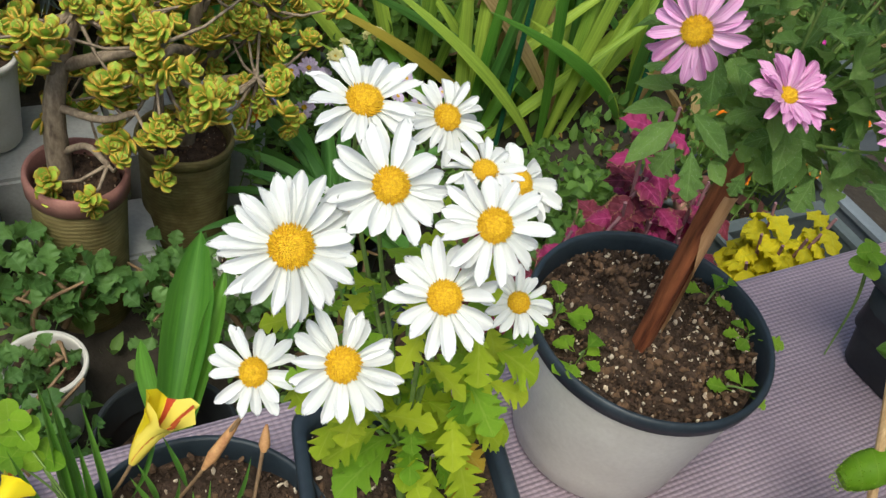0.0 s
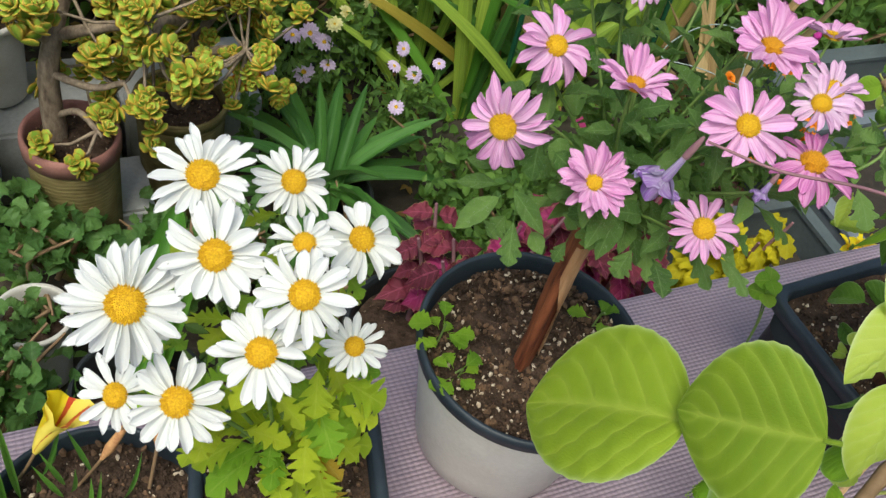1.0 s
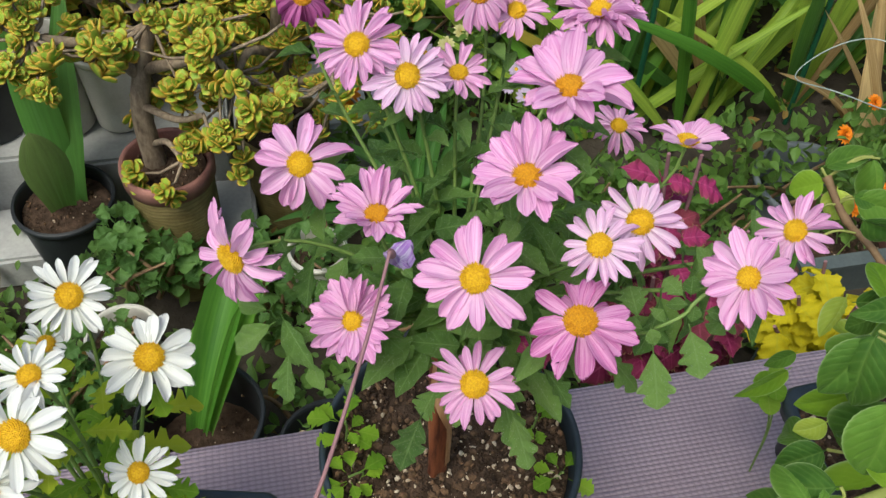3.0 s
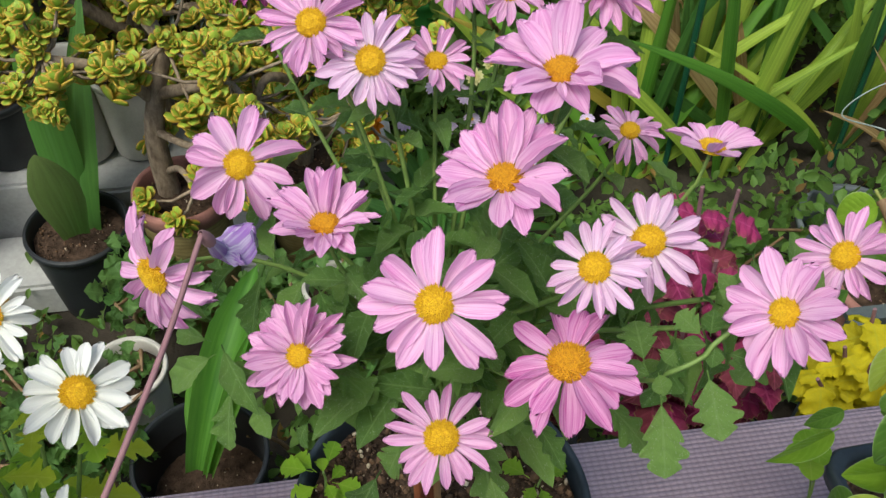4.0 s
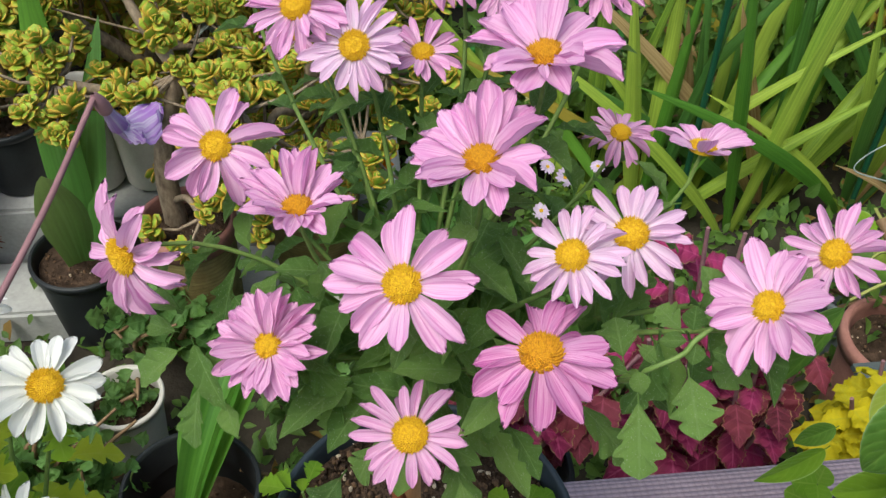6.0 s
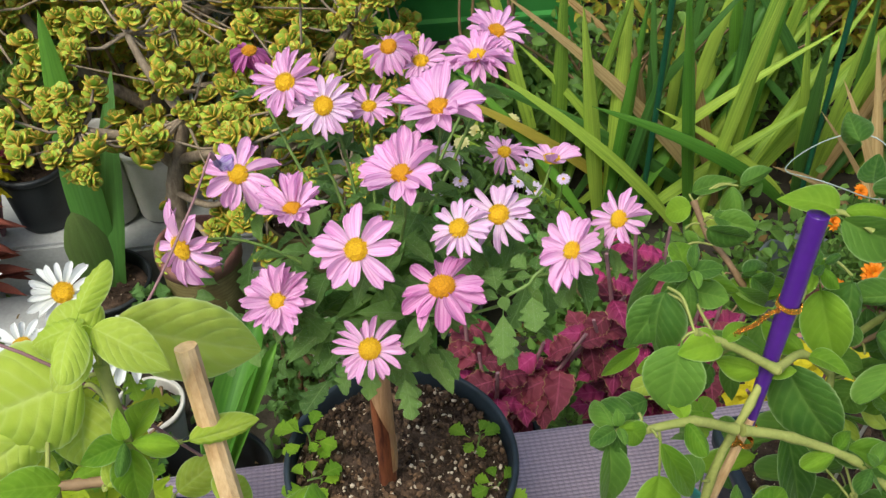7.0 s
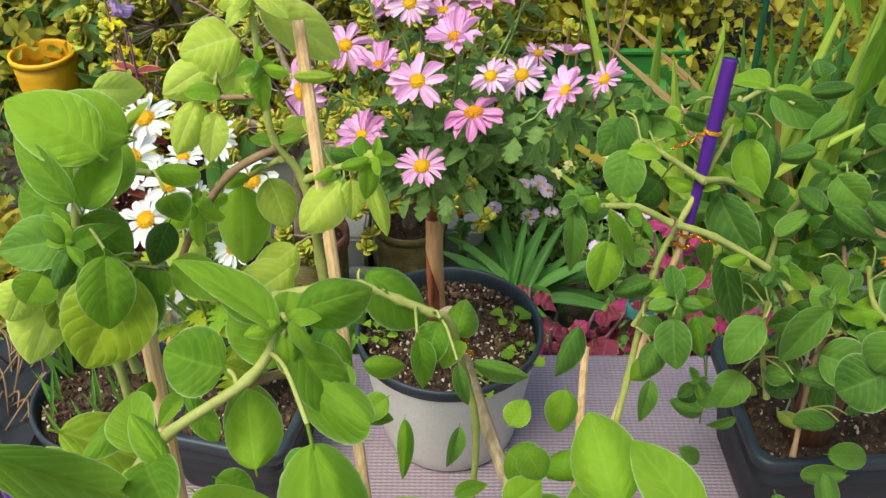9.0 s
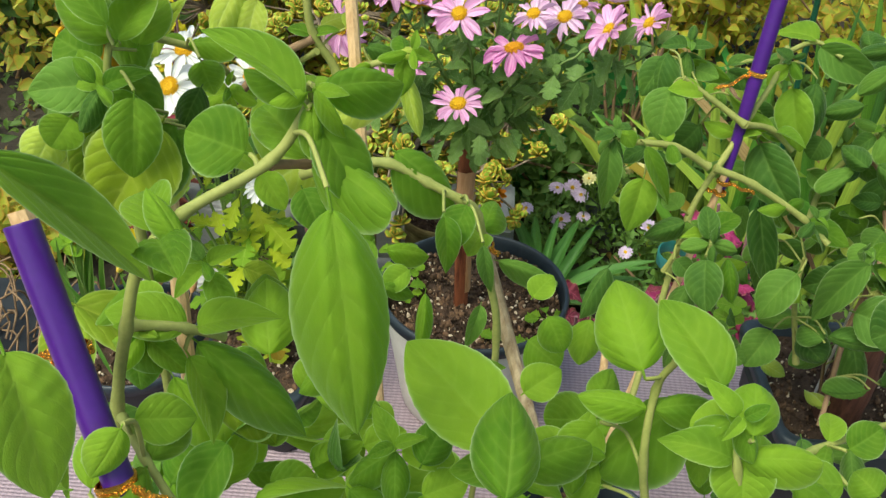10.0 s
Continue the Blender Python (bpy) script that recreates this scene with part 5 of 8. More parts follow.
leaf((0.236, -0.081, 0.468), (0.239, -0.090, 0.450), 0.019, (0.37, -0.79, 0.49))
leaf((0.225, -0.084, 0.472), (0.219, -0.093, 0.463), 0.016, (0.27, -0.77, 0.57))
leaf((0.253, -0.063, 0.464), (0.244, -0.076, 0.448), 0.023, (0.21, -0.80, 0.56))
leaf((0.261, -0.087, 0.523), (0.235, -0.086, 0.548), 0.024, (0.49, -0.71, 0.51))
leaf((0.254, -0.101, 0.514), (0.235, -0.097, 0.538), 0.012, (0.50, -0.71, 0.51))
leaf((0.251, -0.095, 0.506), (0.261, -0.079, 0.525), 0.015, (0.23, -0.81, 0.55))
leaf((0.244, -0.053, 0.458), (0.238, -0.083, 0.423), 0.037, (0.26, -0.75, 0.61), 1.0)
leaf((0.221, -0.063, 0.459), (0.213, -0.092, 0.430), 0.027, (0.30, -0.72, 0.62), 1.0)
leaf((0.233, -0.024, 0.516), (0.254, -0.017, 0.512), 0.014, (0.33, -0.70, 0.63), 1.0)
leaf((0.214, -0.077, 0.464), (0.209, -0.090, 0.452), 0.017, (0.31, -0.72, 0.62), 1.0)
leaf((0.257, -0.078, 0.470), (0.238, -0.106, 0.441), 0.034, (0.29, -0.58, 0.76), 0.5)
leaf((0.242, -0.068, 0.466), (0.222, -0.089, 0.445), 0.026, (0.31, -0.59, 0.74), 0.5)
leaf((0.265, -0.068, 0.520), (0.232, -0.071, 0.533), 0.024, (0.31, -0.69, 0.65), 0.0)
leaf((0.245, -0.077, 0.498), (0.222, -0.070, 0.523), 0.019, (0.34, -0.66, 0.67), 0.0)
leaf((0.247, -0.068, 0.492), (0.251, -0.050, 0.511), 0.019, (0.29, -0.67, 0.68), 0.0)
leaf((0.228, -0.058, 0.480), (0.210, -0.056, 0.491), 0.021, (0.34, -0.64, 0.69), 0.0)
leaf((0.225, -0.069, 0.467), (0.210, -0.078, 0.459), 0.021, (0.34, -0.60, 0.73), 0.0)
leaf((0.252, -0.088, 0.486), (0.252, -0.104, 0.459), 0.020, (0.29, -0.60, 0.75), 0.0)
leaf((0.259, -0.036, 0.475), (0.264, -0.039, 0.458), 0.015, (0.24, -0.66, 0.71), 0.0)
sprig((0.238, -0.079, 0.481), (0, -0.8, 0.6), 0.022, 3)
sprig((0.265, -0.077, 0.398), (0, -0.5, 0.9), 0.022, 3)
sprig((0.259, -0.000, 0.440), (0, -0.5, 0.9), 0.016, 3)
# shoot tied to the weathered stick
felty("felty-leaved shoot tied to a weathered stick", (0.39, -0.06, 0.0))
shoot([(0.302, -0.052, 0.433), (0.321, -0.059, 0.443), (0.339, -0.060, 0.446), (0.355, -0.060, 0.438), (0.368, -0.060, 0.431), (0.376, -0.056, 0.421), (0.383, -0.053, 0.385), (0.388, -0.058, 0.358), (0.386, -0.062, 0.3), (0.37, -0.07, 0.1)], 0.0022, 0.0016)
leaf((0.339, -0.055, 0.450), (0.369, -0.066, 0.438), 0.023, (0.12, -0.54, 0.83))
leaf((0.372, -0.069, 0.436), (0.365, -0.084, 0.425), 0.014, (-0.04, -0.60, 0.80))
leaf((0.384, -0.054, 0.397), (0.411, -0.059, 0.396), 0.009, (-0.03, -0.47, 0.88))
leaf((0.323, -0.060, 0.422), (0.336, -0.072, 0.411), 0.012, (0.18, -0.56, 0.81))
leaf((0.338, -0.071, 0.411), (0.357, -0.068, 0.412), 0.010, (0.04, -0.46, 0.89))
leaf((0.331, -0.056, 0.437), (0.341, -0.063, 0.430), 0.009, (0.18, -0.57, 0.80))
leaf((0.353, -0.103, 0.427), (0.342, -0.110, 0.422), 0.010, (-0.02, -0.58, 0.81))
leaf((0.363, -0.079, 0.437), (0.368, -0.094, 0.421), 0.011, (0.07, -0.70, 0.71))
leaf((0.359, -0.108, 0.422), (0.357, -0.127, 0.406), 0.007, (0.03, -0.64, 0.77))
leaf((0.379, -0.086, 0.429), (0.382, -0.099, 0.416), 0.006, (0.02, -0.69, 0.72))
leaf((0.380, -0.110, 0.419), (0.377, -0.123, 0.408), 0.007, (-0.03, -0.64, 0.77))
leaf((0.342, -0.109, 0.423), (0.355, -0.110, 0.420), 0.007, (0.11, -0.52, 0.85))
leaf((0.377, -0.131, 0.402), (0.390, -0.127, 0.406), 0.007, (-0.08, -0.50, 0.86))
leaf((0.402, -0.137, 0.438), (0.408, -0.146, 0.431), 0.012, (0.00, -0.59, 0.81))
leaf((0.397, -0.125, 0.434), (0.404, -0.118, 0.441), 0.010, (-0.14, -0.64, 0.76))
leaf((0.336, -0.081, 0.423), (0.327, -0.091, 0.414), 0.013, (0.02, -0.65, 0.76))
leaf((0.326, -0.121, 0.415), (0.314, -0.130, 0.410), 0.013, (0.06, -0.53, 0.84))
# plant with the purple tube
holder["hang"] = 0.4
# share of leaves on the darker copy that stands in for shade
holder["shaded"] = 0.7
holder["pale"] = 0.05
felty("felty-leaved plant tied to a purple tube and stake", (0.45, 0.05, 0.0))
shoot([(0.475, 0.037, 0.200), (0.488, 0.066, 0.262), (0.502, 0.097, 0.327), (0.519, 0.112, 0.361), (0.532, 0.125, 0.383), (0.545, 0.14, 0.400), (0.556, 0.167, 0.409)], 0.0023, 0.0014)
shoot([(0.526, 0.113, 0.383), (0.504, 0.119, 0.396), (0.487, 0.119, 0.407)])
shoot([(0.508, 0.101, 0.360), (0.486, 0.099, 0.373), (0.461, 0.095, 0.377)], 0.0024, 0.0018)
shoot([(0.511, 0.100, 0.360), (0.535, 0.098, 0.352), (0.568, 0.094, 0.333), (0.583, 0.083, 0.323)], 0.0024, 0.0018)
shoot([(0.526, 0.113, 0.383), (0.546, 0.126, 0.374), (0.561, 0.123, 0.362)])
shoot([(0.489, 0.076, 0.300), (0.499, 0.074, 0.329), (0.508, 0.063, 0.336), (0.504, 0.047, 0.334)], 0.0016, 0.0012)
shoot([(0.551, 0.161, 0.406), (0.576, 0.178, 0.409), (0.591, 0.168, 0.404)], 0.0018, 0.0012)
leaf((0.482, 0.118, 0.404), (0.473, 0.100, 0.378), 0.025, (-0.23, -0.76, 0.61))
leaf((0.481, 0.137, 0.412), (0.464, 0.127, 0.393), 0.018, (-0.28, -0.73, 0.62))
leaf((0.494, 0.153, 0.404), (0.520, 0.142, 0.400), 0.011, (-0.16, -0.66, 0.73))
leaf((0.505, 0.128, 0.374), (0.491, 0.117, 0.357), 0.025, (-0.30, -0.69, 0.65))
leaf((0.461, 0.100, 0.383), (0.443, 0.102, 0.381), 0.013, (-0.14, -0.60, 0.78))
leaf((0.452, 0.096, 0.376), (0.441, 0.094, 0.371), 0.012, (-0.22, -0.63, 0.75))
leaf((0.454, 0.095, 0.383), (0.461, 0.089, 0.378), 0.011, (-0.04, -0.68, 0.73))
leaf((0.448, 0.096, 0.375), (0.449, 0.071, 0.349), 0.015, (-0.11, -0.73, 0.68))
leaf((0.469, 0.086, 0.361), (0.463, 0.064, 0.337), 0.022, (-0.17, -0.70, 0.69))
leaf((0.466, 0.089, 0.380), (0.482, 0.066, 0.358), 0.011, (-0.08, -0.69, 0.72))
leaf((0.496, 0.072, 0.340), (0.471, 0.071, 0.331), 0.014, (-0.25, -0.54, 0.80))
leaf((0.518, 0.070, 0.332), (0.501, 0.070, 0.326), 0.015, (-0.29, -0.53, 0.80))
leaf((0.504, 0.048, 0.334), (0.501, 0.025, 0.314), 0.021, (-0.21, -0.64, 0.74))
leaf((0.517, 0.054, 0.331), (0.521, 0.034, 0.314), 0.011, (-0.19, -0.63, 0.75))
leaf((0.500, 0.053, 0.310), (0.487, 0.039, 0.294), 0.017, (-0.27, -0.59, 0.76))
leaf((0.494, 0.037, 0.295), (0.489, 0.017, 0.278), 0.012, (-0.21, -0.59, 0.78))
leaf((0.559, 0.149, 0.394), (0.563, 0.123, 0.363), 0.022, (-0.25, -0.76, 0.60))
leaf((0.572, 0.147, 0.399), (0.569, 0.125, 0.368), 0.020, (-0.31, -0.76, 0.58))
leaf((0.542, 0.133, 0.364), (0.558, 0.098, 0.333), 0.029, (-0.19, -0.71, 0.68))
leaf((0.576, 0.177, 0.408), (0.609, 0.153, 0.395), 0.021, (-0.24, -0.68, 0.69))
leaf((0.557, 0.157, 0.404), (0.556, 0.151, 0.395), 0.015, (-0.27, -0.79, 0.55))
leaf((0.498, 0.052, 0.295), (0.484, 0.045, 0.285), 0.014, (-0.27, -0.54, 0.79))
leaf((0.457, 0.074, 0.304), (0.435, 0.054, 0.283), 0.017, (-0.20, -0.60, 0.78))
leaf((0.489, 0.057, 0.324), (0.498, 0.049, 0.319), 0.012, (-0.11, -0.58, 0.81))
leaf((0.550, 0.124, 0.325), (0.555, 0.085, 0.289), 0.018, (-0.22, -0.68, 0.70))
leaf((0.496, 0.094, 0.333), (0.487, 0.103, 0.339), 0.014, (-0.09, -0.64, 0.76))
leaf((0.488, 0.159, 0.400), (0.503, 0.153, 0.405), 0.009, (-0.45, -0.41, 0.80))
leaf((0.495, 0.152, 0.399), (0.485, 0.153, 0.393), 0.009, (-0.48, -0.43, 0.77))
leaf((0.498, 0.149, 0.399), (0.511, 0.140, 0.401), 0.013, (-0.41, -0.39, 0.82))
leaf((0.480, 0.137, 0.416), (0.466, 0.122, 0.398), 0.021, (-0.44, -0.52, 0.73))
leaf((0.491, 0.169, 0.339), (0.469, 0.163, 0.326), 0.008, (-0.40, -0.43, 0.81))
leaf((0.494, 0.173, 0.344), (0.481, 0.172, 0.337), 0.007, (-0.42, -0.42, 0.80))
leaf((0.500, 0.144, 0.358), (0.479, 0.145, 0.348), 0.014, (-0.44, -0.37, 0.82))
leaf((0.484, 0.135, 0.357), (0.473, 0.133, 0.350), 0.010, (-0.43, -0.39, 0.82))
leaf((0.477, 0.123, 0.359), (0.459, 0.123, 0.350), 0.013, (-0.40, -0.35, 0.85))
sprig((0.450, 0.096, 0.379), (0, -0.5, 0.9), 0.017, 3)
sprig((0.506, 0.057, 0.337), (0, -0.8, 0.4), 0.020, 3)
sprig((0.553, 0.147, 0.406), (0, -0.5, 0.9), 0.016, 3)
sprig((0.492, 0.146, 0.412), (0, -0.5, 0.9), 0.020, 3)
sprig((0.573, 0.090, 0.332), (0, -0.5, 0.9), 0.018, 3)
sprig((0.531, 0.063, 0.262), (0, -0.5, 0.9), 0.014, 3)
sprig((0.505, 0.073, 0.330), (0, -0.5, 0.9), 0.020, 3)
filler(12, ((0.535, 0.15, 0.24), (0.6, 0.22, 0.39)), 0.022, 0.036, 201)
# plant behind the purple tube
holder["shaded"] = 0.85
felty("felty-leaved plant crowding a black square pot", (0.66, 0.17, 0.1))
holder["behind"] = holder["plant"]
shoot([(0.609, 0.065, 0.190), (0.619, 0.096, 0.245), (0.628, 0.106, 0.288), (0.637, 0.131, 0.303), (0.631, 0.163, 0.334), (0.611, 0.171, 0.315)], 0.0019, 0.0014, STEM_BROWN)
shoot([(0.595, 0.153, 0.286), (0.607, 0.172, 0.314), (0.627, 0.166, 0.353), (0.652, 0.166, 0.372), (0.677, 0.144, 0.403)], 0.0022, 0.0016)
shoot([(0.618, 0.081, 0.289), (0.650, 0.105, 0.286), (0.675, 0.124, 0.306)], 0.002, 0.0015)
shoot([(0.590, 0.087, 0.224), (0.577, 0.091, 0.276), (0.576, 0.092, 0.305)], 0.002, 0.0015)
shoot([(0.667, 0.019, 0.270), (0.648, 0.048, 0.308), (0.640, 0.086, 0.307), (0.650, 0.126, 0.306)], 0.0022, 0.0016)
leaf((0.621, 0.150, 0.364), (0.635, 0.131, 0.351), 0.025, (-0.26, -0.67, 0.69))
leaf((0.633, 0.149, 0.337), (0.632, 0.129, 0.314), 0.026, (-0.34, -0.70, 0.63))
leaf((0.618, 0.151, 0.312), (0.616, 0.136, 0.296), 0.025, (-0.32, -0.70, 0.64))
leaf((0.625, 0.178, 0.332), (0.634, 0.163, 0.320), 0.020, (-0.25, -0.70, 0.67))
leaf((0.574, 0.109, 0.321), (0.600, 0.093, 0.319), 0.017, (-0.26, -0.54, 0.80))
leaf((0.569, 0.075, 0.308), (0.543, 0.062, 0.286), 0.024, (-0.37, -0.56, 0.74))
leaf((0.604, 0.066, 0.326), (0.571, 0.052, 0.296), 0.020, (-0.42, -0.55, 0.72))
leaf((0.605, 0.094, 0.293), (0.581, 0.094, 0.281), 0.020, (-0.40, -0.50, 0.77))
leaf((0.599, 0.062, 0.291), (0.629, 0.043, 0.292), 0.030, (-0.32, -0.45, 0.83))
leaf((0.602, -0.010, 0.347), (0.578, -0.011, 0.332), 0.031, (-0.46, -0.45, 0.77))
leaf((0.602, -0.011, 0.374), (0.589, -0.021, 0.358), 0.025, (-0.47, -0.53, 0.70))
leaf((0.659, 0.163, 0.374), (0.641, 0.167, 0.365), 0.024, (-0.47, -0.57, 0.67))
leaf((0.660, 0.124, 0.398), (0.647, 0.117, 0.378), 0.023, (-0.51, -0.66, 0.56))
leaf((0.591, 0.158, 0.355), (0.584, 0.151, 0.342), 0.018, (-0.39, -0.70, 0.60))
leaf((0.606, 0.146, 0.384), (0.581, 0.151, 0.375), 0.013, (-0.40, -0.59, 0.71))
leaf((0.607, 0.172, 0.314), (0.599, 0.162, 0.298), 0.018, (-0.37, -0.69, 0.62))
leaf((0.633, 0.124, 0.309), (0.623, 0.118, 0.296), 0.019, (-0.45, -0.61, 0.66))
leaf((0.659, 0.120, 0.291), (0.648, 0.111, 0.275), 0.023, (-0.45, -0.60, 0.66))
leaf((0.650, 0.087, 0.285), (0.660, 0.073, 0.279), 0.023, (-0.30, -0.54, 0.79))
leaf((0.610, 0.089, 0.321), (0.600, 0.082, 0.309), 0.016, (-0.43, -0.59, 0.68))
leaf((0.565, 0.078, 0.260), (0.549, 0.062, 0.241), 0.023, (-0.33, -0.56, 0.76))
leaf((0.582, 0.080, 0.255), (0.592, 0.064, 0.247), 0.022, (-0.21, -0.54, 0.81))
leaf((0.593, 0.065, 0.262), (0.582, 0.079, 0.268), 0.019, (-0.22, -0.53, 0.82))
leaf((0.538, 0.076, 0.248), (0.526, 0.070, 0.239), 0.014, (-0.31, -0.53, 0.79))
leaf((0.537, 0.073, 0.246), (0.548, 0.064, 0.242), 0.015, (-0.17, -0.50, 0.85))
leaf((0.624, 0.079, 0.290), (0.632, 0.089, 0.304), 0.015, (-0.42, -0.61, 0.67))
leaf((0.670, 0.106, 0.284), (0.682, 0.111, 0.298), 0.024, (-0.50, -0.56, 0.66))
leaf((0.613, 0.158, 0.301), (0.602, 0.151, 0.287), 0.020, (-0.41, -0.63, 0.66))
leaf((0.660, 0.165, 0.341), (0.648, 0.174, 0.344), 0.018, (-0.31, -0.61, 0.73))
leaf((0.679, 0.143, 0.329), (0.667, 0.138, 0.315), 0.024, (-0.51, -0.60, 0.62))
leaf((0.567, 0.119, 0.299), (0.579, 0.106, 0.291), 0.015, (-0.19, -0.60, 0.78))
shoot([(0.550, 0.263, 0.346), (0.552, 0.241, 0.339), (0.560, 0.209, 0.333), (0.640, 0.190, 0.200), (0.660, 0.180, 0.110)], 0.002, 0.0014, STEM_BROWN)
leaf((0.548, 0.267, 0.349), (0.570, 0.264, 0.363), 0.012, (-0.52, -0.51, 0.69))
leaf((0.549, 0.261, 0.345), (0.534, 0.265, 0.338), 0.015, (-0.45, -0.49, 0.75))
leaf((0.554, 0.258, 0.344), (0.551, 0.247, 0.332), 0.015, (-0.42, -0.64, 0.65))
leaf((0.541, 0.249, 0.339), (0.543, 0.239, 0.332), 0.008, (-0.33, -0.62, 0.71))
leaf((0.556, 0.247, 0.347), (0.574, 0.233, 0.348), 0.016, (-0.41, -0.47, 0.78))
leaf((0.555, 0.248, 0.348), (0.566, 0.240, 0.349), 0.009, (-0.41, -0.47, 0.78))
leaf((0.524, 0.229, 0.339), (0.501, 0.209, 0.310), 0.009, (-0.43, -0.55, 0.71))
sprig((0.613, 0.088, 0.307), (0, -0.5, 0.9), 0.022, 3)
sprig((0.623, 0.158, 0.358), (0, -0.5, 0.9), 0.020, 3)
sprig((0.635, 0.072, 0.291), (0, -0.5, 0.9), 0.024, 3)
sprig((0.621, 0.019, 0.324), (0, -0.5, 0.9), 0.028, 3)
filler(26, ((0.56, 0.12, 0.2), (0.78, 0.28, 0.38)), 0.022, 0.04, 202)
# every filler leaf down here takes the darker copy, shade painted in
holder["shaded"] = 1.0
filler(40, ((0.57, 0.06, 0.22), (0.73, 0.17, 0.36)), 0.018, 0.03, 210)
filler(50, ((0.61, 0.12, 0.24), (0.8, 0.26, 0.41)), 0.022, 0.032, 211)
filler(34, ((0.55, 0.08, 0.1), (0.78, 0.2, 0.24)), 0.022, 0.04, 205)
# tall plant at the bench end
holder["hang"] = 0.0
holder["shaded"] = 0.25
felty("tall felty-leaved plant at the end of the bench", (0.75, 0.1, 0.0))
shoot([(0.690, 0.026, 0.290), (0.676, 0.089, 0.406), (0.646, 0.141, 0.497), (0.615, 0.149, 0.531), (0.593, 0.159, 0.528)], 0.0021, 0.0014)
shoot([(0.646, 0.141, 0.497), (0.642, 0.149, 0.483), (0.640, 0.167, 0.466)], 0.002, 0.0014)
leaf((0.595, 0.166, 0.517), (0.591, 0.133, 0.479), 0.011, (-0.43, -0.73, 0.53), 0.0)
leaf((0.590, 0.155, 0.539), (0.603, 0.110, 0.507), 0.029, (-0.46, -0.73, 0.50), 0.0)
leaf((0.613, 0.126, 0.527), (0.606, 0.091, 0.497), 0.024, (-0.49, -0.69, 0.53), 0.0)
leaf((0.643, 0.177, 0.465), (0.615, 0.148, 0.427), 0.019, (-0.45, -0.68, 0.58), 0.0)
leaf((0.636, 0.129, 0.487), (0.628, 0.109, 0.471), 0.016, (-0.49, -0.66, 0.56), 0.0)
leaf((0.632, 0.152, 0.528), (0.630, 0.128, 0.508), 0.016, (-0.50, -0.71, 0.49), 0.0)
# plant at the front with the second purple tube
holder["shaded"] = 0.0
holder["pale"] = 0.0
felty("felty-leaved plant at the bench front tied to a purple tube", (0.33, -0.2, 0.0))
shoot([(0.279, -0.216, 0.405), (0.283, -0.206, 0.452), (0.290, -0.205, 0.480), (0.295, -0.201, 0.498), (0.305, -0.194, 0.509), (0.326, -0.186, 0.521), (0.336, -0.181, 0.535)], 0.0018, 0.0013)
shoot([(0.326, -0.186, 0.520), (0.333, -0.180, 0.517), (0.341, -0.174, 0.514)], 0.0014, 0.001, STEM_BROWN)
shoot([(0.288, -0.214, 0.457), (0.298, -0.226, 0.456), (0.306, -0.232, 0.447)], 0.0014, 0.0011)
shoot([(0.287, -0.197, 0.474), (0.299, -0.190, 0.468), (0.308, -0.185, 0.461)], 0.0016, 0.0012)
shoot([(0.443, -0.175, 0.372), (0.435, -0.174, 0.410), (0.436, -0.165, 0.434), (0.440, -0.166, 0.448)], 0.0015, 0.0012)
shoot([(0.394, -0.187, 0.381), (0.393, -0.190, 0.416), (0.390, -0.193, 0.434)], 0.0015, 0.0012)
shoot([(0.479, -0.162, 0.394), (0.501, -0.145, 0.391), (0.544, -0.117, 0.382)], 0.0015, 0.0012)
shoot([(0.458, -0.207, 0.417), (0.452, -0.204, 0.444), (0.451, -0.197, 0.452)], 0.0014, 0.0011)
leaf((0.277, -0.229, 0.547), (0.317, -0.222, 0.511), 0.0125, (0.62, -0.57, 0.54))
leaf((0.320, -0.182, 0.520), (0.305, -0.183, 0.527), 0.018, (0.35, -0.68, 0.64))
leaf((0.336, -0.186, 0.536), (0.318, -0.181, 0.558), 0.008, (0.75, -0.40, 0.49), 0.0)
leaf((0.337, -0.180, 0.537), (0.356, -0.174, 0.543), 0.013, (0.05, -0.77, 0.64))
leaf((0.344, -0.207, 0.528), (0.357, -0.242, 0.485), 0.023, (0.17, -0.74, 0.65))
leaf((0.337, -0.183, 0.532), (0.352, -0.192, 0.513), 0.014, (0.25, -0.78, 0.57))
leaf((0.333, -0.177, 0.533), (0.321, -0.175, 0.543), 0.009, (0.34, -0.77, 0.55))
leaf((0.338, -0.188, 0.543), (0.347, -0.192, 0.533), 0.004, (0.28, -0.80, 0.54))
leaf((0.298, -0.187, 0.463), (0.335, -0.199, 0.440), 0.016, (0.30, -0.58, 0.76))
leaf((0.298, -0.190, 0.460), (0.313, -0.204, 0.441), 0.012, (0.32, -0.63, 0.71))
leaf((0.293, -0.220, 0.463), (0.309, -0.215, 0.460), 0.013, (0.29, -0.49, 0.82))
leaf((0.299, -0.234, 0.477), (0.295, -0.245, 0.469), 0.010, (0.24, -0.59, 0.77))
leaf((0.291, -0.255, 0.521), (0.304, -0.272, 0.498), 0.017, (0.43, -0.59, 0.68))
leaf((0.283, -0.189, 0.470), (0.295, -0.195, 0.457), 0.012, (0.40, -0.62, 0.68))
leaf((0.391, -0.198, 0.436), (0.360, -0.175, 0.459), 0.025, (0.11, -0.63, 0.77))
leaf((0.389, -0.228, 0.450), (0.391, -0.206, 0.470), 0.019, (-0.05, -0.66, 0.75))
leaf((0.431, -0.169, 0.442), (0.420, -0.148, 0.464), 0.023, (-0.06, -0.74, 0.67))
leaf((0.452, -0.182, 0.450), (0.435, -0.160, 0.469), 0.017, (-0.11, -0.70, 0.71))
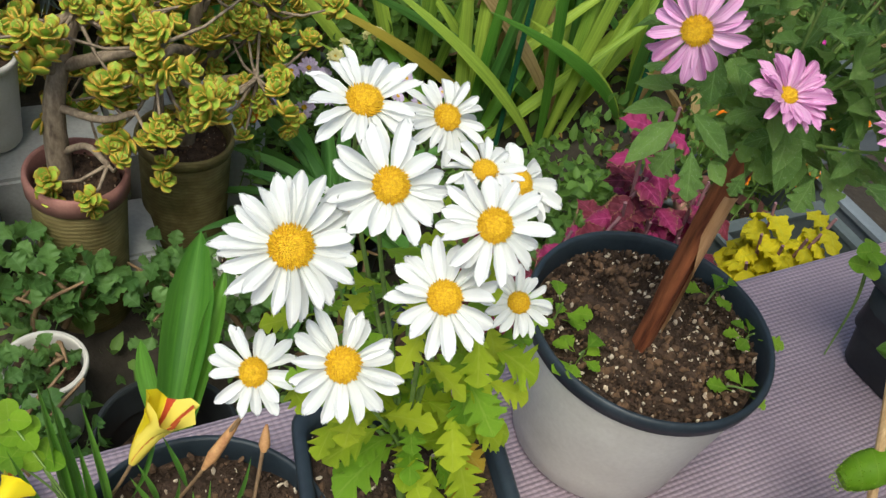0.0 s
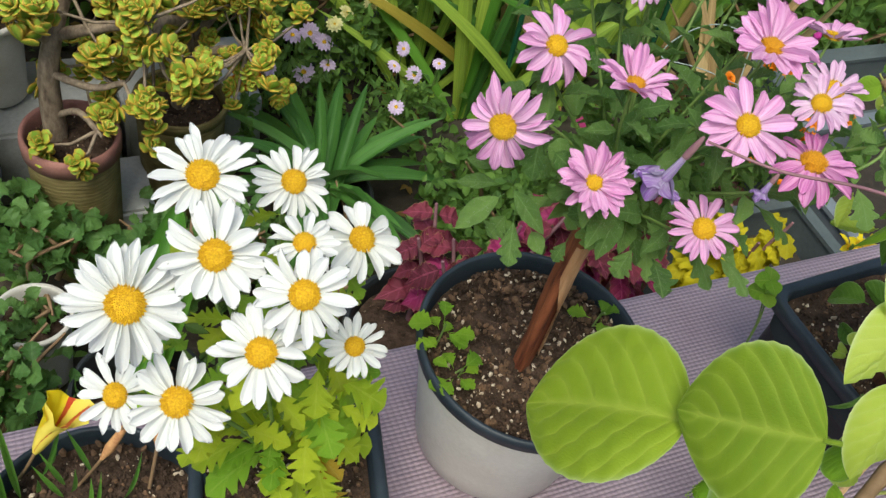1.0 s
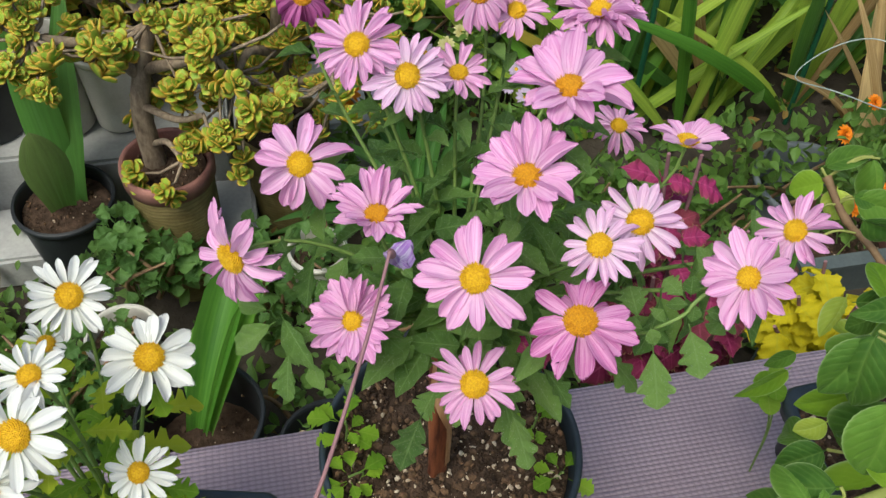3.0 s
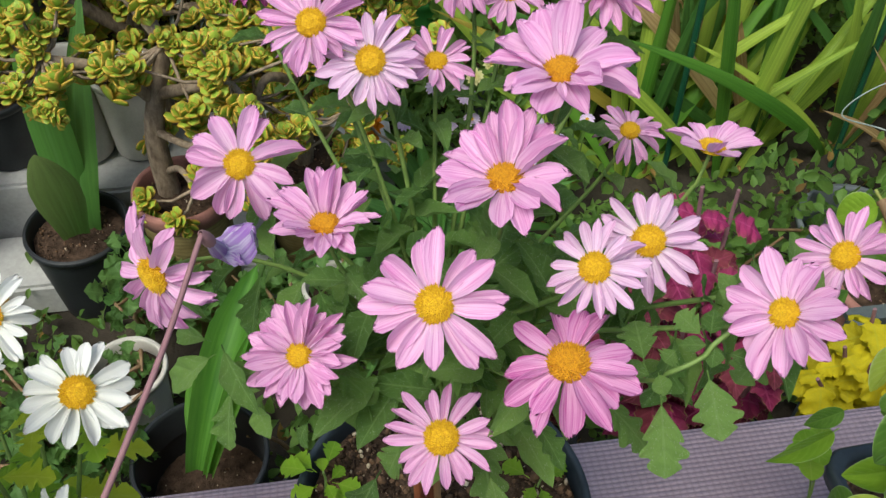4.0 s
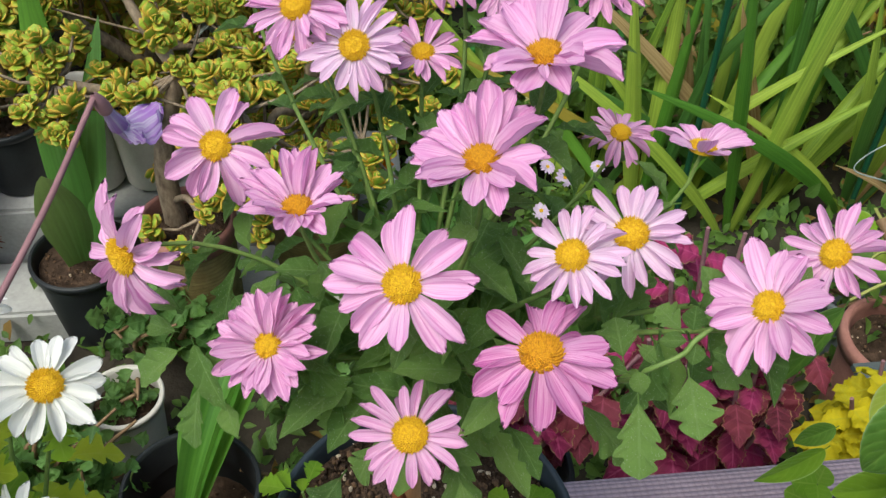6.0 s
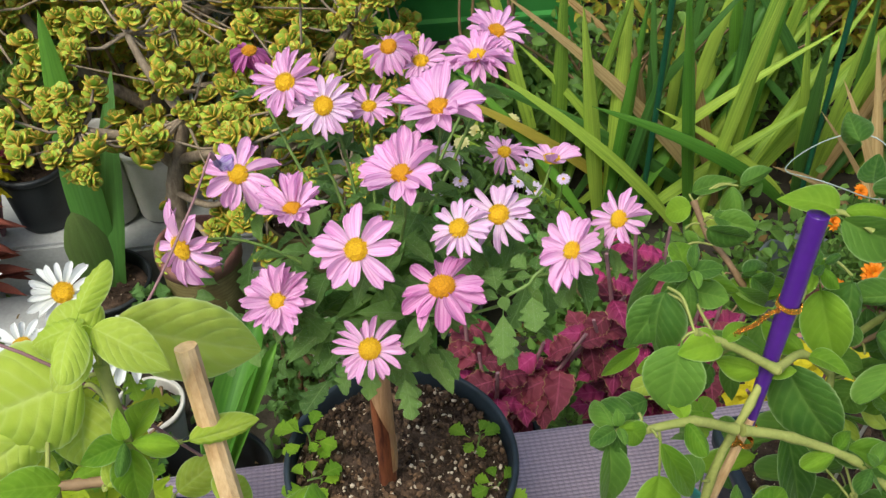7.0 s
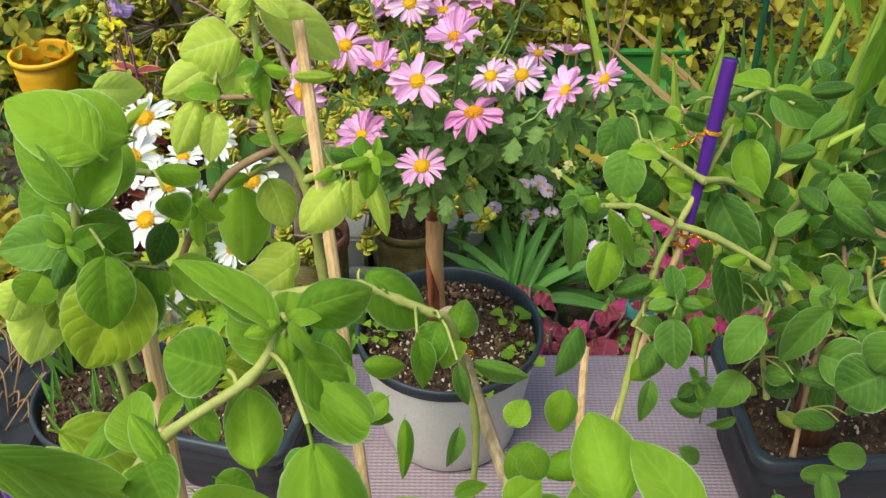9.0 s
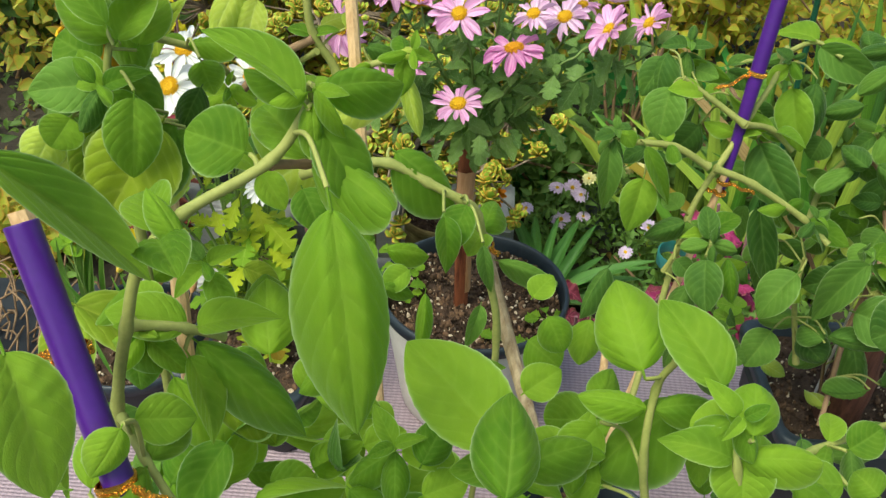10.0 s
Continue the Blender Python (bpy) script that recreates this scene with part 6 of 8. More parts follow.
leaf((0.452, -0.155, 0.419), (0.416, -0.163, 0.402), 0.031, (-0.24, -0.56, 0.79), 0.0)
leaf((0.453, -0.205, 0.457), (0.454, -0.195, 0.468), 0.014, (-0.25, -0.69, 0.68))
leaf((0.453, -0.196, 0.451), (0.440, -0.192, 0.451), 0.014, (-0.19, -0.53, 0.82))
leaf((0.453, -0.199, 0.448), (0.454, -0.212, 0.437), 0.017, (-0.20, -0.64, 0.74))
leaf((0.397, -0.129, 0.391), (0.411, -0.122, 0.400), 0.015, (-0.16, -0.63, 0.76))
leaf((0.424, -0.150, 0.402), (0.410, -0.162, 0.389), 0.017, (-0.19, -0.61, 0.77))
leaf((0.424, -0.141, 0.397), (0.430, -0.131, 0.409), 0.013, (-0.18, -0.69, 0.70))
leaf((0.291, -0.089, 0.360), (0.283, -0.066, 0.388), 0.026, (0.23, -0.73, 0.65))
leaf((0.282, -0.115, 0.352), (0.285, -0.134, 0.334), 0.022, (0.21, -0.64, 0.74))
leaf((0.335, -0.163, 0.364), (0.353, -0.154, 0.369), 0.018, (0.02, -0.51, 0.86))
leaf((0.363, -0.170, 0.394), (0.371, -0.157, 0.406), 0.014, (-0.04, -0.64, 0.77))
leaf((0.484, -0.170, 0.403), (0.500, -0.180, 0.403), 0.013, (-0.27, -0.48, 0.84))
leaf((0.461, -0.143, 0.390), (0.461, -0.156, 0.379), 0.009, (-0.19, -0.66, 0.73))
leaf((0.414, -0.163, 0.376), (0.426, -0.157, 0.383), 0.012, (-0.19, -0.54, 0.82))
leaf((0.363, -0.171, 0.380), (0.380, -0.165, 0.385), 0.014, (-0.04, -0.51, 0.86))
leaf((0.511, -0.147, 0.394), (0.522, -0.144, 0.403), 0.013, (-0.44, -0.55, 0.71))
leaf((0.509, -0.179, 0.408), (0.502, -0.171, 0.411), 0.013, (-0.25, -0.54, 0.80))
leaf((0.327, -0.119, 0.392), (0.311, -0.128, 0.387), 0.013, (0.07, -0.59, 0.80))
leaf((0.338, -0.141, 0.369), (0.355, -0.134, 0.373), 0.013, (0.02, -0.54, 0.84))
leaf((0.287, -0.178, 0.463), (0.280, -0.175, 0.470), 0.010, (0.41, -0.65, 0.64))
leaf((0.308, -0.203, 0.505), (0.300, -0.196, 0.519), 0.008, (0.38, -0.73, 0.56))
leaf((0.429, -0.122, 0.375), (0.409, -0.125, 0.374), 0.020, (-0.08, -0.54, 0.84), 0.0)
leaf((0.427, -0.160, 0.381), (0.413, -0.159, 0.384), 0.017, (-0.09, -0.50, 0.86), 0.0)
leaf((0.468, -0.147, 0.362), (0.465, -0.132, 0.380), 0.011, (-0.19, -0.50, 0.84), 0.0)
leaf((0.466, -0.180, 0.401), (0.468, -0.167, 0.419), 0.022, (-0.22, -0.50, 0.84), 0.0)
leaf((0.504, -0.168, 0.400), (0.486, -0.166, 0.399), 0.015, (-0.27, -0.49, 0.83), 0.0)
leaf((0.350, -0.127, 0.327), (0.331, -0.125, 0.336), 0.022, (0.08, -0.49, 0.87), 0.0)
leaf((0.371, -0.135, 0.338), (0.360, -0.126, 0.352), 0.024, (0.03, -0.50, 0.87), 0.0)
leaf((0.346, -0.094, 0.329), (0.331, -0.096, 0.335), 0.021, (0.08, -0.53, 0.85), 0.0)
leaf((0.304, -0.089, 0.341), (0.314, -0.080, 0.354), 0.021, (0.13, -0.55, 0.82), 0.0)
leaf((0.287, -0.072, 0.349), (0.281, -0.054, 0.378), 0.026, (0.18, -0.58, 0.79), 0.0)
leaf((0.283, -0.156, 0.357), (0.295, -0.140, 0.372), 0.023, (0.19, -0.48, 0.85), 0.0)
leaf((0.265, -0.202, 0.408), (0.268, -0.188, 0.424), 0.014, (0.29, -0.46, 0.84), 0.0)
leaf((0.398, -0.107, 0.400), (0.410, -0.116, 0.397), 0.018, (-0.06, -0.59, 0.81), 0.0)
leaf((0.439, 0.005, 0.320), (0.435, -0.014, 0.304), 0.018, (-0.09, -0.59, 0.80), 0.0)
leaf((0.312, -0.106, 0.324), (0.332, -0.106, 0.326), 0.023, (0.11, -0.50, 0.86), 0.0)
leaf((0.272, -0.165, 0.367), (0.277, -0.155, 0.379), 0.018, (0.23, -0.47, 0.85), 0.0)
leaf((0.303, -0.151, 0.355), (0.322, -0.149, 0.357), 0.018, (0.14, -0.48, 0.87), 0.0)
leaf((0.276, -0.101, 0.375), (0.295, -0.103, 0.363), 0.015, (0.19, -0.53, 0.83), 0.0)
leaf((0.277, -0.127, 0.401), (0.308, -0.145, 0.370), 0.021, (0.19, -0.50, 0.84), 0.5)
leaf((0.273, -0.149, 0.410), (0.294, -0.163, 0.387), 0.013, (0.22, -0.49, 0.85), 0.0)
leaf((0.267, -0.156, 0.429), (0.268, -0.166, 0.414), 0.015, (0.27, -0.50, 0.82), 0.0)
leaf((0.270, -0.180, 0.413), (0.287, -0.174, 0.406), 0.017, (0.25, -0.46, 0.85), 0.0)
leaf((0.268, -0.200, 0.419), (0.266, -0.192, 0.422), 0.011, (0.29, -0.44, 0.85), 0.0)
leaf((0.195, -0.072, 0.371), (0.251, -0.068, 0.341), 0.030, (0.28, -0.53, 0.80), 0.5)
leaf((0.207, -0.075, 0.361), (0.189, -0.096, 0.347), 0.028, (0.32, -0.50, 0.80), 0.5)
leaf((0.253, -0.000, 0.341), (0.275, 0.001, 0.330), 0.014, (0.19, -0.59, 0.78), 0.5)
leaf((0.336, -0.099, 0.334), (0.347, -0.109, 0.321), 0.015, (0.07, -0.49, 0.87), 0.0)
sprig((0.450, -0.197, 0.457), (0, -0.7, 0.7), 0.016, 3)
sprig((0.336, -0.183, 0.537), (0.2, -0.4, 0.8), 0.012, 2)
sprig((0.354, -0.160, 0.390), (0, -0.5, 0.9), 0.022, 3)
sprig((0.288, -0.191, 0.464), (0, -0.5, 0.9), 0.014, 3)
sprig((0.417, -0.151, 0.387), (0, -0.5, 0.9), 0.020, 3)
filler(34, ((0.27, -0.19, 0.26), (0.36, -0.1, 0.39)), 0.018, 0.034, 203)
filler(16, ((0.36, -0.17, 0.24), (0.44, -0.11, 0.35)), 0.018, 0.03, 204)
filler(40, ((0.2, -0.17, 0.16), (0.36, -0.04, 0.3)), 0.02, 0.036, 206)
holder["shaded"] = 0.6
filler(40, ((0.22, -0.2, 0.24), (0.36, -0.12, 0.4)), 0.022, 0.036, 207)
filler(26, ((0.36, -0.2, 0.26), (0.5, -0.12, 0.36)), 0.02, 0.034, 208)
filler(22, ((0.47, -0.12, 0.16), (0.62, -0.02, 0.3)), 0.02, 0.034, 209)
holder["shaded"] = 0.0
# pots at the bench front
square_pot((0.335, -0.075), 0.001, 0.1, 0.062, MAT_BLACK, "square black pot at the bench front, under a staked plant", radians(4), seed=15, grit=60)
square_pot((0.2, -0.06), 0.001, 0.1, 0.062, MAT_BLACK, "square black pot at the bench front, under broad leaves", radians(-3), seed=16, grit=60)
round_pot("black_pot", (0.462, 0.03), 0.095, 0.001, 0.06, 0.048, MAT_BLACK, "round black pot of the plant with the purple tube", MAT_RIM, 0.008, 0.002)
soil_round((0.462, 0.03), 0.08, 0.056, 17, 60, "dark soil in a round black pot")
# stakes, tubes and ties
stake("wooden_stake", (0.363, -0.155, 0.000), (0.306, 0.048, 0.513), 0.0031, MAT_STAKE, "pale square-cut wooden stake tied to a plant")
stake("wooden_stake", (0.445, 0.055, 0.002), (0.522, 0.1118, 0.35), 0.0023, MAT_STAKE, "pale wooden stake inside a purple tube")
straw((0.5215, 0.111, 0.34), (0.5345, 0.134, 0.4515), 0.0044, 0.0024, "purple plastic tube slipped over a wooden stake")
twist_tie((0.5297, 0.1251, 0.4085), (0.11, 0.2, 0.97), 0.0046, tail=(-0.02, -0.004, -0.004))
twist_tie((0.5215, 0.111, 0.343), (0.11, 0.2, 0.97), 0.0034, tail=(0.015, -0.006, 0.002))
twist_tie((0.52, 0.108, 0.337), (0.11, 0.2, 0.97), 0.0032, tail=(-0.008, -0.003, 0.006))
stake("wooden_stake", (0.479, -0.460, 0.000), (0.272, -0.207, 0.516), 0.0029, MAT_STAKE, "pale wooden stake in a purple tube, at the bench front")
straw((0.299, -0.240, 0.449), (0.272, -0.208, 0.513), 0.0041, 0.0038, "purple plastic tube on a stake at the bench front")
twist_tie((0.283, -0.220, 0.483), (-0.340, 0.414, 0.844), 0.0043, tail=(-0.012, 0.0, 0.0))
twist_tie((0.295, -0.236, 0.456), (-0.340, 0.414, 0.844), 0.0043)
stake("weathered_stick", (0.525, -0.221, 0.000), (0.374, -0.023, 0.401), 0.0034, MAT_DRYSTICK, "weathered grey-brown stick holding a shoot")
twist_tie((0.379, -0.045, 0.397), (0, 0, 1), 0.004, tail=(0.004, -0.002, 0.0))
stake("wooden_stake", (0.471, 0.077, 0.000), (0.481, 0.177, 0.184), 0.0032, MAT_STAKE, "short wooden stake beside the felty plant")
stake("wooden_stake", (0.244, -0.112, 0.000), (0.237, -0.036, 0.415), 0.004, MAT_STAKE, "pale wooden stake among broad leaves")
g = Geo()
tk = bend([(0.675, 0.175, 0.085), (0.672, 0.165, 0.14), (0.668, 0.16, 0.19), (0.668, 0.15, 0.24)], 5)
g.tube(tk, [q * (1 + 0.12 * noise.noise(Vector((i * 0.8, 5, 0)))) for i, q in enumerate(taper(len(tk), 0.0185, 0.014))], 14)
part("trunk", g, MAT_DARKTRUNK, holder["behind"], "thick dark-brown trunk")
g = Geo()
g.grid([[Vector((0.5, 0.106, 0.285 + dz)) + Vector((q * math.cos(a), q * math.sin(a), 0.002 * math.sin(a))) for q, dz in ((0.009, 0.0), (0.0098, 0.0006), (0.0098, 0.0084), (0.009, 0.009), (0.0086, 0.0084), (0.0086, 0.0006), (0.009, 0.0))] for a in np.linspace(0, 5.7, 28)])
single("plant_clip", g, MAT_TEAL, "flat teal plastic band clipped round a stem", "plant clip")
# sage spray with lilac blooms
spray = thing("sage_spray", "thin purple flower stalk with a lilac bloom", "flower stalk", (0.3, 0.05, 0.46))
for pts in ([(0.302, 0.05, 0.46), (0.272, 0.048, 0.512), (0.24, 0.058, 0.524), (0.222, 0.07, 0.522), (0.213, 0.084, 0.519)], [(0.281, 0.05, 0.505), (0.293, 0.07, 0.507), (0.306, 0.094, 0.519), (0.313, 0.108, 0.528)]):
    g = Geo()
    q = bend(pts, 6)
    g.tube(q, taper(len(q), 0.00048, 0.00035), 6)
    part("stalk", g, STEM_PURPLE, spray)
LIP = meshes(PETAL_LILAC, [dict(outline=petal_line, n=10, k=7, arch=a, cup=c, ripple=0.3, asp=0.6, ends=0.6, fold=0.12, nick=q) for a, c, q in ((-0.25, 0.9, 0.0), (0.45, 0.5, 0.14))], "lip")
for base, tip, w in (((0.212, 0.085, 0.519), (0.2065, 0.087, 0.4975), 0.0036), ((0.222, 0.07, 0.521), (0.2195, 0.0695, 0.513), 0.0024), ((0.313, 0.108, 0.528), (0.3148, 0.112, 0.518), 0.0034)):
    b, t = Vector(base), Vector(tip)
    ax = (t - b).normalized()
    s = ax.orthogonal().normalized()
    o = ax.cross(s)
    ln = (t - b).length

    def ring(f, r):
        return [b + ax * ln * f + (s * math.cos(a) + o * math.sin(a)) * r for a in [6.283 * k / 10 for k in range(10)]]

    bloom = thing("bloom", "", "", b)
    bloom.parent, bloom.location = spray, b - Vector(spray.location)
    g = Geo()
    g.grid([ring(-0.04, w * 0.06), ring(0.0, w * 0.16), ring(0.12, w * 0.24), ring(0.24, w * 0.26), ring(0.28, w * 0.24)], True)
    part("calyx", g, STEM_PURPLE, bloom)
    g = Geo()
    g.grid([ring(0.14, w * 0.14), ring(0.3, w * 0.2), ring(0.45, w * 0.27), ring(0.58, w * 0.34), ring(0.62, w * 0.31)], True)
    part("tube", g, PETAL_LILAC, bloom)
    for k, way, nrm, size in ((0, ax + s * 0.35, -s, 0.4), (1, ax * 0.9 - s * 0.6, s * 0.8 + ax * 0.4, 0.58), (1, ax + o * 0.55 - s * 0.2, -o, 0.34), (1, ax - o * 0.55 - s * 0.2, o, 0.34)):
        q = ln * size
        put("lip", LIP[k], bloom, frame_of(b + ax * ln * 0.55, way, nrm, q * (0.95 if size > 0.5 else 0.6), q))


# ---------------------------------------------------------------- oxalis in the black pot
ox = thing("yellow_oxalis", "yellow oxalis with red-striped furled blooms and grassy leaves", "flowering plant", (0.07, 0.232, 0.062))


def trumpet(base, top, open_dir, r):
    """A furled funnel bloom: five overlapping petals with red edges."""
    b, t = Vector(base), Vector(top)
    ax = (t - b).normalized()
    s = ax.orthogonal().normalized()
    o = ax.cross(s)
    ln = (t - b).length
    for k in range(5):
        rows, uvs = [], []
        for i in range(9):
            f = i / 8
            rad = r * (0.12 + 0.45 * f ** 0.7 + (0.55 * max(0, f - 0.6) / 0.4) ** 2)
            c = b + ax * ln * f + Vector(open_dir) * 0.6 * r * f * f
            rows.append([c + ax * ln * 0.13 * f * f * math.sin(k * 2.1 + q * 2.3) + (s * math.cos(a) + o * math.sin(a)) * rad * (1 - 0.1 * abs(q) + 0.3 * max(0.0, f - 0.45) * math.sin(q * 4.2 + k * 1.7 + f * 3)) for q, a in [(q, k * 1.257 + f * 0.9 + q * 0.85) for q in (-1, -0.5, 0, 0.5, 1)]])
            uvs.append([(0.5 + 0.5 * q, f) for q in (-1, -0.5, 0, 0.5, 1)])
        g = Geo()
        g.grid(rows, False, uvs)
        part("petal", g, PETAL_YELLOW if k in (0, 1) else PETAL_STRIPED, ox)


trumpet((0.044, 0.278, 0.104), (0.06, 0.286, 0.134), (0.6, -0.1, 0.2), 0.0165)
trumpet((-0.022, 0.260, 0.127), (-0.013, 0.267, 0.131), (0.5, 0.0, 0.3), 0.0114)
for pts, r in (([(0.027, 0.279, 0.068), (0.036, 0.278, 0.086), (0.044, 0.278, 0.104)], 0.0011), ([(0.064, 0.269, 0.066), (0.080, 0.270, 0.092), (0.099, 0.270, 0.132)], 0.0011), ([(0.105, 0.255, 0.066), (0.112, 0.267, 0.086), (0.117, 0.276, 0.104)], 0.0012)):
    g = Geo()
    g.tube(bend(pts, 5), r, 6)
    part("stalk", g, STEM_BROWN, ox)
for b, t, w in (((0.080, 0.270, 0.092), (0.101, 0.271, 0.133), 0.007), ((0.114, 0.269, 0.093), (0.118, 0.278, 0.106), 0.007)):
    b, t = Vector(b), Vector(t)
    g = Geo()
    g.tube([b.lerp(t, f) for f in (0, 0.25, 0.5, 0.75, 1)], [w * k for k in (0.2, 0.5, 0.42, 0.3, 0.12)], 8)
    part("bud", g, BUD_PEACH, ox, "withered furled peach-coloured bud")
ox_r = random.Random(3)
OX_LEAF = meshes(GREEN_BRIGHT, [dict(outline=lance, n=6, k=3, arch=0.2, cup=0.4, asp=0.08)], "leaf")
for i in range(34):
    a = ox_r.uniform(0, 6.3)
    q = 0.06 * math.sqrt(ox_r.random())
    at = Vector((0.07 + q * math.cos(a), 0.232 + q * math.sin(a), 0.063))
    if at.x > 0.09:
        continue
    way = Vector((ox_r.uniform(-0.5, 0.4), ox_r.uniform(-0.4, 0.4), 1))
    ln = ox_r.uniform(0.025, 0.06)
    put("leaf", OX_LEAF[0], ox, frame_of(at, way, (0.2, -0.6, 0.3), 0.0035, ln))

OX_TALL = meshes(GREEN_BRIGHT, [dict(outline=lance, n=10, k=5, arch=a, cup=0.6, asp=0.18, ends=0.4) for a in (0.08, 0.25)], "leaf")
for bx, by, tx, ty, tz, w in ((0.012, 0.262, 0.007, 0.304, 0.156, 0.0058), (0.018, 0.262, 0.013, 0.296, 0.148, 0.0055), (0.01, 0.255, -0.012, 0.28, 0.136, 0.005), (0.03, 0.27, 0.027, 0.285, 0.14, 0.0045), (0.022, 0.26, 0.02, 0.282, 0.128, 0.005)):
    b, t = Vector((bx, by, 0.064)), Vector((tx, ty, tz))
    put("leaf", ox_r.choice(OX_TALL), ox, frame_of(b, t - b, (0.1, -1, 0.3), w, (t - b).length))
OX_CLOVER = meshes(GREEN_MUM_MID, [dict(outline=felt_round, n=10, k=5, arch=0.1, cup=0.2, ends=0.6)], "leaf")
for x, y, z in ((-0.009, 0.305, 0.132), (-0.004, 0.297, 0.126), (-0.012, 0.29, 0.12), (0.004, 0.286, 0.118)):
    g = Geo()
    g.tube(bend([(0.02, 0.262, 0.063), (0.006, 0.275, z - 0.02), (x, y, z)], 4), 0.0006, 5)
    part("stalk", g, STEM_GREEN, ox)
    for k in range(3):
        a = 2.1 * k + x * 300
        put("leaf", OX_CLOVER[0], ox, frame_of((x, y, z), (math.cos(a), math.sin(a), 0.25), (0, -0.5, 1), 0.011, 0.012))

dry = thing("dry_stems", "tangle of dry brown stems in a shallow tray", "dead plant", (-0.06, 0.27, 0.0))
g = Geo()
g.box((-0.16, 0.16, 0.001), (-0.01, 0.345, 0.03))
part("tray", g, MAT_BLACK, dry, smooth=False)
dry_r = random.Random(77)
for i in range(70):
    a = Vector((dry_r.uniform(-0.15, -0.02), dry_r.uniform(0.17, 0.335), 0.03))
    b = a + Vector((dry_r.uniform(-0.05, 0.05), dry_r.uniform(-0.05, 0.05), dry_r.uniform(0.005, 0.05)))
    g = Geo()
    g.tube(bend([a, a.lerp(b, 0.5) + Vector((0.008, 0.004, 0.012)), b], 3), 0.0011, 5)
    part("stem", g, STEM_BROWN, dry)

# seedlings on the white pot's soil
sprout_r = random.Random(12)
SPROUT = meshes(GREEN_MUM_MID, [dict(outline=mum_line, n=16, k=5, arch=a, cup=0.2, ripple=0.12, stalk=0.2, sweep=0.5) for a in (0.1, 0.3)], "leaf")
for x, y, h, k in ((0.308, 0.284, 0.03, 10), (0.314, 0.256, 0.018, 8), (0.43, 0.27, 0.03, 6), (0.438, 0.235, 0.012, 5), (0.395, 0.205, 0.012, 4)):
    sp = thing("seedling", "small green self-sown seedling with lobed leaves in the pot", "seedling", (x, y, 0.114), "seedlings in the white pot")
    top = Vector((x + sprout_r.uniform(-0.01, 0.014), y + sprout_r.uniform(-0.012, 0.004), 0.114 + h))
    g = Geo()
    g.tube(bend([(x, y, 0.112), (x + 0.002, y, 0.114 + h * 0.6), top], 4), 0.0008, 5)
    part("stem", g, STEM_GREEN, sp)
    for i in range(k):
        a = i * 2.4 + sprout_r.random()
        f = 0.4 + 0.6 * i / k
        p = Vector((x, y, 0.114)).lerp(top, f)
        ln = sprout_r.uniform(0.011, 0.019)
        put("leaf", sprout_r.choice(SPROUT), sp, frame_of(p + Vector((math.cos(a), math.sin(a), 0.1)) * 0.3 * ln, (math.cos(a), math.sin(a), 0.15), (0, -0.2, 1), ln * 0.75, ln))


# ---------------------------------------------------------------- background: blocks, pots
def block(x0, x1, y0, y1, z1, label="weathered pale concrete block on the ground"):
    bm = bmesh.new()
    bmesh.ops.create_cube(bm, size=1.0, matrix=Matrix.Translation(((x0 + x1) / 2, (y0 + y1) / 2, (z1 - 0.6) / 2)) @ Matrix.Diagonal((x1 - x0, y1 - y0, z1 + 0.6, 1)))
    bmesh.ops.bevel(bm, geom=bm.edges[:], offset=0.006, segments=2, affect="EDGES")
    d = bpy.data.meshes.new("concrete_block")
    bm.to_mesh(d)
    bm.free()
    d.materials.append(MAT_CONCRETE)
    return tagged(new("concrete_block", d), label, "concrete block", "concrete blocks")


for x0, x1, y0, y1, z1 in ((-0.42, -0.06, 1.16, 1.33, -0.43), (-0.052, 0.2, 1.14, 1.32, -0.44), (0.21, 0.44, 1.16, 1.34, -0.435), (-0.3, -0.02, 1.03, 1.15, -0.53), (0.16, 0.23, 1.0, 1.13, -0.5)):
    block(x0, x1, y0, y1, z1)

round_pot("ribbed_pot", (0.118, 1.005), -0.316, -0.598, 0.064, 0.058, MAT_RIBBED, "olive-brown ribbed clay pot with a terracotta rim", MAT_TERRA, 0.02, 0.004, "ribbed clay pots")
soil_round((0.118, 1.005), -0.335, 0.055, 41, 30, "dark soil in the ribbed clay pot")
round_pot("ribbed_pot", (0.292, 1.115), -0.37, -0.598, 0.071, 0.064, MAT_RIBBED, "tall olive-brown ribbed clay pot", MAT_RIBBED, 0.012, 0.003, "ribbed clay pots")
soil_round((0.292, 1.115), -0.385, 0.062, 42, 30, "dark soil in the tall ribbed pot")


def fleshy():
    """A plump spoon-shaped leaf along +Y."""
    g = Geo()
    rows, uvs = [], []
    for i in range(7):
        v = i / 6
        w = 0.5 * (0.22 + 0.78 * math.sin(math.pi * min(1.0, 0.1 + 0.8 * v) ** 1.7) ** 0.8) * (1.0 if v < 0.8 else max(0.02, 1 - ((v - 0.8) / 0.2) ** 2) ** 0.5)
        t = 0.12 * (0.5 + 0.5 * math.sin(math.pi * min(1.0, v * 1.02)))
        rows.append([(w * math.cos(q), v, t * math.sin(q) + 0.1 * v * v) for q in [2 * math.pi * k / 10 for k in range(10)]])
        uvs.append([(0.5 + 0.5 * math.cos(2 * math.pi * k / 10), v) for k in range(10)])
    g.grid(rows, True, uvs)
    return g


JADE_LEAF = fleshy()


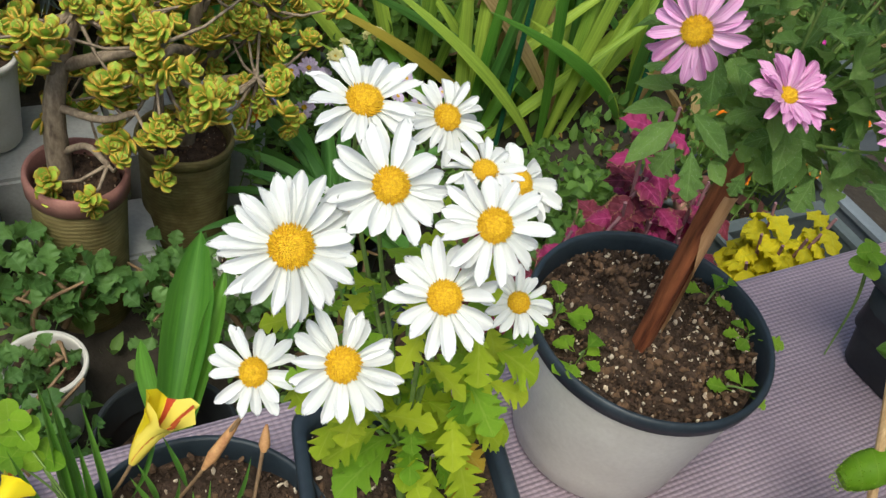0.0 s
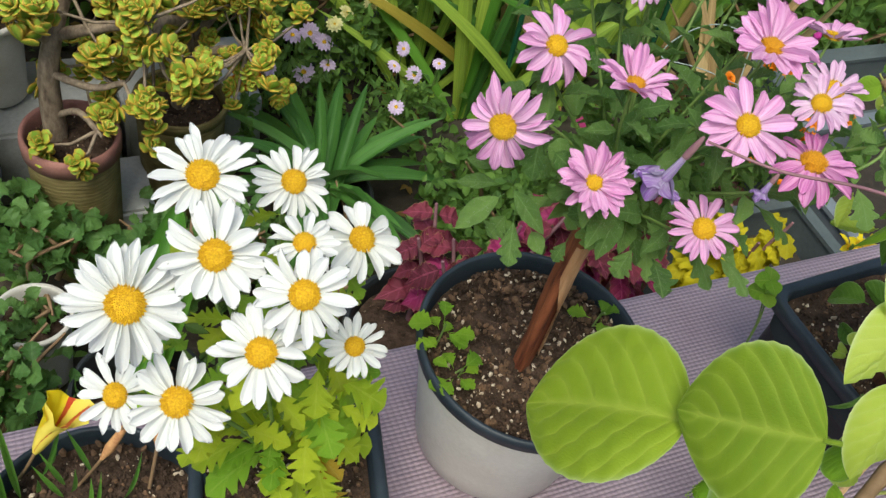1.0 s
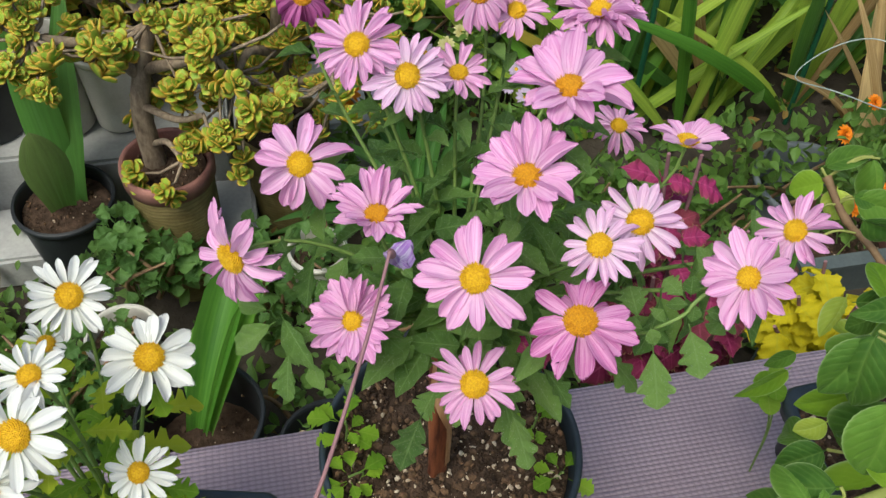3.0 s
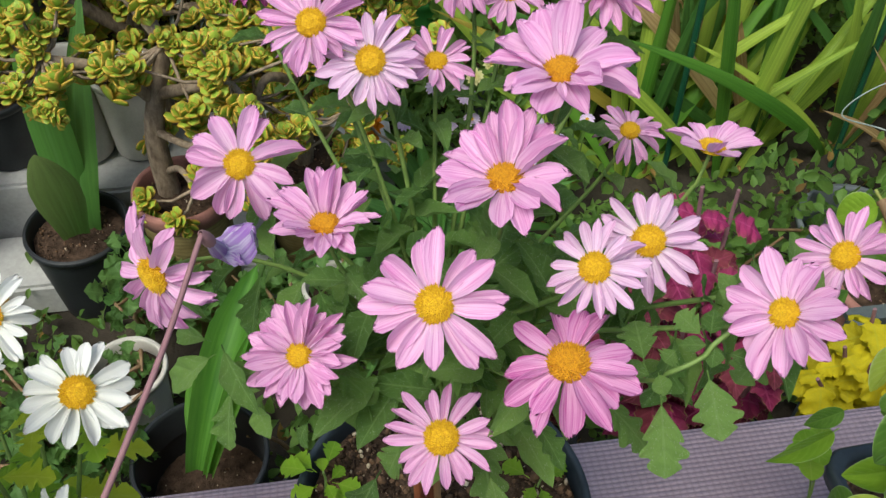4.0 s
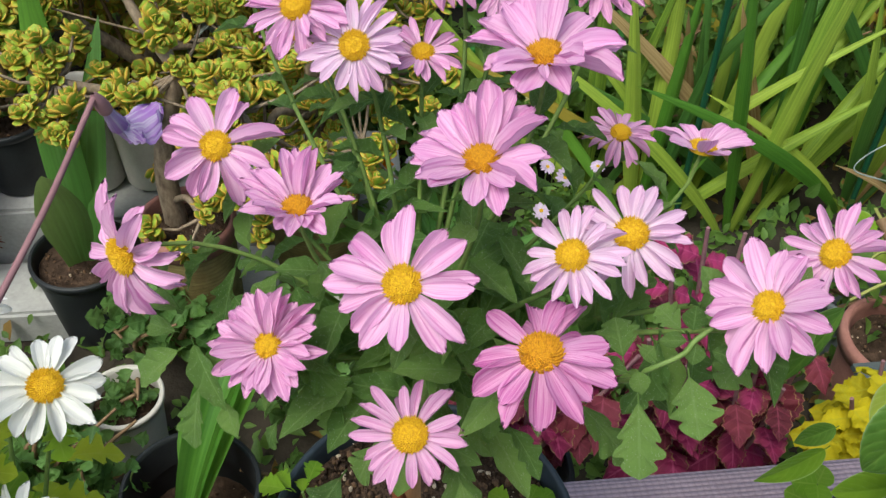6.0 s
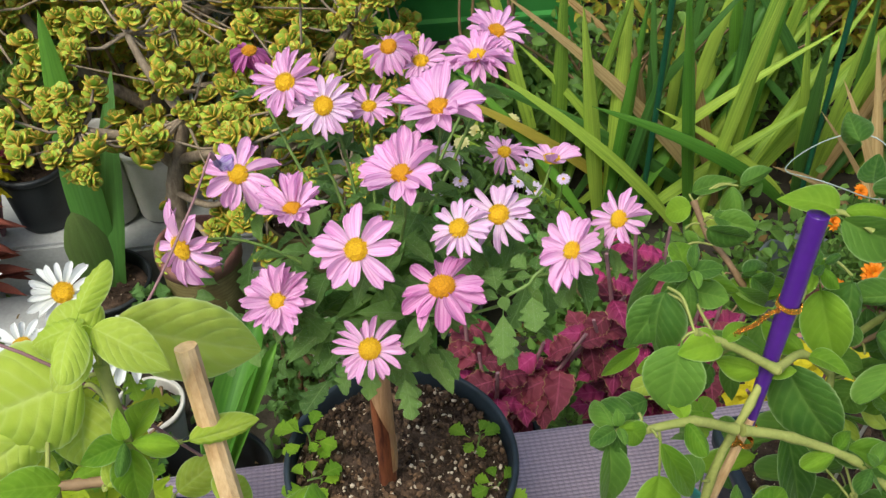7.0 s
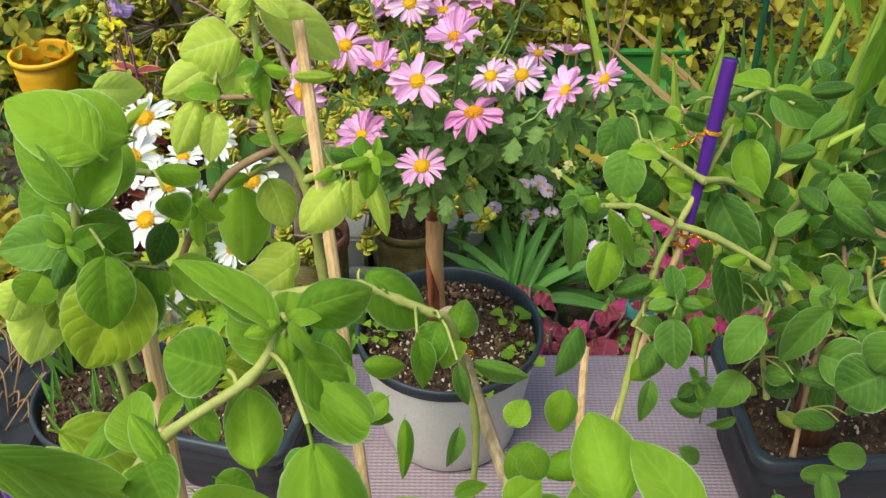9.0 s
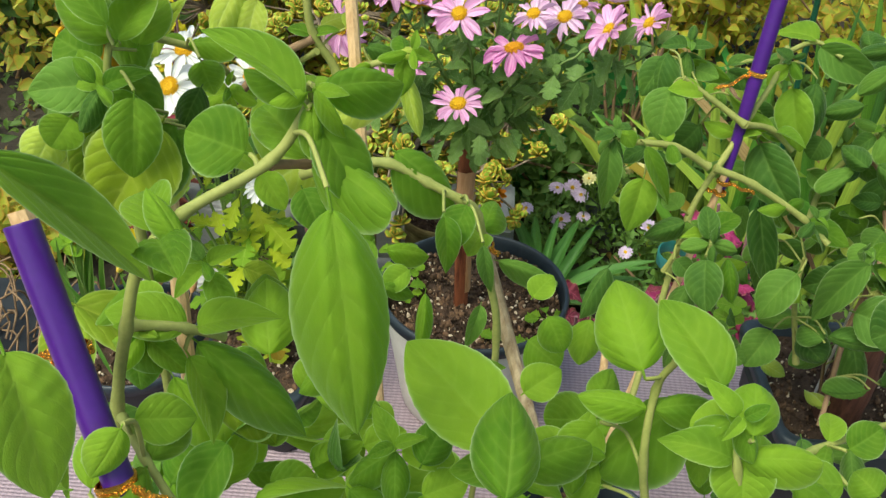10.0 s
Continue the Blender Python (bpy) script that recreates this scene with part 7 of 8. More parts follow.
def jade_rosette(seed):
    r = random.Random(seed)
    ms = []
    for count, el, size, z in ((4, 0.3, 1.0, 0.0), (4, 0.7, 0.92, 0.12), (3, 1.05, 0.7, 0.3), (2, 1.3, 0.45, 0.45)):
        turn = r.uniform(0, 6.3)
        for i in range(count):
            a = turn + 6.283 * i / count + r.uniform(-0.2, 0.2)
            e = el + r.uniform(-0.15, 0.15)
            k = size * r.uniform(0.88, 1.1)
            ms.append(frame_of((0, 0, z), (math.cos(a) * math.cos(e), math.sin(a) * math.cos(e), math.sin(e)), (-math.cos(a) * math.sin(e), -math.sin(a) * math.sin(e), math.cos(e)), k * 0.8, k))
    d = many(JADE_LEAF, ms).mesh("leaf_rosette")
    d.materials.append(GREEN_JADE)
    return d


JADES = [jade_rosette(s) for s in (1, 2, 3)]


def jade(label, foot, limbs, tips, spread, seed, scale=0.022):
    """A jade plant: bare branching trunk, fleshy rosettes at the twig ends."""
    r = random.Random(seed)
    plant = thing("jade_plant", label, "succulent", foot, "jade plants")
    g = Geo()
    for pts, r0, r1 in limbs:
        q = bend(pts, 5)
        g.tube(q, taper(len(q), r0, r1), 9)
    part("trunk", g, MAT_GREYBARK, plant)
    twigs = Geo()
    ends = [pts[-1] for pts, r0, _ in limbs for k in range(1 if r0 < 0.0065 else 3)]
    for i in range(tips):
        c = Vector(r.choice(ends))
        p = c + Vector((r.gauss(0, spread[0]), r.gauss(0, spread[1]), r.gauss(0, spread[2])))
        twigs.tube([c, c.lerp(p, 0.5) + Vector((0, 0, -0.012)), p], [0.0028, 0.0022, 0.0017], 6)
        s = scale * r.uniform(0.75, 1.25)
        up = (any_way(r) * 0.6 + Vector((0, -0.25, 0.9)))
        rot = up.to_track_quat("Z", "Y").to_matrix().to_4x4()
        put("leaf_rosette", r.choice(JADES), plant, Matrix.Translation(p) @ rot @ Matrix.Scale(s, 4))
        if r.random() < 0.75:
            rot = (up + any_way(r) * 0.9).to_track_quat("Z", "Y").to_matrix().to_4x4()
            put("leaf_rosette", r.choice(JADES), plant, Matrix.Translation(p - up.normalized() * s * 0.6 + any_way(r) * s * 0.9) @ rot @ Matrix.Scale(s * 1.05, 4))
    tagged(part("twig_tangle", twigs, MAT_GREYBARK, plant), kind="stuff")
    return plant


jade("jade plant with a thick grey trunk in a clay pot", (0.1, 1.02, -0.34), [
    ([(0.1, 1.02, -0.35), (0.1, 1.02, -0.24), (0.115, 1.03, -0.17), (0.14, 1.04, -0.1)], 0.017, 0.01),
    ([(0.112, 1.03, -0.18), (0.07, 1.02, -0.12), (0.0, 1.0, -0.08)], 0.01, 0.006),
    ([(0.115, 1.03, -0.17), (0.17, 1.0, -0.14), (0.22, 0.98, -0.12)], 0.009, 0.006),
    ([(0.1, 1.02, -0.3), (0.13, 0.98, -0.26), (0.15, 0.95, -0.27)], 0.005, 0.004),
    ([(0.1, 1.02, -0.22), (0.15, 0.98, -0.22), (0.19, 0.96, -0.2)], 0.006, 0.004),
    ([(0.14, 1.04, -0.1), (0.1, 1.06, -0.03), (0.08, 1.08, 0.02)], 0.009, 0.005)], 76, (0.045, 0.045, 0.03), 51, 0.02)
jade("jade plant with yellow-green rosettes in a ribbed pot", (0.29, 1.11, -0.39), [
    ([(0.29, 1.115, -0.4), (0.3, 1.11, -0.3), (0.3, 1.1, -0.2), (0.31, 1.1, -0.1)], 0.016, 0.008),
    ([(0.3, 1.11, -0.3), (0.34, 1.06, -0.24), (0.37, 1.03, -0.22)], 0.009, 0.005),
    ([(0.3, 1.11, -0.28), (0.36, 1.12, -0.2), (0.41, 1.12, -0.17)], 0.009, 0.005),
    ([(0.3, 1.1, -0.22), (0.26, 1.06, -0.18), (0.24, 1.04, -0.2)], 0.008, 0.005),
    ([(0.31, 1.1, -0.15), (0.36, 1.14, -0.08), (0.4, 1.18, -0.05)], 0.008, 0.005)], 112, (0.046, 0.04, 0.042), 52, 0.02)
jade("large sprawling jade plant with orange-tinged leaves, behind the blocks", (0.05, 1.42, -0.5), [
    ([(0.05, 1.42, -0.6), (0.03, 1.42, -0.3), (0.08, 1.42, -0.1)], 0.02, 0.012),
    ([(0.03, 1.42, -0.35), (-0.12, 1.4, -0.2), (-0.22, 1.4, -0.1)], 0.013, 0.007),
    ([(0.06, 1.42, -0.2), (0.2, 1.45, -0.12), (0.3, 1.5, -0.08)], 0.012, 0.006),
    ([(0.06, 1.42, -0.3), (0.18, 1.36, -0.26), (0.24, 1.32, -0.26)], 0.01, 0.006),
    ([(0.2, 1.45, -0.12), (0.36, 1.55, -0.16), (0.48, 1.62, -0.18)], 0.009, 0.005),
    ([(0.08, 1.42, -0.1), (0.04, 1.5, 0.0), (-0.05, 1.55, 0.05)], 0.011, 0.006),
    ([(-0.12, 1.4, -0.2), (-0.2, 1.42, -0.02), (-0.24, 1.44, 0.1)], 0.01, 0.006),
    ([(0.08, 1.42, -0.1), (0.16, 1.44, 0.02), (0.2, 1.46, 0.1)], 0.01, 0.006),
    ([(0.3, 1.5, -0.08), (0.4, 1.52, 0.0), (0.46, 1.55, 0.06)], 0.008, 0.005)], 440, (0.095, 0.075, 0.072), 53, 0.027)

# pale pots behind the first row
for x, y, top, rt, rb in ((0.03, 1.24, -0.28, 0.052, 0.044), (-0.06, 1.24, -0.26, 0.05, 0.044)):
    round_pot("cream_pot", (x, y), top, -0.435, rt, rb, MAT_WHITE_POT, "pale weathered plastic pot on a concrete block", None, 0.008, 0.003, "cream pots")
    soil_round((x, y), top - 0.02, rt - 0.006, 60, 12, "dry soil in a pale pot")
round_pot("black_bucket", (-0.175, 1.24), -0.3, -0.428, 0.062, 0.05, MAT_BLACK, "black plastic pot on a concrete block", None, 0.008, 0.003)
soil_round((-0.175, 1.24), -0.318, 0.056, 61, 12, "dry soil in a black pot")
round_pot("white_pot", (0.03, 0.8), -0.45, -0.598, 0.05, 0.038, MAT_WHITE_POT, "slim white plastic pot with trailing scalloped leaves", None, 0.007, 0.003)
soil_round((0.03, 0.8), -0.47, 0.044, 69, 12, "dark soil in the slim white pot")
round_pot("white_pot", (0.319, 0.886), -0.42, -0.598, 0.042, 0.034, MAT_WHITE_POT, "small white plastic pot with weeds among the green", None, 0.007, 0.003)
soil_round((0.319, 0.886), -0.44, 0.037, 68, 12, "dry soil in a small white pot")
round_pot("grey_bucket", (0.672, 1.43), -0.44, -0.598, 0.072, 0.06, MAT_SLATE, "dark slate-grey plastic bucket holding a bare shrub", None, 0.01, 0.004)
soil_round((0.672, 1.43), -0.46, 0.066, 62, 20, "dry soil in the grey bucket")
round_pot("black_pot", (0.465, 0.525), -0.25, -0.598, 0.095, 0.075, MAT_BLACK, "large round black pot behind the bench, holding coleus", None, 0.01, 0.004)
soil_round((0.465, 0.525), -0.275, 0.088, 63, 30, "dark soil in the large black pot")
round_pot("black_pot", (-0.06, 1.06), -0.43, -0.598, 0.075, 0.06, MAT_BLACK, "low black pot with a tall strap-leaved plant", None, 0.008, 0.003)
soil_round((-0.06, 1.06), -0.45, 0.068, 64, 30, "dry rooty soil in a low black pot")
round_pot("black_pot", (0.498, 0.962), -0.47, -0.598, 0.075, 0.06, MAT_BLACK, "black pot of a dark-green strap-leaved plant", None, 0.008, 0.003)
round_pot("terracotta_pot", (1.09, 0.745), -0.37, -0.598, 0.075, 0.055, MAT_TERRA, "terracotta pot of orange marigolds", None, 0.016, 0.006)
soil_round((1.09, 0.745), -0.39, 0.064, 65, 30, "dry soil in the terracotta pot")
round_pot("black_pot", (0.14, 0.62), -0.4, -0.598, 0.08, 0.065, MAT_BLACK, "black pot of a broad-leaved green plant", None, 0.008, 0.003)
soil_round((0.14, 0.62), -0.49, 0.073, 66, 20, "dark soil in a black pot")
round_pot("black_pot", (0.3, 0.56), -0.42, -0.598, 0.065, 0.05, MAT_BLACK, "small black pot with a leggy seedling", None, 0.008, 0.003)
soil_round((0.3, 0.56), -0.5, 0.058, 67, 20, "dark soil in a small black pot")
round_pot("yellow_bucket", (-0.63, 1.72), -0.31, -0.598, 0.075, 0.06, MAT_YELLOWTUB, "yellow plastic bucket on the ground", None, 0.01, 0.004)


def trough(name, x0, x1, y0, y1, z0, z1, mat, label, w=0.012):
    t = thing(name, label, "planter", ((x0 + x1) / 2, (y0 + y1) / 2, z0))
    for a, b in (((x0, y0, z0), (x1, y0 + w, z1)), ((x0, y1 - w, z0), (x1, y1, z1)), ((x0, y0 + w, z0), (x0 + w, y1 - w, z1)), ((x1 - w, y0 + w, z0), (x1, y1 - w, z1))):
        g = Geo()
        g.box(a, b)
        part("side", g, mat, t, smooth=False)
    for a, b in (((x0 - 0.006, y0 - 0.006, z1), (x1 + 0.006, y0 + w + 0.003, z1 + 0.008)), ((x0 - 0.006, y1 - w - 0.003, z1), (x1 + 0.006, y1 + 0.006, z1 + 0.008)), ((x0 - 0.006, y0 + w + 0.003, z1), (x0 + w + 0.003, y1 - w - 0.003, z1 + 0.008)), ((x1 - w - 0.003, y0 + w + 0.003, z1), (x1 + 0.006, y1 - w - 0.003, z1 + 0.008))):
        g = Geo()
        g.box(a, b)
        part("rim", g, mat, t, smooth=False)
    g = Geo()
    g.box((x0 + w, y0 + w, z0), (x1 - w, y1 - w, z0 + (z1 - z0) * 0.8))
    part("fill", g, MAT_GROUND, t, smooth=False)
    return t


trough("green_tub", 0.3, 0.9, 1.52, 1.76, -0.598, -0.4, MAT_GREENTUB, "long green plastic planter behind the slate bucket")
trough("green_tub", 0.42, 1.0, 1.9, 2.1, -0.598, -0.4, MAT_GREENTUB, "long green plastic planter under the far shrubs")
trough("slate_trough", 0.96, 1.185, 0.44, 0.655, -0.598, -0.31, MAT_SLATE, "dark slate plastic trough of bare soil behind the bench")
trough("grey_trough", 1.215, 1.78, 0.44, 0.8, -0.598, -0.3, MAT_GREY, "wide grey plastic trough on the ground", 0.016)
trough("slate_trough", 1.37, 1.9, 0.815, 1.02, -0.598, -0.34, MAT_SLATE, "long slate plastic trough beside the dry sword leaves", 0.03)


# ---------------------------------------------------------------- background: plants
SWORD = {k: meshes(m, [dict(outline=sword, n=14, k=3, arch=a, cup=-0.6, twist=t, asp=0.05) for a, t in ((0.04, 0.1), (0.12, -0.2), (0.34, 0.3))], "leaf") for k, m in (("green", GREEN_SWORD), ("dry", DRY_SWORD), ("yellow", YELLOW_SWORD), ("bright", GREEN_BRIGHT), ("dark", GREEN_DARKSTRAP))}
STRAP = {k: meshes(m, [dict(outline=strap_line, n=14, k=5, arch=a, cup=0.45, asp=0.16, ripple=0.12, twist=t) for a, t in ((0.4, 0.2), (0.75, -0.3), (1.05, 0.35))], "leaf") for k, m in (("dark", GREEN_DARKSTRAP), ("bright", GREEN_BRIGHT))}


def clump(name, label, category, at, count, lo, hi, width, spread, lean, seed, kinds, table, group=""):
    """A clump of long leaves that rise from one foot."""
    r = random.Random(seed)
    c = thing(name, label, category, at, group)
    for i in range(count):
        a = r.uniform(0, 6.283)
        p = Vector(at) + Vector((r.uniform(-1, 1) * spread[0], r.uniform(-1, 1) * spread[1], 0))
        l = lean * r.uniform(0.2, 1.0)
        axis = Vector((math.cos(a) * l, math.sin(a) * l, 1))
        ln = r.uniform(lo, hi)
        k = r.choice(kinds)
        put("leaf", r.choice(table[k]), c, frame_of(p, axis, (-math.cos(a), -math.sin(a), 0.4), width * r.uniform(0.75, 1.2), ln))
    return c


def fan_clump(label, at, fans, lo, hi, width, seed, kinds):
    """Sword leaves in flat fans, the inner ones upright and the outer ones leaning out and drooping."""
    r = random.Random(seed)
    c = thing("sword_leaved_clump", label, "foliage plant", at, "sword-leaved clumps")
    for dx, dy, turn, count, open_by in fans:
        foot = Vector(at) + Vector((dx, dy, 0))
        u = Vector((math.cos(turn), math.sin(turn), 0))
        out = Vector((math.sin(turn), -math.cos(turn), 0))
        for i in range(count):
            f = 2 * i / (count - 1) - 1
            lean = radians(open_by) * f + r.uniform(-0.1, 0.1)
            axis = u * math.sin(lean) + Vector((0, 0, math.cos(lean))) + out * r.uniform(-0.14, 0.2)
            ln = r.uniform(lo, hi) * (1 - 0.15 * abs(f))
            outer = abs(f) > 0.6
            face = out + any_way(r) * 0.35 if not outer else Vector((0, 0, 0.8)) - u * f * 0.7 + out * 0.6
            kind = r.choice(kinds + (["yellow"] if outer and r.random() < 0.5 else []))
            put("leaf", SWORD[kind][2 if outer else r.choice((0, 1))], c, frame_of(foot + u * f * 0.02, axis, face, width * r.uniform(0.75, 1.15), ln))
    return c


fan_clump("tall clump of sword-shaped leaves, some yellowing", (0.9, 1.22, -0.6), ((-0.02, 0.0, 0.0, 8, 30), (0.1, 0.06, 0.3, 7, 34), (-0.1, 0.08, -0.25, 6, 30), (0.16, -0.03, 0.15, 5, 26)), 0.46, 0.78, 0.028, 71, ["green"] * 7 + ["bright"] * 2 + ["dark"])
fan_clump("broad clump of sword leaves with dry brown blades", (1.25, 1.27, -0.6), ((-0.1, 0.0, 0.1, 8, 34), (0.06, -0.03, 0.25, 9, 36), (0.2, 0.06, 0.0, 7, 30), (-0.02, 0.12, -0.2, 7, 34), (-0.2, 0.08, 0.3, 6, 28)), 0.46, 0.76, 0.029, 72, ["green"] * 6 + ["bright"] * 2 + ["dark"] * 3 + ["dry"])
clump("sword_leaved_clump", "clump of drooping dry straw-coloured leaves", "foliage plant", (1.4, 1.07, -0.58), 13, 0.3, 0.5, 0.03, (0.08, 0.08), 0.6, 73, ["dry", "dry", "green"], SWORD, "sword-leaved clumps")
clump("sword_leaved_clump", "slender green sword leaves at the back", "foliage plant", (1.9, 1.75, -0.6), 46, 0.5, 0.85, 0.026, (0.3, 0.2), 0.5, 74, ["green"] * 8 + ["dry"], SWORD, "sword-leaved clumps")
clump("strap_leaved_rosette", "rosette of glossy dark-green strap leaves", "foliage plant", (0.492, 0.958, -0.47), 40, 0.13, 0.22, 0.027, (0.02, 0.02), 2.0, 75, ["dark"], STRAP)
broad = thing("broad_leaved_plant", "plant with broad bright-green upright leaves", "foliage plant", (0.145, 0.61, -0.42))
BROAD = meshes(GREEN_BRIGHT, [dict(outline=broad_line, n=16, k=7, arch=a, cup=c, asp=0.24, fold=0.08, twist=t) for a, c, t in ((0.45, 0.5, 0.15), (0.3, 0.4, -0.3), (0.6, 0.3, 0.2))], "leaf")
for b, t, w, k in (((0.138, 0.612, -0.42), (0.2, 0.715, -0.215), 0.054, 0), ((0.15, 0.606, -0.42), (0.228, 0.7, -0.25), 0.026, 1), ((0.14, 0.62, -0.42), (0.12, 0.7, -0.34), 0.024, 2)):
    b, t = Vector(b), Vector(t)
    put("leaf", BROAD[k], broad, frame_of(b, t - b, (-0.25, -0.75, 0.5), w, (t - b).length))
clump("strap_leaved_plant", "tall plant with a few broad strap leaves, in a low pot", "foliage plant", (-0.06, 1.07, -0.46), 4, 0.34, 0.5, 0.055, (0.015, 0.015), 0.22, 77, ["bright", "dark"], SWORD)

COLEUS = {"red": meshes(COLEUS_RED, [dict(outline=ovate, n=20, k=9, arch=a, cup=c, ripple=0.34, stalk=0.1, teeth=1, bite=0.14, quilt=0.2, pairs=5.0) for a, c in ((0.2, 0.1), (0.4, -0.2), (0.55, 0.25))], "leaf"), "pink": meshes(COLEUS_PINK, [dict(outline=ovate, n=20, k=9, arch=a, cup=c, ripple=0.34, stalk=0.1, teeth=1, bite=0.16, quilt=0.2, pairs=5.0) for a, c in ((0.25, 0.1), (0.45, -0.2))], "leaf"), "yellow": meshes(COLEUS_YELLOW, [dict(outline=round_leaf, n=16, k=7, arch=a, cup=c, ripple=0.5, teeth=1, bite=0.16, quilt=0.15, pairs=4.0) for a, c in ((0.3, 0.2), (0.6, -0.3))], "leaf"), "maroon": meshes(MAROON_LEAF, [dict(outline=ovate, n=8, k=5, arch=0.25, cup=0.1)], "leaf"), "edged": meshes(PINK_EDGED, [dict(outline=ovate, n=8, k=5, arch=0.2, cup=0.1)], "leaf")}


def coleus(label, foot, tops, count, kinds, seed, size=0.045, width=0.62, spread=0.045):
    """A bushy coleus: stems with opposite pairs of leaves."""
    r = random.Random(seed)
    c = thing("coleus", label, "foliage plant", foot, "coleus plants")
    for top in tops:
        pts = bend([foot, Vector(foot).lerp(Vector(top), 0.55) + Vector((0.01, 0, 0.0)), top], 5)
        g = Geo()
        g.tube(pts, taper(len(pts), 0.004, 0.002), 6)
        part("stem", g, STEM_PURPLE, c)
        for i in range(count):
            f = 0.3 + 0.7 * (i // 2 + 0.5) / (count / 2)
            p = pts[min(len(pts) - 1, int(f * (len(pts) - 1)))]
            a = (i // 2) * 1.57 + (i % 2) * math.pi + r.uniform(-0.4, 0.4)
            ln = size * r.uniform(0.7, 1.2) * (1.15 - 0.4 * f)
            put("leaf", r.choice(COLEUS[r.choice(kinds)]), c, frame_of(p, (math.cos(a), math.sin(a), r.uniform(-0.5, 0.5)), (0, -0.3, 1), ln * width, ln))
    return c


coleus("wine-red coleus with frilled green-edged leaves, behind the bench", (0.48, 0.525, -0.28), [(0.46, 0.525, -0.12), (0.5, 0.505, -0.1), (0.6, 0.52, -0.07), (0.49, 0.56, -0.13), (0.65, 0.55, -0.05), (0.56, 0.54, -0.1)], 10, ["red", "red", "pink"], 81, 0.056, 0.68)
coleus("dark wine coleus with matt leaves", (0.46, 0.56, -0.28), [(0.45, 0.57, -0.13), (0.48, 0.6, -0.11)], 10, ["red"], 82, 0.056, 0.68)
coleus("magenta-flushed coleus with frilled leaves", (0.68, 0.56, -0.4), [(0.62, 0.55, 0.02), (0.66, 0.58, 0.03), (0.61, 0.53, -0.06), (0.71, 0.6, 0.0), (0.65, 0.52, -0.09), (0.68, 0.55, -0.04)], 14, ["pink", "pink", "red"], 83, 0.058, 0.7)
coleus("dull wine-red coleus with large frilled leaves", (0.74, 0.55, -0.42), [(0.74, 0.55, -0.08), (0.78, 0.57, -0.1), (0.71, 0.52, -0.13), (0.76, 0.52, -0.14), (0.82, 0.58, -0.13)], 12, ["red", "red", "pink"], 88, 0.06, 0.68)
coleus("bright yellow coleus with ruffled leaves", (0.865, 0.5, -0.33), [(0.78, 0.47, -0.14), (0.83, 0.47, -0.125), (0.87, 0.47, -0.125), (0.91, 0.48, -0.135), (0.85, 0.52, -0.105), (0.94, 0.49, -0.125), (0.81, 0.49, -0.12)], 16, ["yellow"], 84, 0.044, 0.9)
coleus("red-brown plant with long pointed leaves among the pots", (-0.31, 1.13, -0.58), [(-0.26, 1.12, -0.2), (-0.32, 1.12, -0.17), (-0.27, 1.08, -0.2), (-0.38, 1.14, -0.18), (-0.3, 1.16, -0.14), (-0.25, 1.1, -0.24)], 18, ["maroon"], 85, 0.095, 0.24)
coleus("yellow-green plume of frilled leaves on a tall stem", (-0.25, 1.2, -0.43), [(-0.243, 1.212, 0.035), (-0.212, 1.194, -0.010), (-0.195, 1.194, -0.111), (-0.252, 1.212, -0.051)], 22, ["yellow"], 86, 0.034, 0.5)
coleus("pink leaves with yellow edges on a thin stem", (-0.25, 1.21, -0.43), [(-0.197, 1.167, -0.013), (-0.218, 1.167, -0.023)], 6, ["edged"], 87, 0.06, 0.42)

# marigolds and other small blooms
SMALL = {k: meshes(m, [dict(outline=petal_line, n=5, k=3, arch=0.15, cup=0.3)], "petal") for k, m in (("orange", PETAL_ORANGE), ("mauve", PETAL_MAUVE), ("cream", PETAL_CREAM), ("yellow", PETAL_YELLOW))}
TINY = blade(ovate, 4, 3, 0.2, 0.3)
TINY_LOBED = blade(mum_line, 12, 5, 0.2, 0.2, ripple=0.2, stalk=0.2, sweep=0.5, asp=0.8)


def small_head(plant, at, size, key, r, petals=10, rows=1, tilt=(0, -0.5, 0.8)):
    d = new("flower", DISCS["gold" if key == "orange" else "yellow"])
    d.parent = plant
    z = (Vector(tilt) + any_way(r) * 0.35).normalized()
    s = size * 0.28
    d.matrix_basis = Matrix.Translation(Vector(at) - place_of(plant)) @ z.to_track_quat("Z", "Y").to_matrix().to_4x4() @ Matrix.Scale(s, 4)
    for row in range(rows):
        for i in range(petals):
            a = 6.283 * (i + 0.5 * row) / petals + r.uniform(-0.1, 0.1)
            lf = 0.1 + 0.5 * row
            p = new("petal", SMALL[key][0])
            p.parent = d
            p.matrix_basis = Matrix.Scale(1 / s, 4) @ frame_of((0, 0, 0), (math.cos(a) * math.cos(lf), math.sin(a) * math.cos(lf), math.sin(lf)), (0, 0, 1), size * 0.42, size * (1 - 0.25 * row))


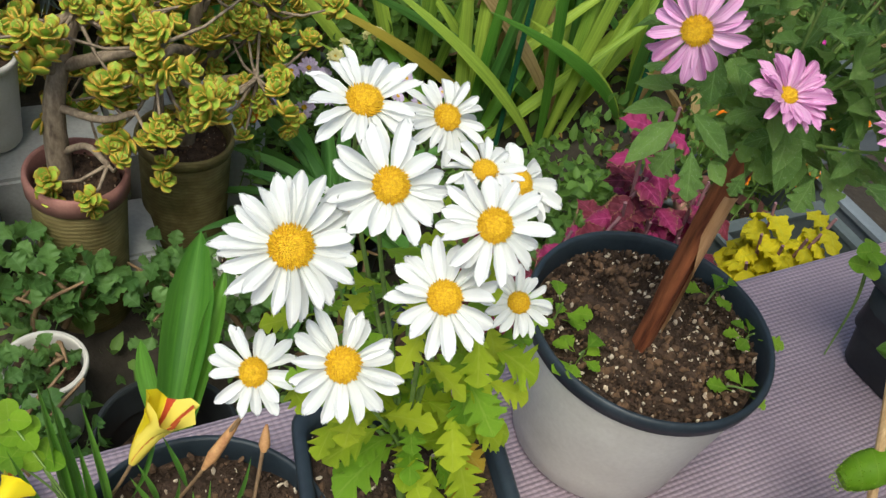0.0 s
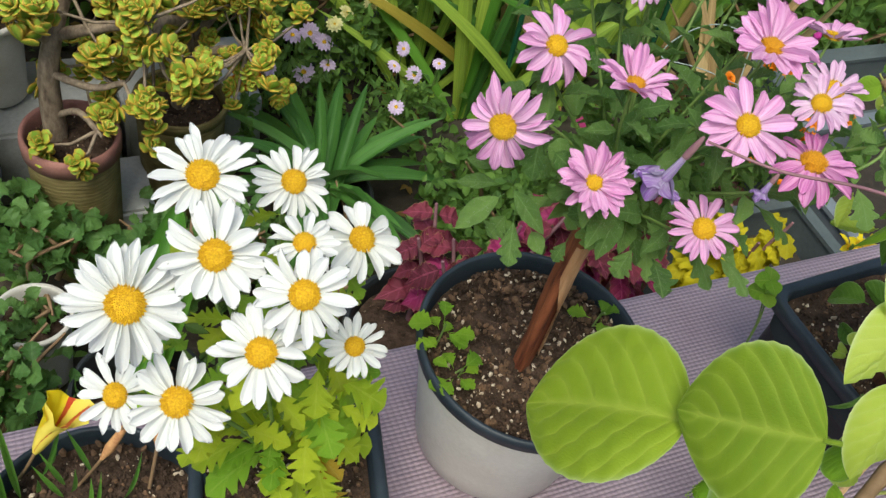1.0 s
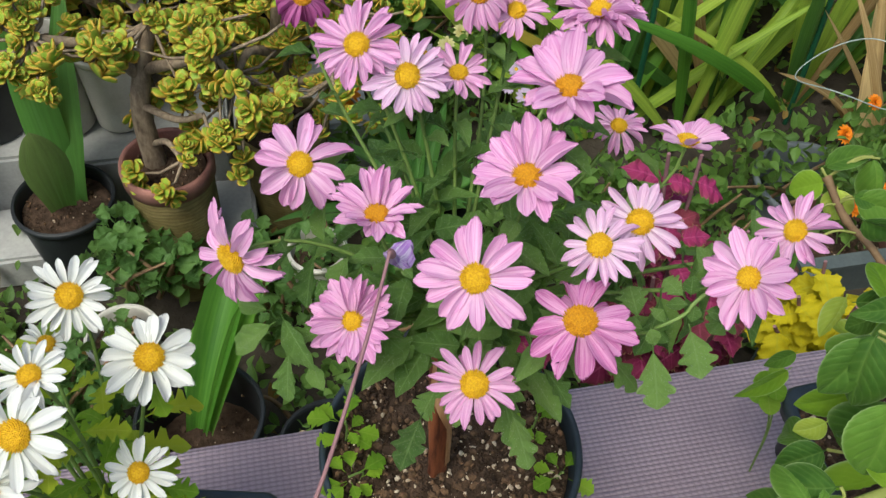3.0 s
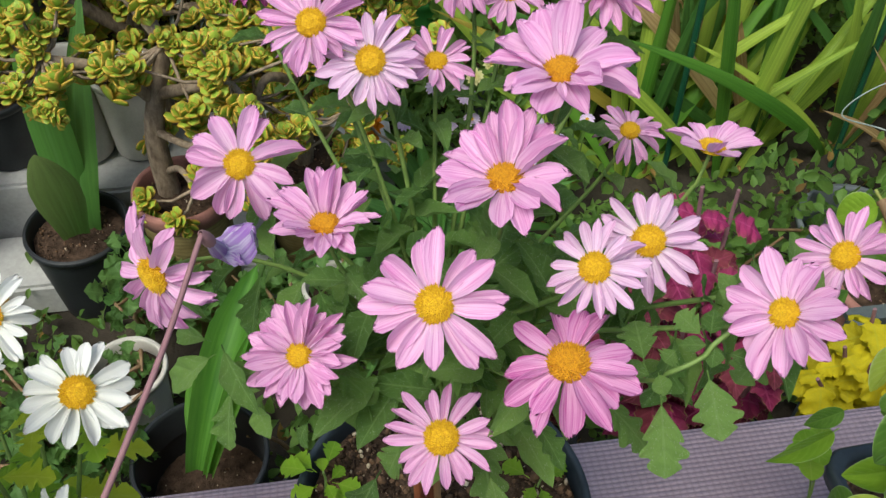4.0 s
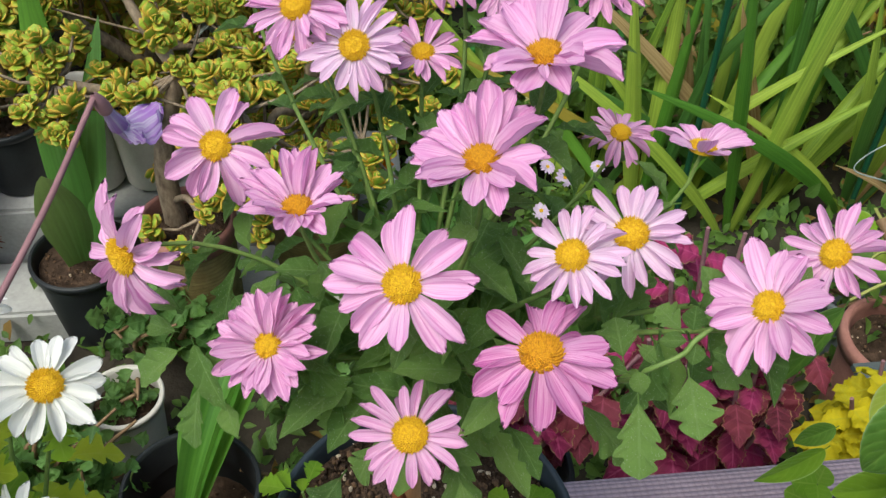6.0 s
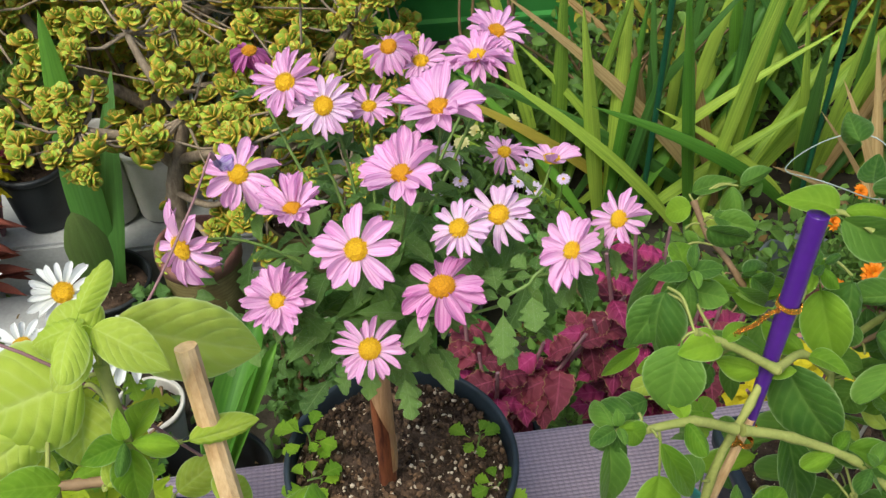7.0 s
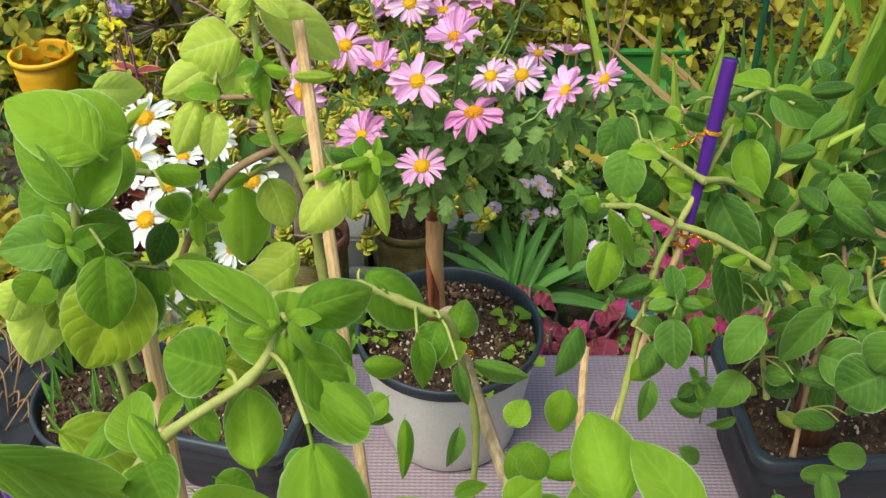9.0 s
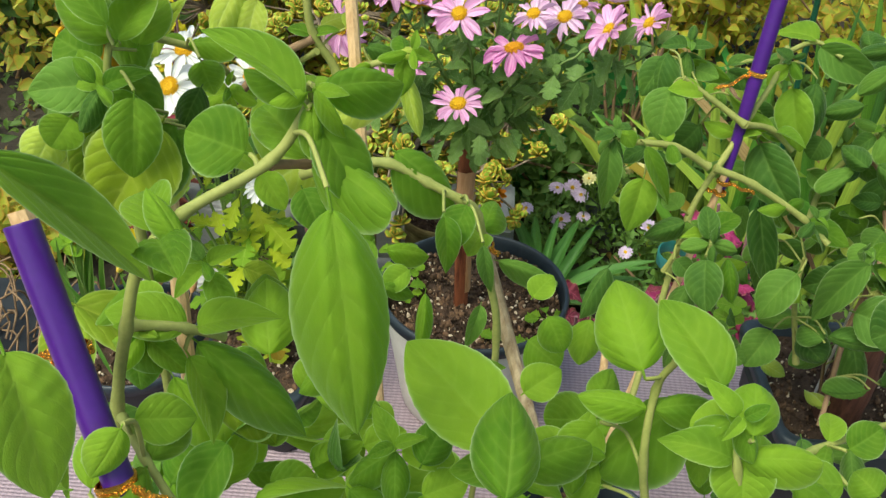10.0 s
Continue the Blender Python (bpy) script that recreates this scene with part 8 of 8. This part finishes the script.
def bush(plant, name, box, count, lo, hi, mat, seed, template=None, width=0.6, up=0.6):
    """Loose foliage within a box, thinner towards its edges."""
    r = random.Random(seed)
    (x0, y0, z0), (x1, y1, z1) = box
    c, h = Vector(((x0 + x1) / 2, (y0 + y1) / 2, (z0 + z1) / 2)), Vector(((x1 - x0) / 2, (y1 - y0) / 2, (z1 - z0) / 2))
    ms = []
    while len(ms) < count:
        q = Vector((r.uniform(-1, 1), r.uniform(-1, 1), r.uniform(-1, 1)))
        if q.length > 0.75 + 0.45 * noise.noise(q * 2.2 + Vector((seed, 0, 0))):
            continue
        p = c + Vector((q.x * h.x, q.y * h.y, q.z * h.z)) * 1.15
        p.z = max(p.z, -0.6)
        ln = r.uniform(lo, hi)
        ms.append(frame_of(p, any_way(r, 0.3), Vector((0, -0.4, up)) + any_way(r) * 0.7, ln * width, ln))
    ob = part(name, many(template or TINY, ms), mat, plant)
    return tagged(ob, kind="stuff")


def bloom_patch(label, foot, box, key, count, size, seed, petals=10, rows=1, leaves=260, mat=None):
    r = random.Random(seed)
    p = thing("flower_clump", label, "flowering plant", foot, "small flowers at the back")
    bush(p, "foliage", ((box[0][0], box[0][1], foot[2]), (box[1][0], box[1][1], box[1][2])), leaves, 0.014, 0.03, mat or GREEN_COVER, seed, width=0.45)
    stems = Geo()
    for i in range(count):
        at = Vector([r.uniform(a, b) for a, b in zip(*box)])
        small_head(p, at, size * r.uniform(0.8, 1.15), key, r, petals, rows)
        stems.tube([(at.x + r.uniform(-0.02, 0.02), at.y + 0.01, foot[2]), (at.x, at.y + 0.008, (at.z + foot[2]) / 2), at - Vector((0, -0.001, 0.002))], 0.0012, 5)
    tagged(part("stem_tangle", stems, STEM_GREEN, p), kind="stuff")


bloom_patch("mauve asters with yellow eyes", (0.5, 1.19, -0.58), ((0.45, 1.2, -0.46), (0.6, 1.32, -0.4)), "mauve", 6, 0.019, 91, 14)
bloom_patch("cream chrysanthemums behind the asters", (0.62, 1.26, -0.58), ((0.56, 1.22, -0.4), (0.7, 1.32, -0.32)), "cream", 4, 0.016, 92, 12, 2)
bloom_patch("orange marigolds in a terracotta pot", (1.08, 0.7, -0.36), ((1.04, 0.66, -0.28), (1.2, 0.84, -0.18)), "orange", 13, 0.0155, 93, 13, 3)
bloom_patch("orange marigolds by the wire ring", (1.22, 0.76, -0.4), ((1.12, 0.7, -0.25), (1.26, 0.88, -0.17)), "orange", 8, 0.0145, 94, 13, 3)
bloom_patch("single orange-red marigold in the green", (0.41, 1.1, -0.5), ((0.385, 1.08, -0.33), (0.4, 1.11, -0.31)), "orange", 2, 0.022, 95, 10, 3, 60)
bloom_patch("mauve asters low between the pots", (0.68, 1.12, -0.58), ((0.62, 1.06, -0.42), (0.78, 1.18, -0.36)), "mauve", 5, 0.016, 96, 14)
bloom_patch("yellow violas at the bench end", (0.98, 0.42, -0.4), ((0.93, 0.38, -0.1), (1.0, 0.42, -0.06)), "yellow", 4, 0.018, 97, 5)
gomph = thing("globe_amaranth", "magenta globe amaranth with small round heads", "flowering plant", (1.24, 0.84, -0.58), "small flowers at the back")
gr = random.Random(98)
for i in range(9):
    p = Vector((gr.uniform(1.2, 1.33), gr.uniform(0.84, 0.93), gr.uniform(-0.25, -0.15)))
    put("flower_head", bpy.data.meshes.get("amaranth_head") or (lambda d: (d.materials.append(MAGENTA_BALL), d)[1])(LUMP.mesh("amaranth_head")), gomph, Matrix.Translation(p) @ Matrix.Scale(0.018, 4))
    g = Geo()
    g.tube([(p.x, p.y + 0.01, -0.58), (p.x + 0.006, p.y, -0.35), p], 0.001, 5)
    part("stem", g, STEM_GREEN, gomph)
bush(gomph, "foliage", ((1.14, 0.78, -0.58), (1.34, 0.94, -0.2)), 200, 0.018, 0.035, GREEN_COVER, 99, width=0.45)


def shrub(name, label, box, count, lo, hi, mat, seed, template=None, width=0.6, category="shrub", stems=6):
    (x0, y0, z0), (x1, y1, z1) = box
    s = thing(name, label, category, ((x0 + x1) / 2, (y0 + y1) / 2, z0))
    r = random.Random(seed)
    g = Geo()
    for i in range(stems):
        a = Vector((r.uniform(x0, x1) * 0.5 + (x0 + x1) * 0.25, r.uniform(y0, y1) * 0.5 + (y0 + y1) * 0.25, z0))
        b = Vector((r.uniform(x0, x1), r.uniform(y0, y1), z1 - (z1 - z0) * 0.25 * r.random()))
        q = bend([a, a.lerp(b, 0.5) + Vector((r.uniform(-0.03, 0.03), r.uniform(-0.03, 0.03), 0.03)), b], 4)
        g.tube(q, taper(len(q), 0.005, 0.002), 5)
    tagged(part("stem_tangle", g, STEM_BROWN, s), kind="stuff")
    bush(s, "foliage", box, count, lo, hi, mat, seed, template, width)
    return s


shrub("lobed_leaf_plant", "bushy plant with lobed blue-green leaves by the slim white pot", ((-0.04, 0.86, -0.52), (0.16, 1.0, -0.38)), 150, 0.024, 0.044, GREEN_SCALLOP, 101, TINY_LOBED, 0.85, "foliage plant")
shrub("lobed_leaf_plant", "lobed leaves spilling over the slim white pot", ((-0.1, 0.64, -0.48), (0.02, 0.77, -0.33)), 110, 0.022, 0.038, GREEN_SCALLOP, 126, TINY_LOBED, 0.85, "foliage plant")
shrub("lobed_leaf_plant", "small lobed weeds growing in the slim white pot", ((0.0, 0.77, -0.49), (0.06, 0.83, -0.43)), 46, 0.016, 0.028, GREEN_SCALLOP, 127, TINY_LOBED, 0.85, "foliage plant", stems=3)
shrub("lobed_leaf_plant", "low plant with lobed green leaves by the clay pots", ((0.14, 0.8, -0.56), (0.36, 1.0, -0.45)), 190, 0.022, 0.04, GREEN_SCALLOP, 102, TINY_LOBED, 0.85, "foliage plant")
shrub("lobed_leaf_plant", "grey-green lobed plant spilling from a pot", ((-0.12, 0.56, -0.52), (0.07, 0.74, -0.36)), 150, 0.024, 0.042, GREEN_SCALLOP, 103, TINY_LOBED, 0.85, "foliage plant")
shrub("lobed_leaf_plant", "weedy lobed leaves spilling over a small white pot", ((0.26, 0.8, -0.52), (0.38, 0.92, -0.37)), 110, 0.02, 0.036, GREEN_SCALLOP, 125, TINY_LOBED, 0.85, "foliage plant")
shrub("small_leaved_plant", "low small-leaved ground cover behind the bench", ((0.18, 0.46, -0.6), (0.42, 0.78, -0.42)), 260, 0.012, 0.026, GREEN_COVER, 104, category="foliage plant")
shrub("small_leaved_plant", "loose small-leaved plant between pots", ((0.3, 0.72, -0.6), (0.56, 0.96, -0.42)), 260, 0.012, 0.026, GREEN_COVER, 105, category="foliage plant")
shrub("small_leaved_plant", "small-leaved plant under the sword leaves", ((0.62, 0.72, -0.6), (0.98, 1.06, -0.34)), 1300, 0.014, 0.03, GREEN_COVER, 106, category="foliage plant")
shrub("small_leaved_plant", "tangle of small leaves behind the coleus", ((0.55, 0.56, -0.6), (0.95, 0.78, -0.25)), 800, 0.014, 0.03, GREEN_COVER, 107, category="foliage plant")
shrub("small_leaved_plant", "bushy small-leaved plant by the marigolds", ((0.9, 0.7, -0.6), (1.4, 1.1, -0.3)), 520, 0.016, 0.034, GREEN_COVER, 108, category="foliage plant")
shrub("silver_plant", "silver-leaved plant among the jade", ((0.02, 1.4, -0.34), (0.24, 1.56, -0.12)), 240, 0.03, 0.055, GREEN_SILVER, 109, width=0.18, category="foliage plant")
shrub("wispy_plant", "thin grassy plant in the black pot", ((-0.26, 1.18, -0.31), (-0.1, 1.32, -0.1)), 120, 0.03, 0.06, GREEN_COVER, 110, width=0.14, category="foliage plant")
shrub("hedge_shrub", "yellow-green shrubs at the back of the garden", ((-1.7, 1.7, -0.6), (0.1, 2.6, 0.3)), 6500, 0.025, 0.06, GREEN_SHRUB, 111, stems=40)
shrub("hedge_shrub", "mixed green and yellowing shrubs behind the planter", ((-0.1, 1.85, -0.6), (1.5, 2.7, 0.3)), 6500, 0.025, 0.06, GREEN_SHRUB, 112, stems=50)
shrub("hedge_shrub", "dense shrubs with yellowing leaves at the back", ((1.3, 1.75, -0.6), (3.2, 2.8, 0.4)), 6500, 0.025, 0.06, GREEN_SHRUB, 113, stems=40)
shrub("leafy_shrub", "leafy green shrub with long leaves at the garden's edge", ((-1.3, 1.85, -0.6), (-0.3, 2.3, 0.1)), 900, 0.05, 0.11, GREEN_SCALLOP, 114, width=0.4, stems=16)
shrub("hedge_shrub", "low brown-stemmed shrubs by the path", ((-0.85, 0.95, -0.6), (-0.4, 1.35, -0.4)), 1000, 0.02, 0.045, GREEN_SHRUB, 115, stems=14)
shrub("small_leaved_plant", "low weeds along the ground", ((-0.5, 0.5, -0.62), (0.05, 1.05, -0.5)), 900, 0.014, 0.03, GREEN_COVER, 116, category="foliage plant")
shrub("hedge_shrub", "low green shrubs in front of the hedge", ((0.3, 1.3, -0.6), (1.1, 1.65, -0.35)), 1800, 0.02, 0.045, GREEN_COVER, 117, stems=14)
shrub("leafy_shrub", "leafy plants to one side of the garden", ((1.5, 0.9, -0.6), (2.6, 1.8, 0.0)), 2200, 0.025, 0.06, GREEN_COVER, 118, stems=20)
shrub("hedge_shrub", "yellow-green bushes close behind the jade plants", ((-0.45, 1.6, -0.6), (0.5, 1.95, 0.1)), 3600, 0.02, 0.045, GREEN_SHRUB, 120, stems=20)
shrub("hedge_shrub", "feathery yellow-green bushes between the sword leaves", ((0.9, 1.5, -0.6), (2.1, 2.0, 0.15)), 4200, 0.018, 0.04, GREEN_SHRUB, 121, stems=20)
shrub("leafy_shrub", "fresh green bush with broad leaves behind the red-brown plant", ((-0.5, 1.5, -0.6), (-0.2, 1.75, 0.12)), 420, 0.04, 0.09, GREEN_SCALLOP, 122, width=0.42, stems=12)
shrub("small_leaved_plant", "fine-leaved green bushes among the sword leaves", ((0.66, 1.4, -0.6), (1.5, 1.62, -0.22)), 2400, 0.016, 0.038, GREEN_COVER, 123, category="foliage plant", stems=16)
shrub("small_leaved_plant", "loose fresh-green bush behind the marigolds", ((1.45, 1.05, -0.6), (2.0, 1.4, -0.3)), 1500, 0.018, 0.04, GREEN_COVER, 124, category="foliage plant", stems=14)
shrub("bare_shrub", "small bare-stemmed shrub in the grey bucket", ((0.62, 1.39, -0.46), (0.74, 1.49, -0.05)), 60, 0.02, 0.04, GREEN_COVER, 119, stems=9)

cover_r = random.Random(140)
for name, label, mat, count, lo, hi in (("ground_cover", "low green leaves over the garden soil", GREEN_COVER, 11000, 0.016, 0.042), ("leaf_litter", "fallen yellow and brown leaves on the soil", DRY_LITTER, 2600, 0.014, 0.035)):
    ms = []
    for i in range(count):
        ln = cover_r.uniform(lo, hi)
        p = (cover_r.uniform(-1.4, 2.6), 0.45 + 2.6 * cover_r.random(), -0.595 + 0.07 * cover_r.random() ** 2)
        ms.append(frame_of(p, any_way(cover_r), Vector((0, -0.2, 1)) + any_way(cover_r) * 0.5, ln * 0.5, ln))
    single(name, many(TINY, ms), mat, label, "ground cover", "stuff")

for a, b in (((0.945, 1.2, -0.6), (0.916, 1.2, 0.28)), ((1.284, 1.2, -0.6), (1.234, 1.2, 0.28)), ((1.72, 1.25, -0.6), (1.78, 1.3, 0.0))):
    stake("garden_stake", a, b, 0.0055, MAT_GREENSTAKE, "thin dark-green plastic garden stake in the bed")
g = Geo()
ring = [(1.14 + 0.088 * math.cos(a), 0.92 + 0.07 * math.sin(a), -0.222 + 0.02 * math.sin(a * 2)) for a in np.linspace(0, 6.4, 40)]
g.tube(ring + [(1.2, 0.88, -0.3), (1.21, 0.87, -0.6)], 0.0011, 6)
single("wire_ring", g, MAT_WIRE, "pale wire plant-support ring among the marigolds", "wire support")
g = Geo()
g.tube(bend([(0.66, 0.19, 0.09), (0.672, 0.192, 0.33), (0.675, 0.192, 0.373), (0.684, 0.215, 0.383)], 5), 0.0012, 7)
single("plant_stick", g, MAT_WHITE_POT, "thin white plastic stick stuck in a pot", "plant stick")
weed = thing("clover_weed", "small round-leaved weed leaning over the bench mat", "weed", (0.632, 0.262, 0.0))
weed_r = random.Random(150)
for x, y, z in ((0.606, 0.276, 0.117), (0.603, 0.271, 0.106)):
    g = Geo()
    g.tube(bend([(0.618, 0.262, 0.001), (0.614, 0.266, z * 0.6), (x, y, z)], 4), 0.0008, 5)
    part("stem", g, STEM_GREEN, weed)
    for k in range(3):
        a = 2.1 * k + weed_r.random()
        put("leaf", OX_CLOVER[0], weed, frame_of((x, y, z), (math.cos(a), math.sin(a), 0.1), (-0.3, -0.6, 1), 0.015, 0.015))
bud = thing("fuzzy_bud", "fuzzy yellow-green flower spike arching over the mat", "flower spike", (0.46, 0.12, 0.001))
spine = bend([(0.454, 0.134, 0.088), (0.471, 0.131, 0.098), (0.488, 0.127, 0.106)], 6)
g = Geo()
g.tube(spine, [0.004 + 0.0085 * math.sin(math.pi * (0.12 + 0.8 * i / (len(spine) - 1))) for i in range(len(spine))], 14)
part("core", g, GREEN_MUM_MID, bud)
hairs = []
for i in range(900):
    f = weed_r.random() * (len(spine) - 1)
    p = spine[int(f)].lerp(spine[min(int(f) + 1, len(spine) - 1)], f - int(f))
    out = any_way(weed_r, 0.2)
    thick = 0.004 + 0.0085 * math.sin(math.pi * (0.12 + 0.8 * f / (len(spine) - 1)))
    hairs.append(frame_of(p + out * thick * 0.95, out + Vector((-0.9, 0, 0)), out + any_way(weed_r) * 0.6, 0.0012, weed_r.uniform(0.001, 0.002)))
tagged(part("bract_cover", many(TINY, hairs), GREEN_MUM_MID, bud), kind="stuff")
g = Geo()
g.tube(bend([(0.488, 0.127, 0.106), (0.496, 0.117, 0.095), (0.488, 0.09, 0.06), (0.478, 0.06, 0.078)], 5), 0.0016, 7)
part("stalk", g, STEM_PALE, bud)
stake("plant_label", (0.288, 0.552, -0.43), (0.268, 0.545, -0.355), 0.006, MAT_DRYSTICK, "flat brown wooden label standing behind the bench")
round_pot("grey_pot", (1.16, 0.93), -0.46, -0.598, 0.09, 0.075, MAT_GREY, "weathered grey pot of marigolds by the wire ring", None, 0.01, 0.004)
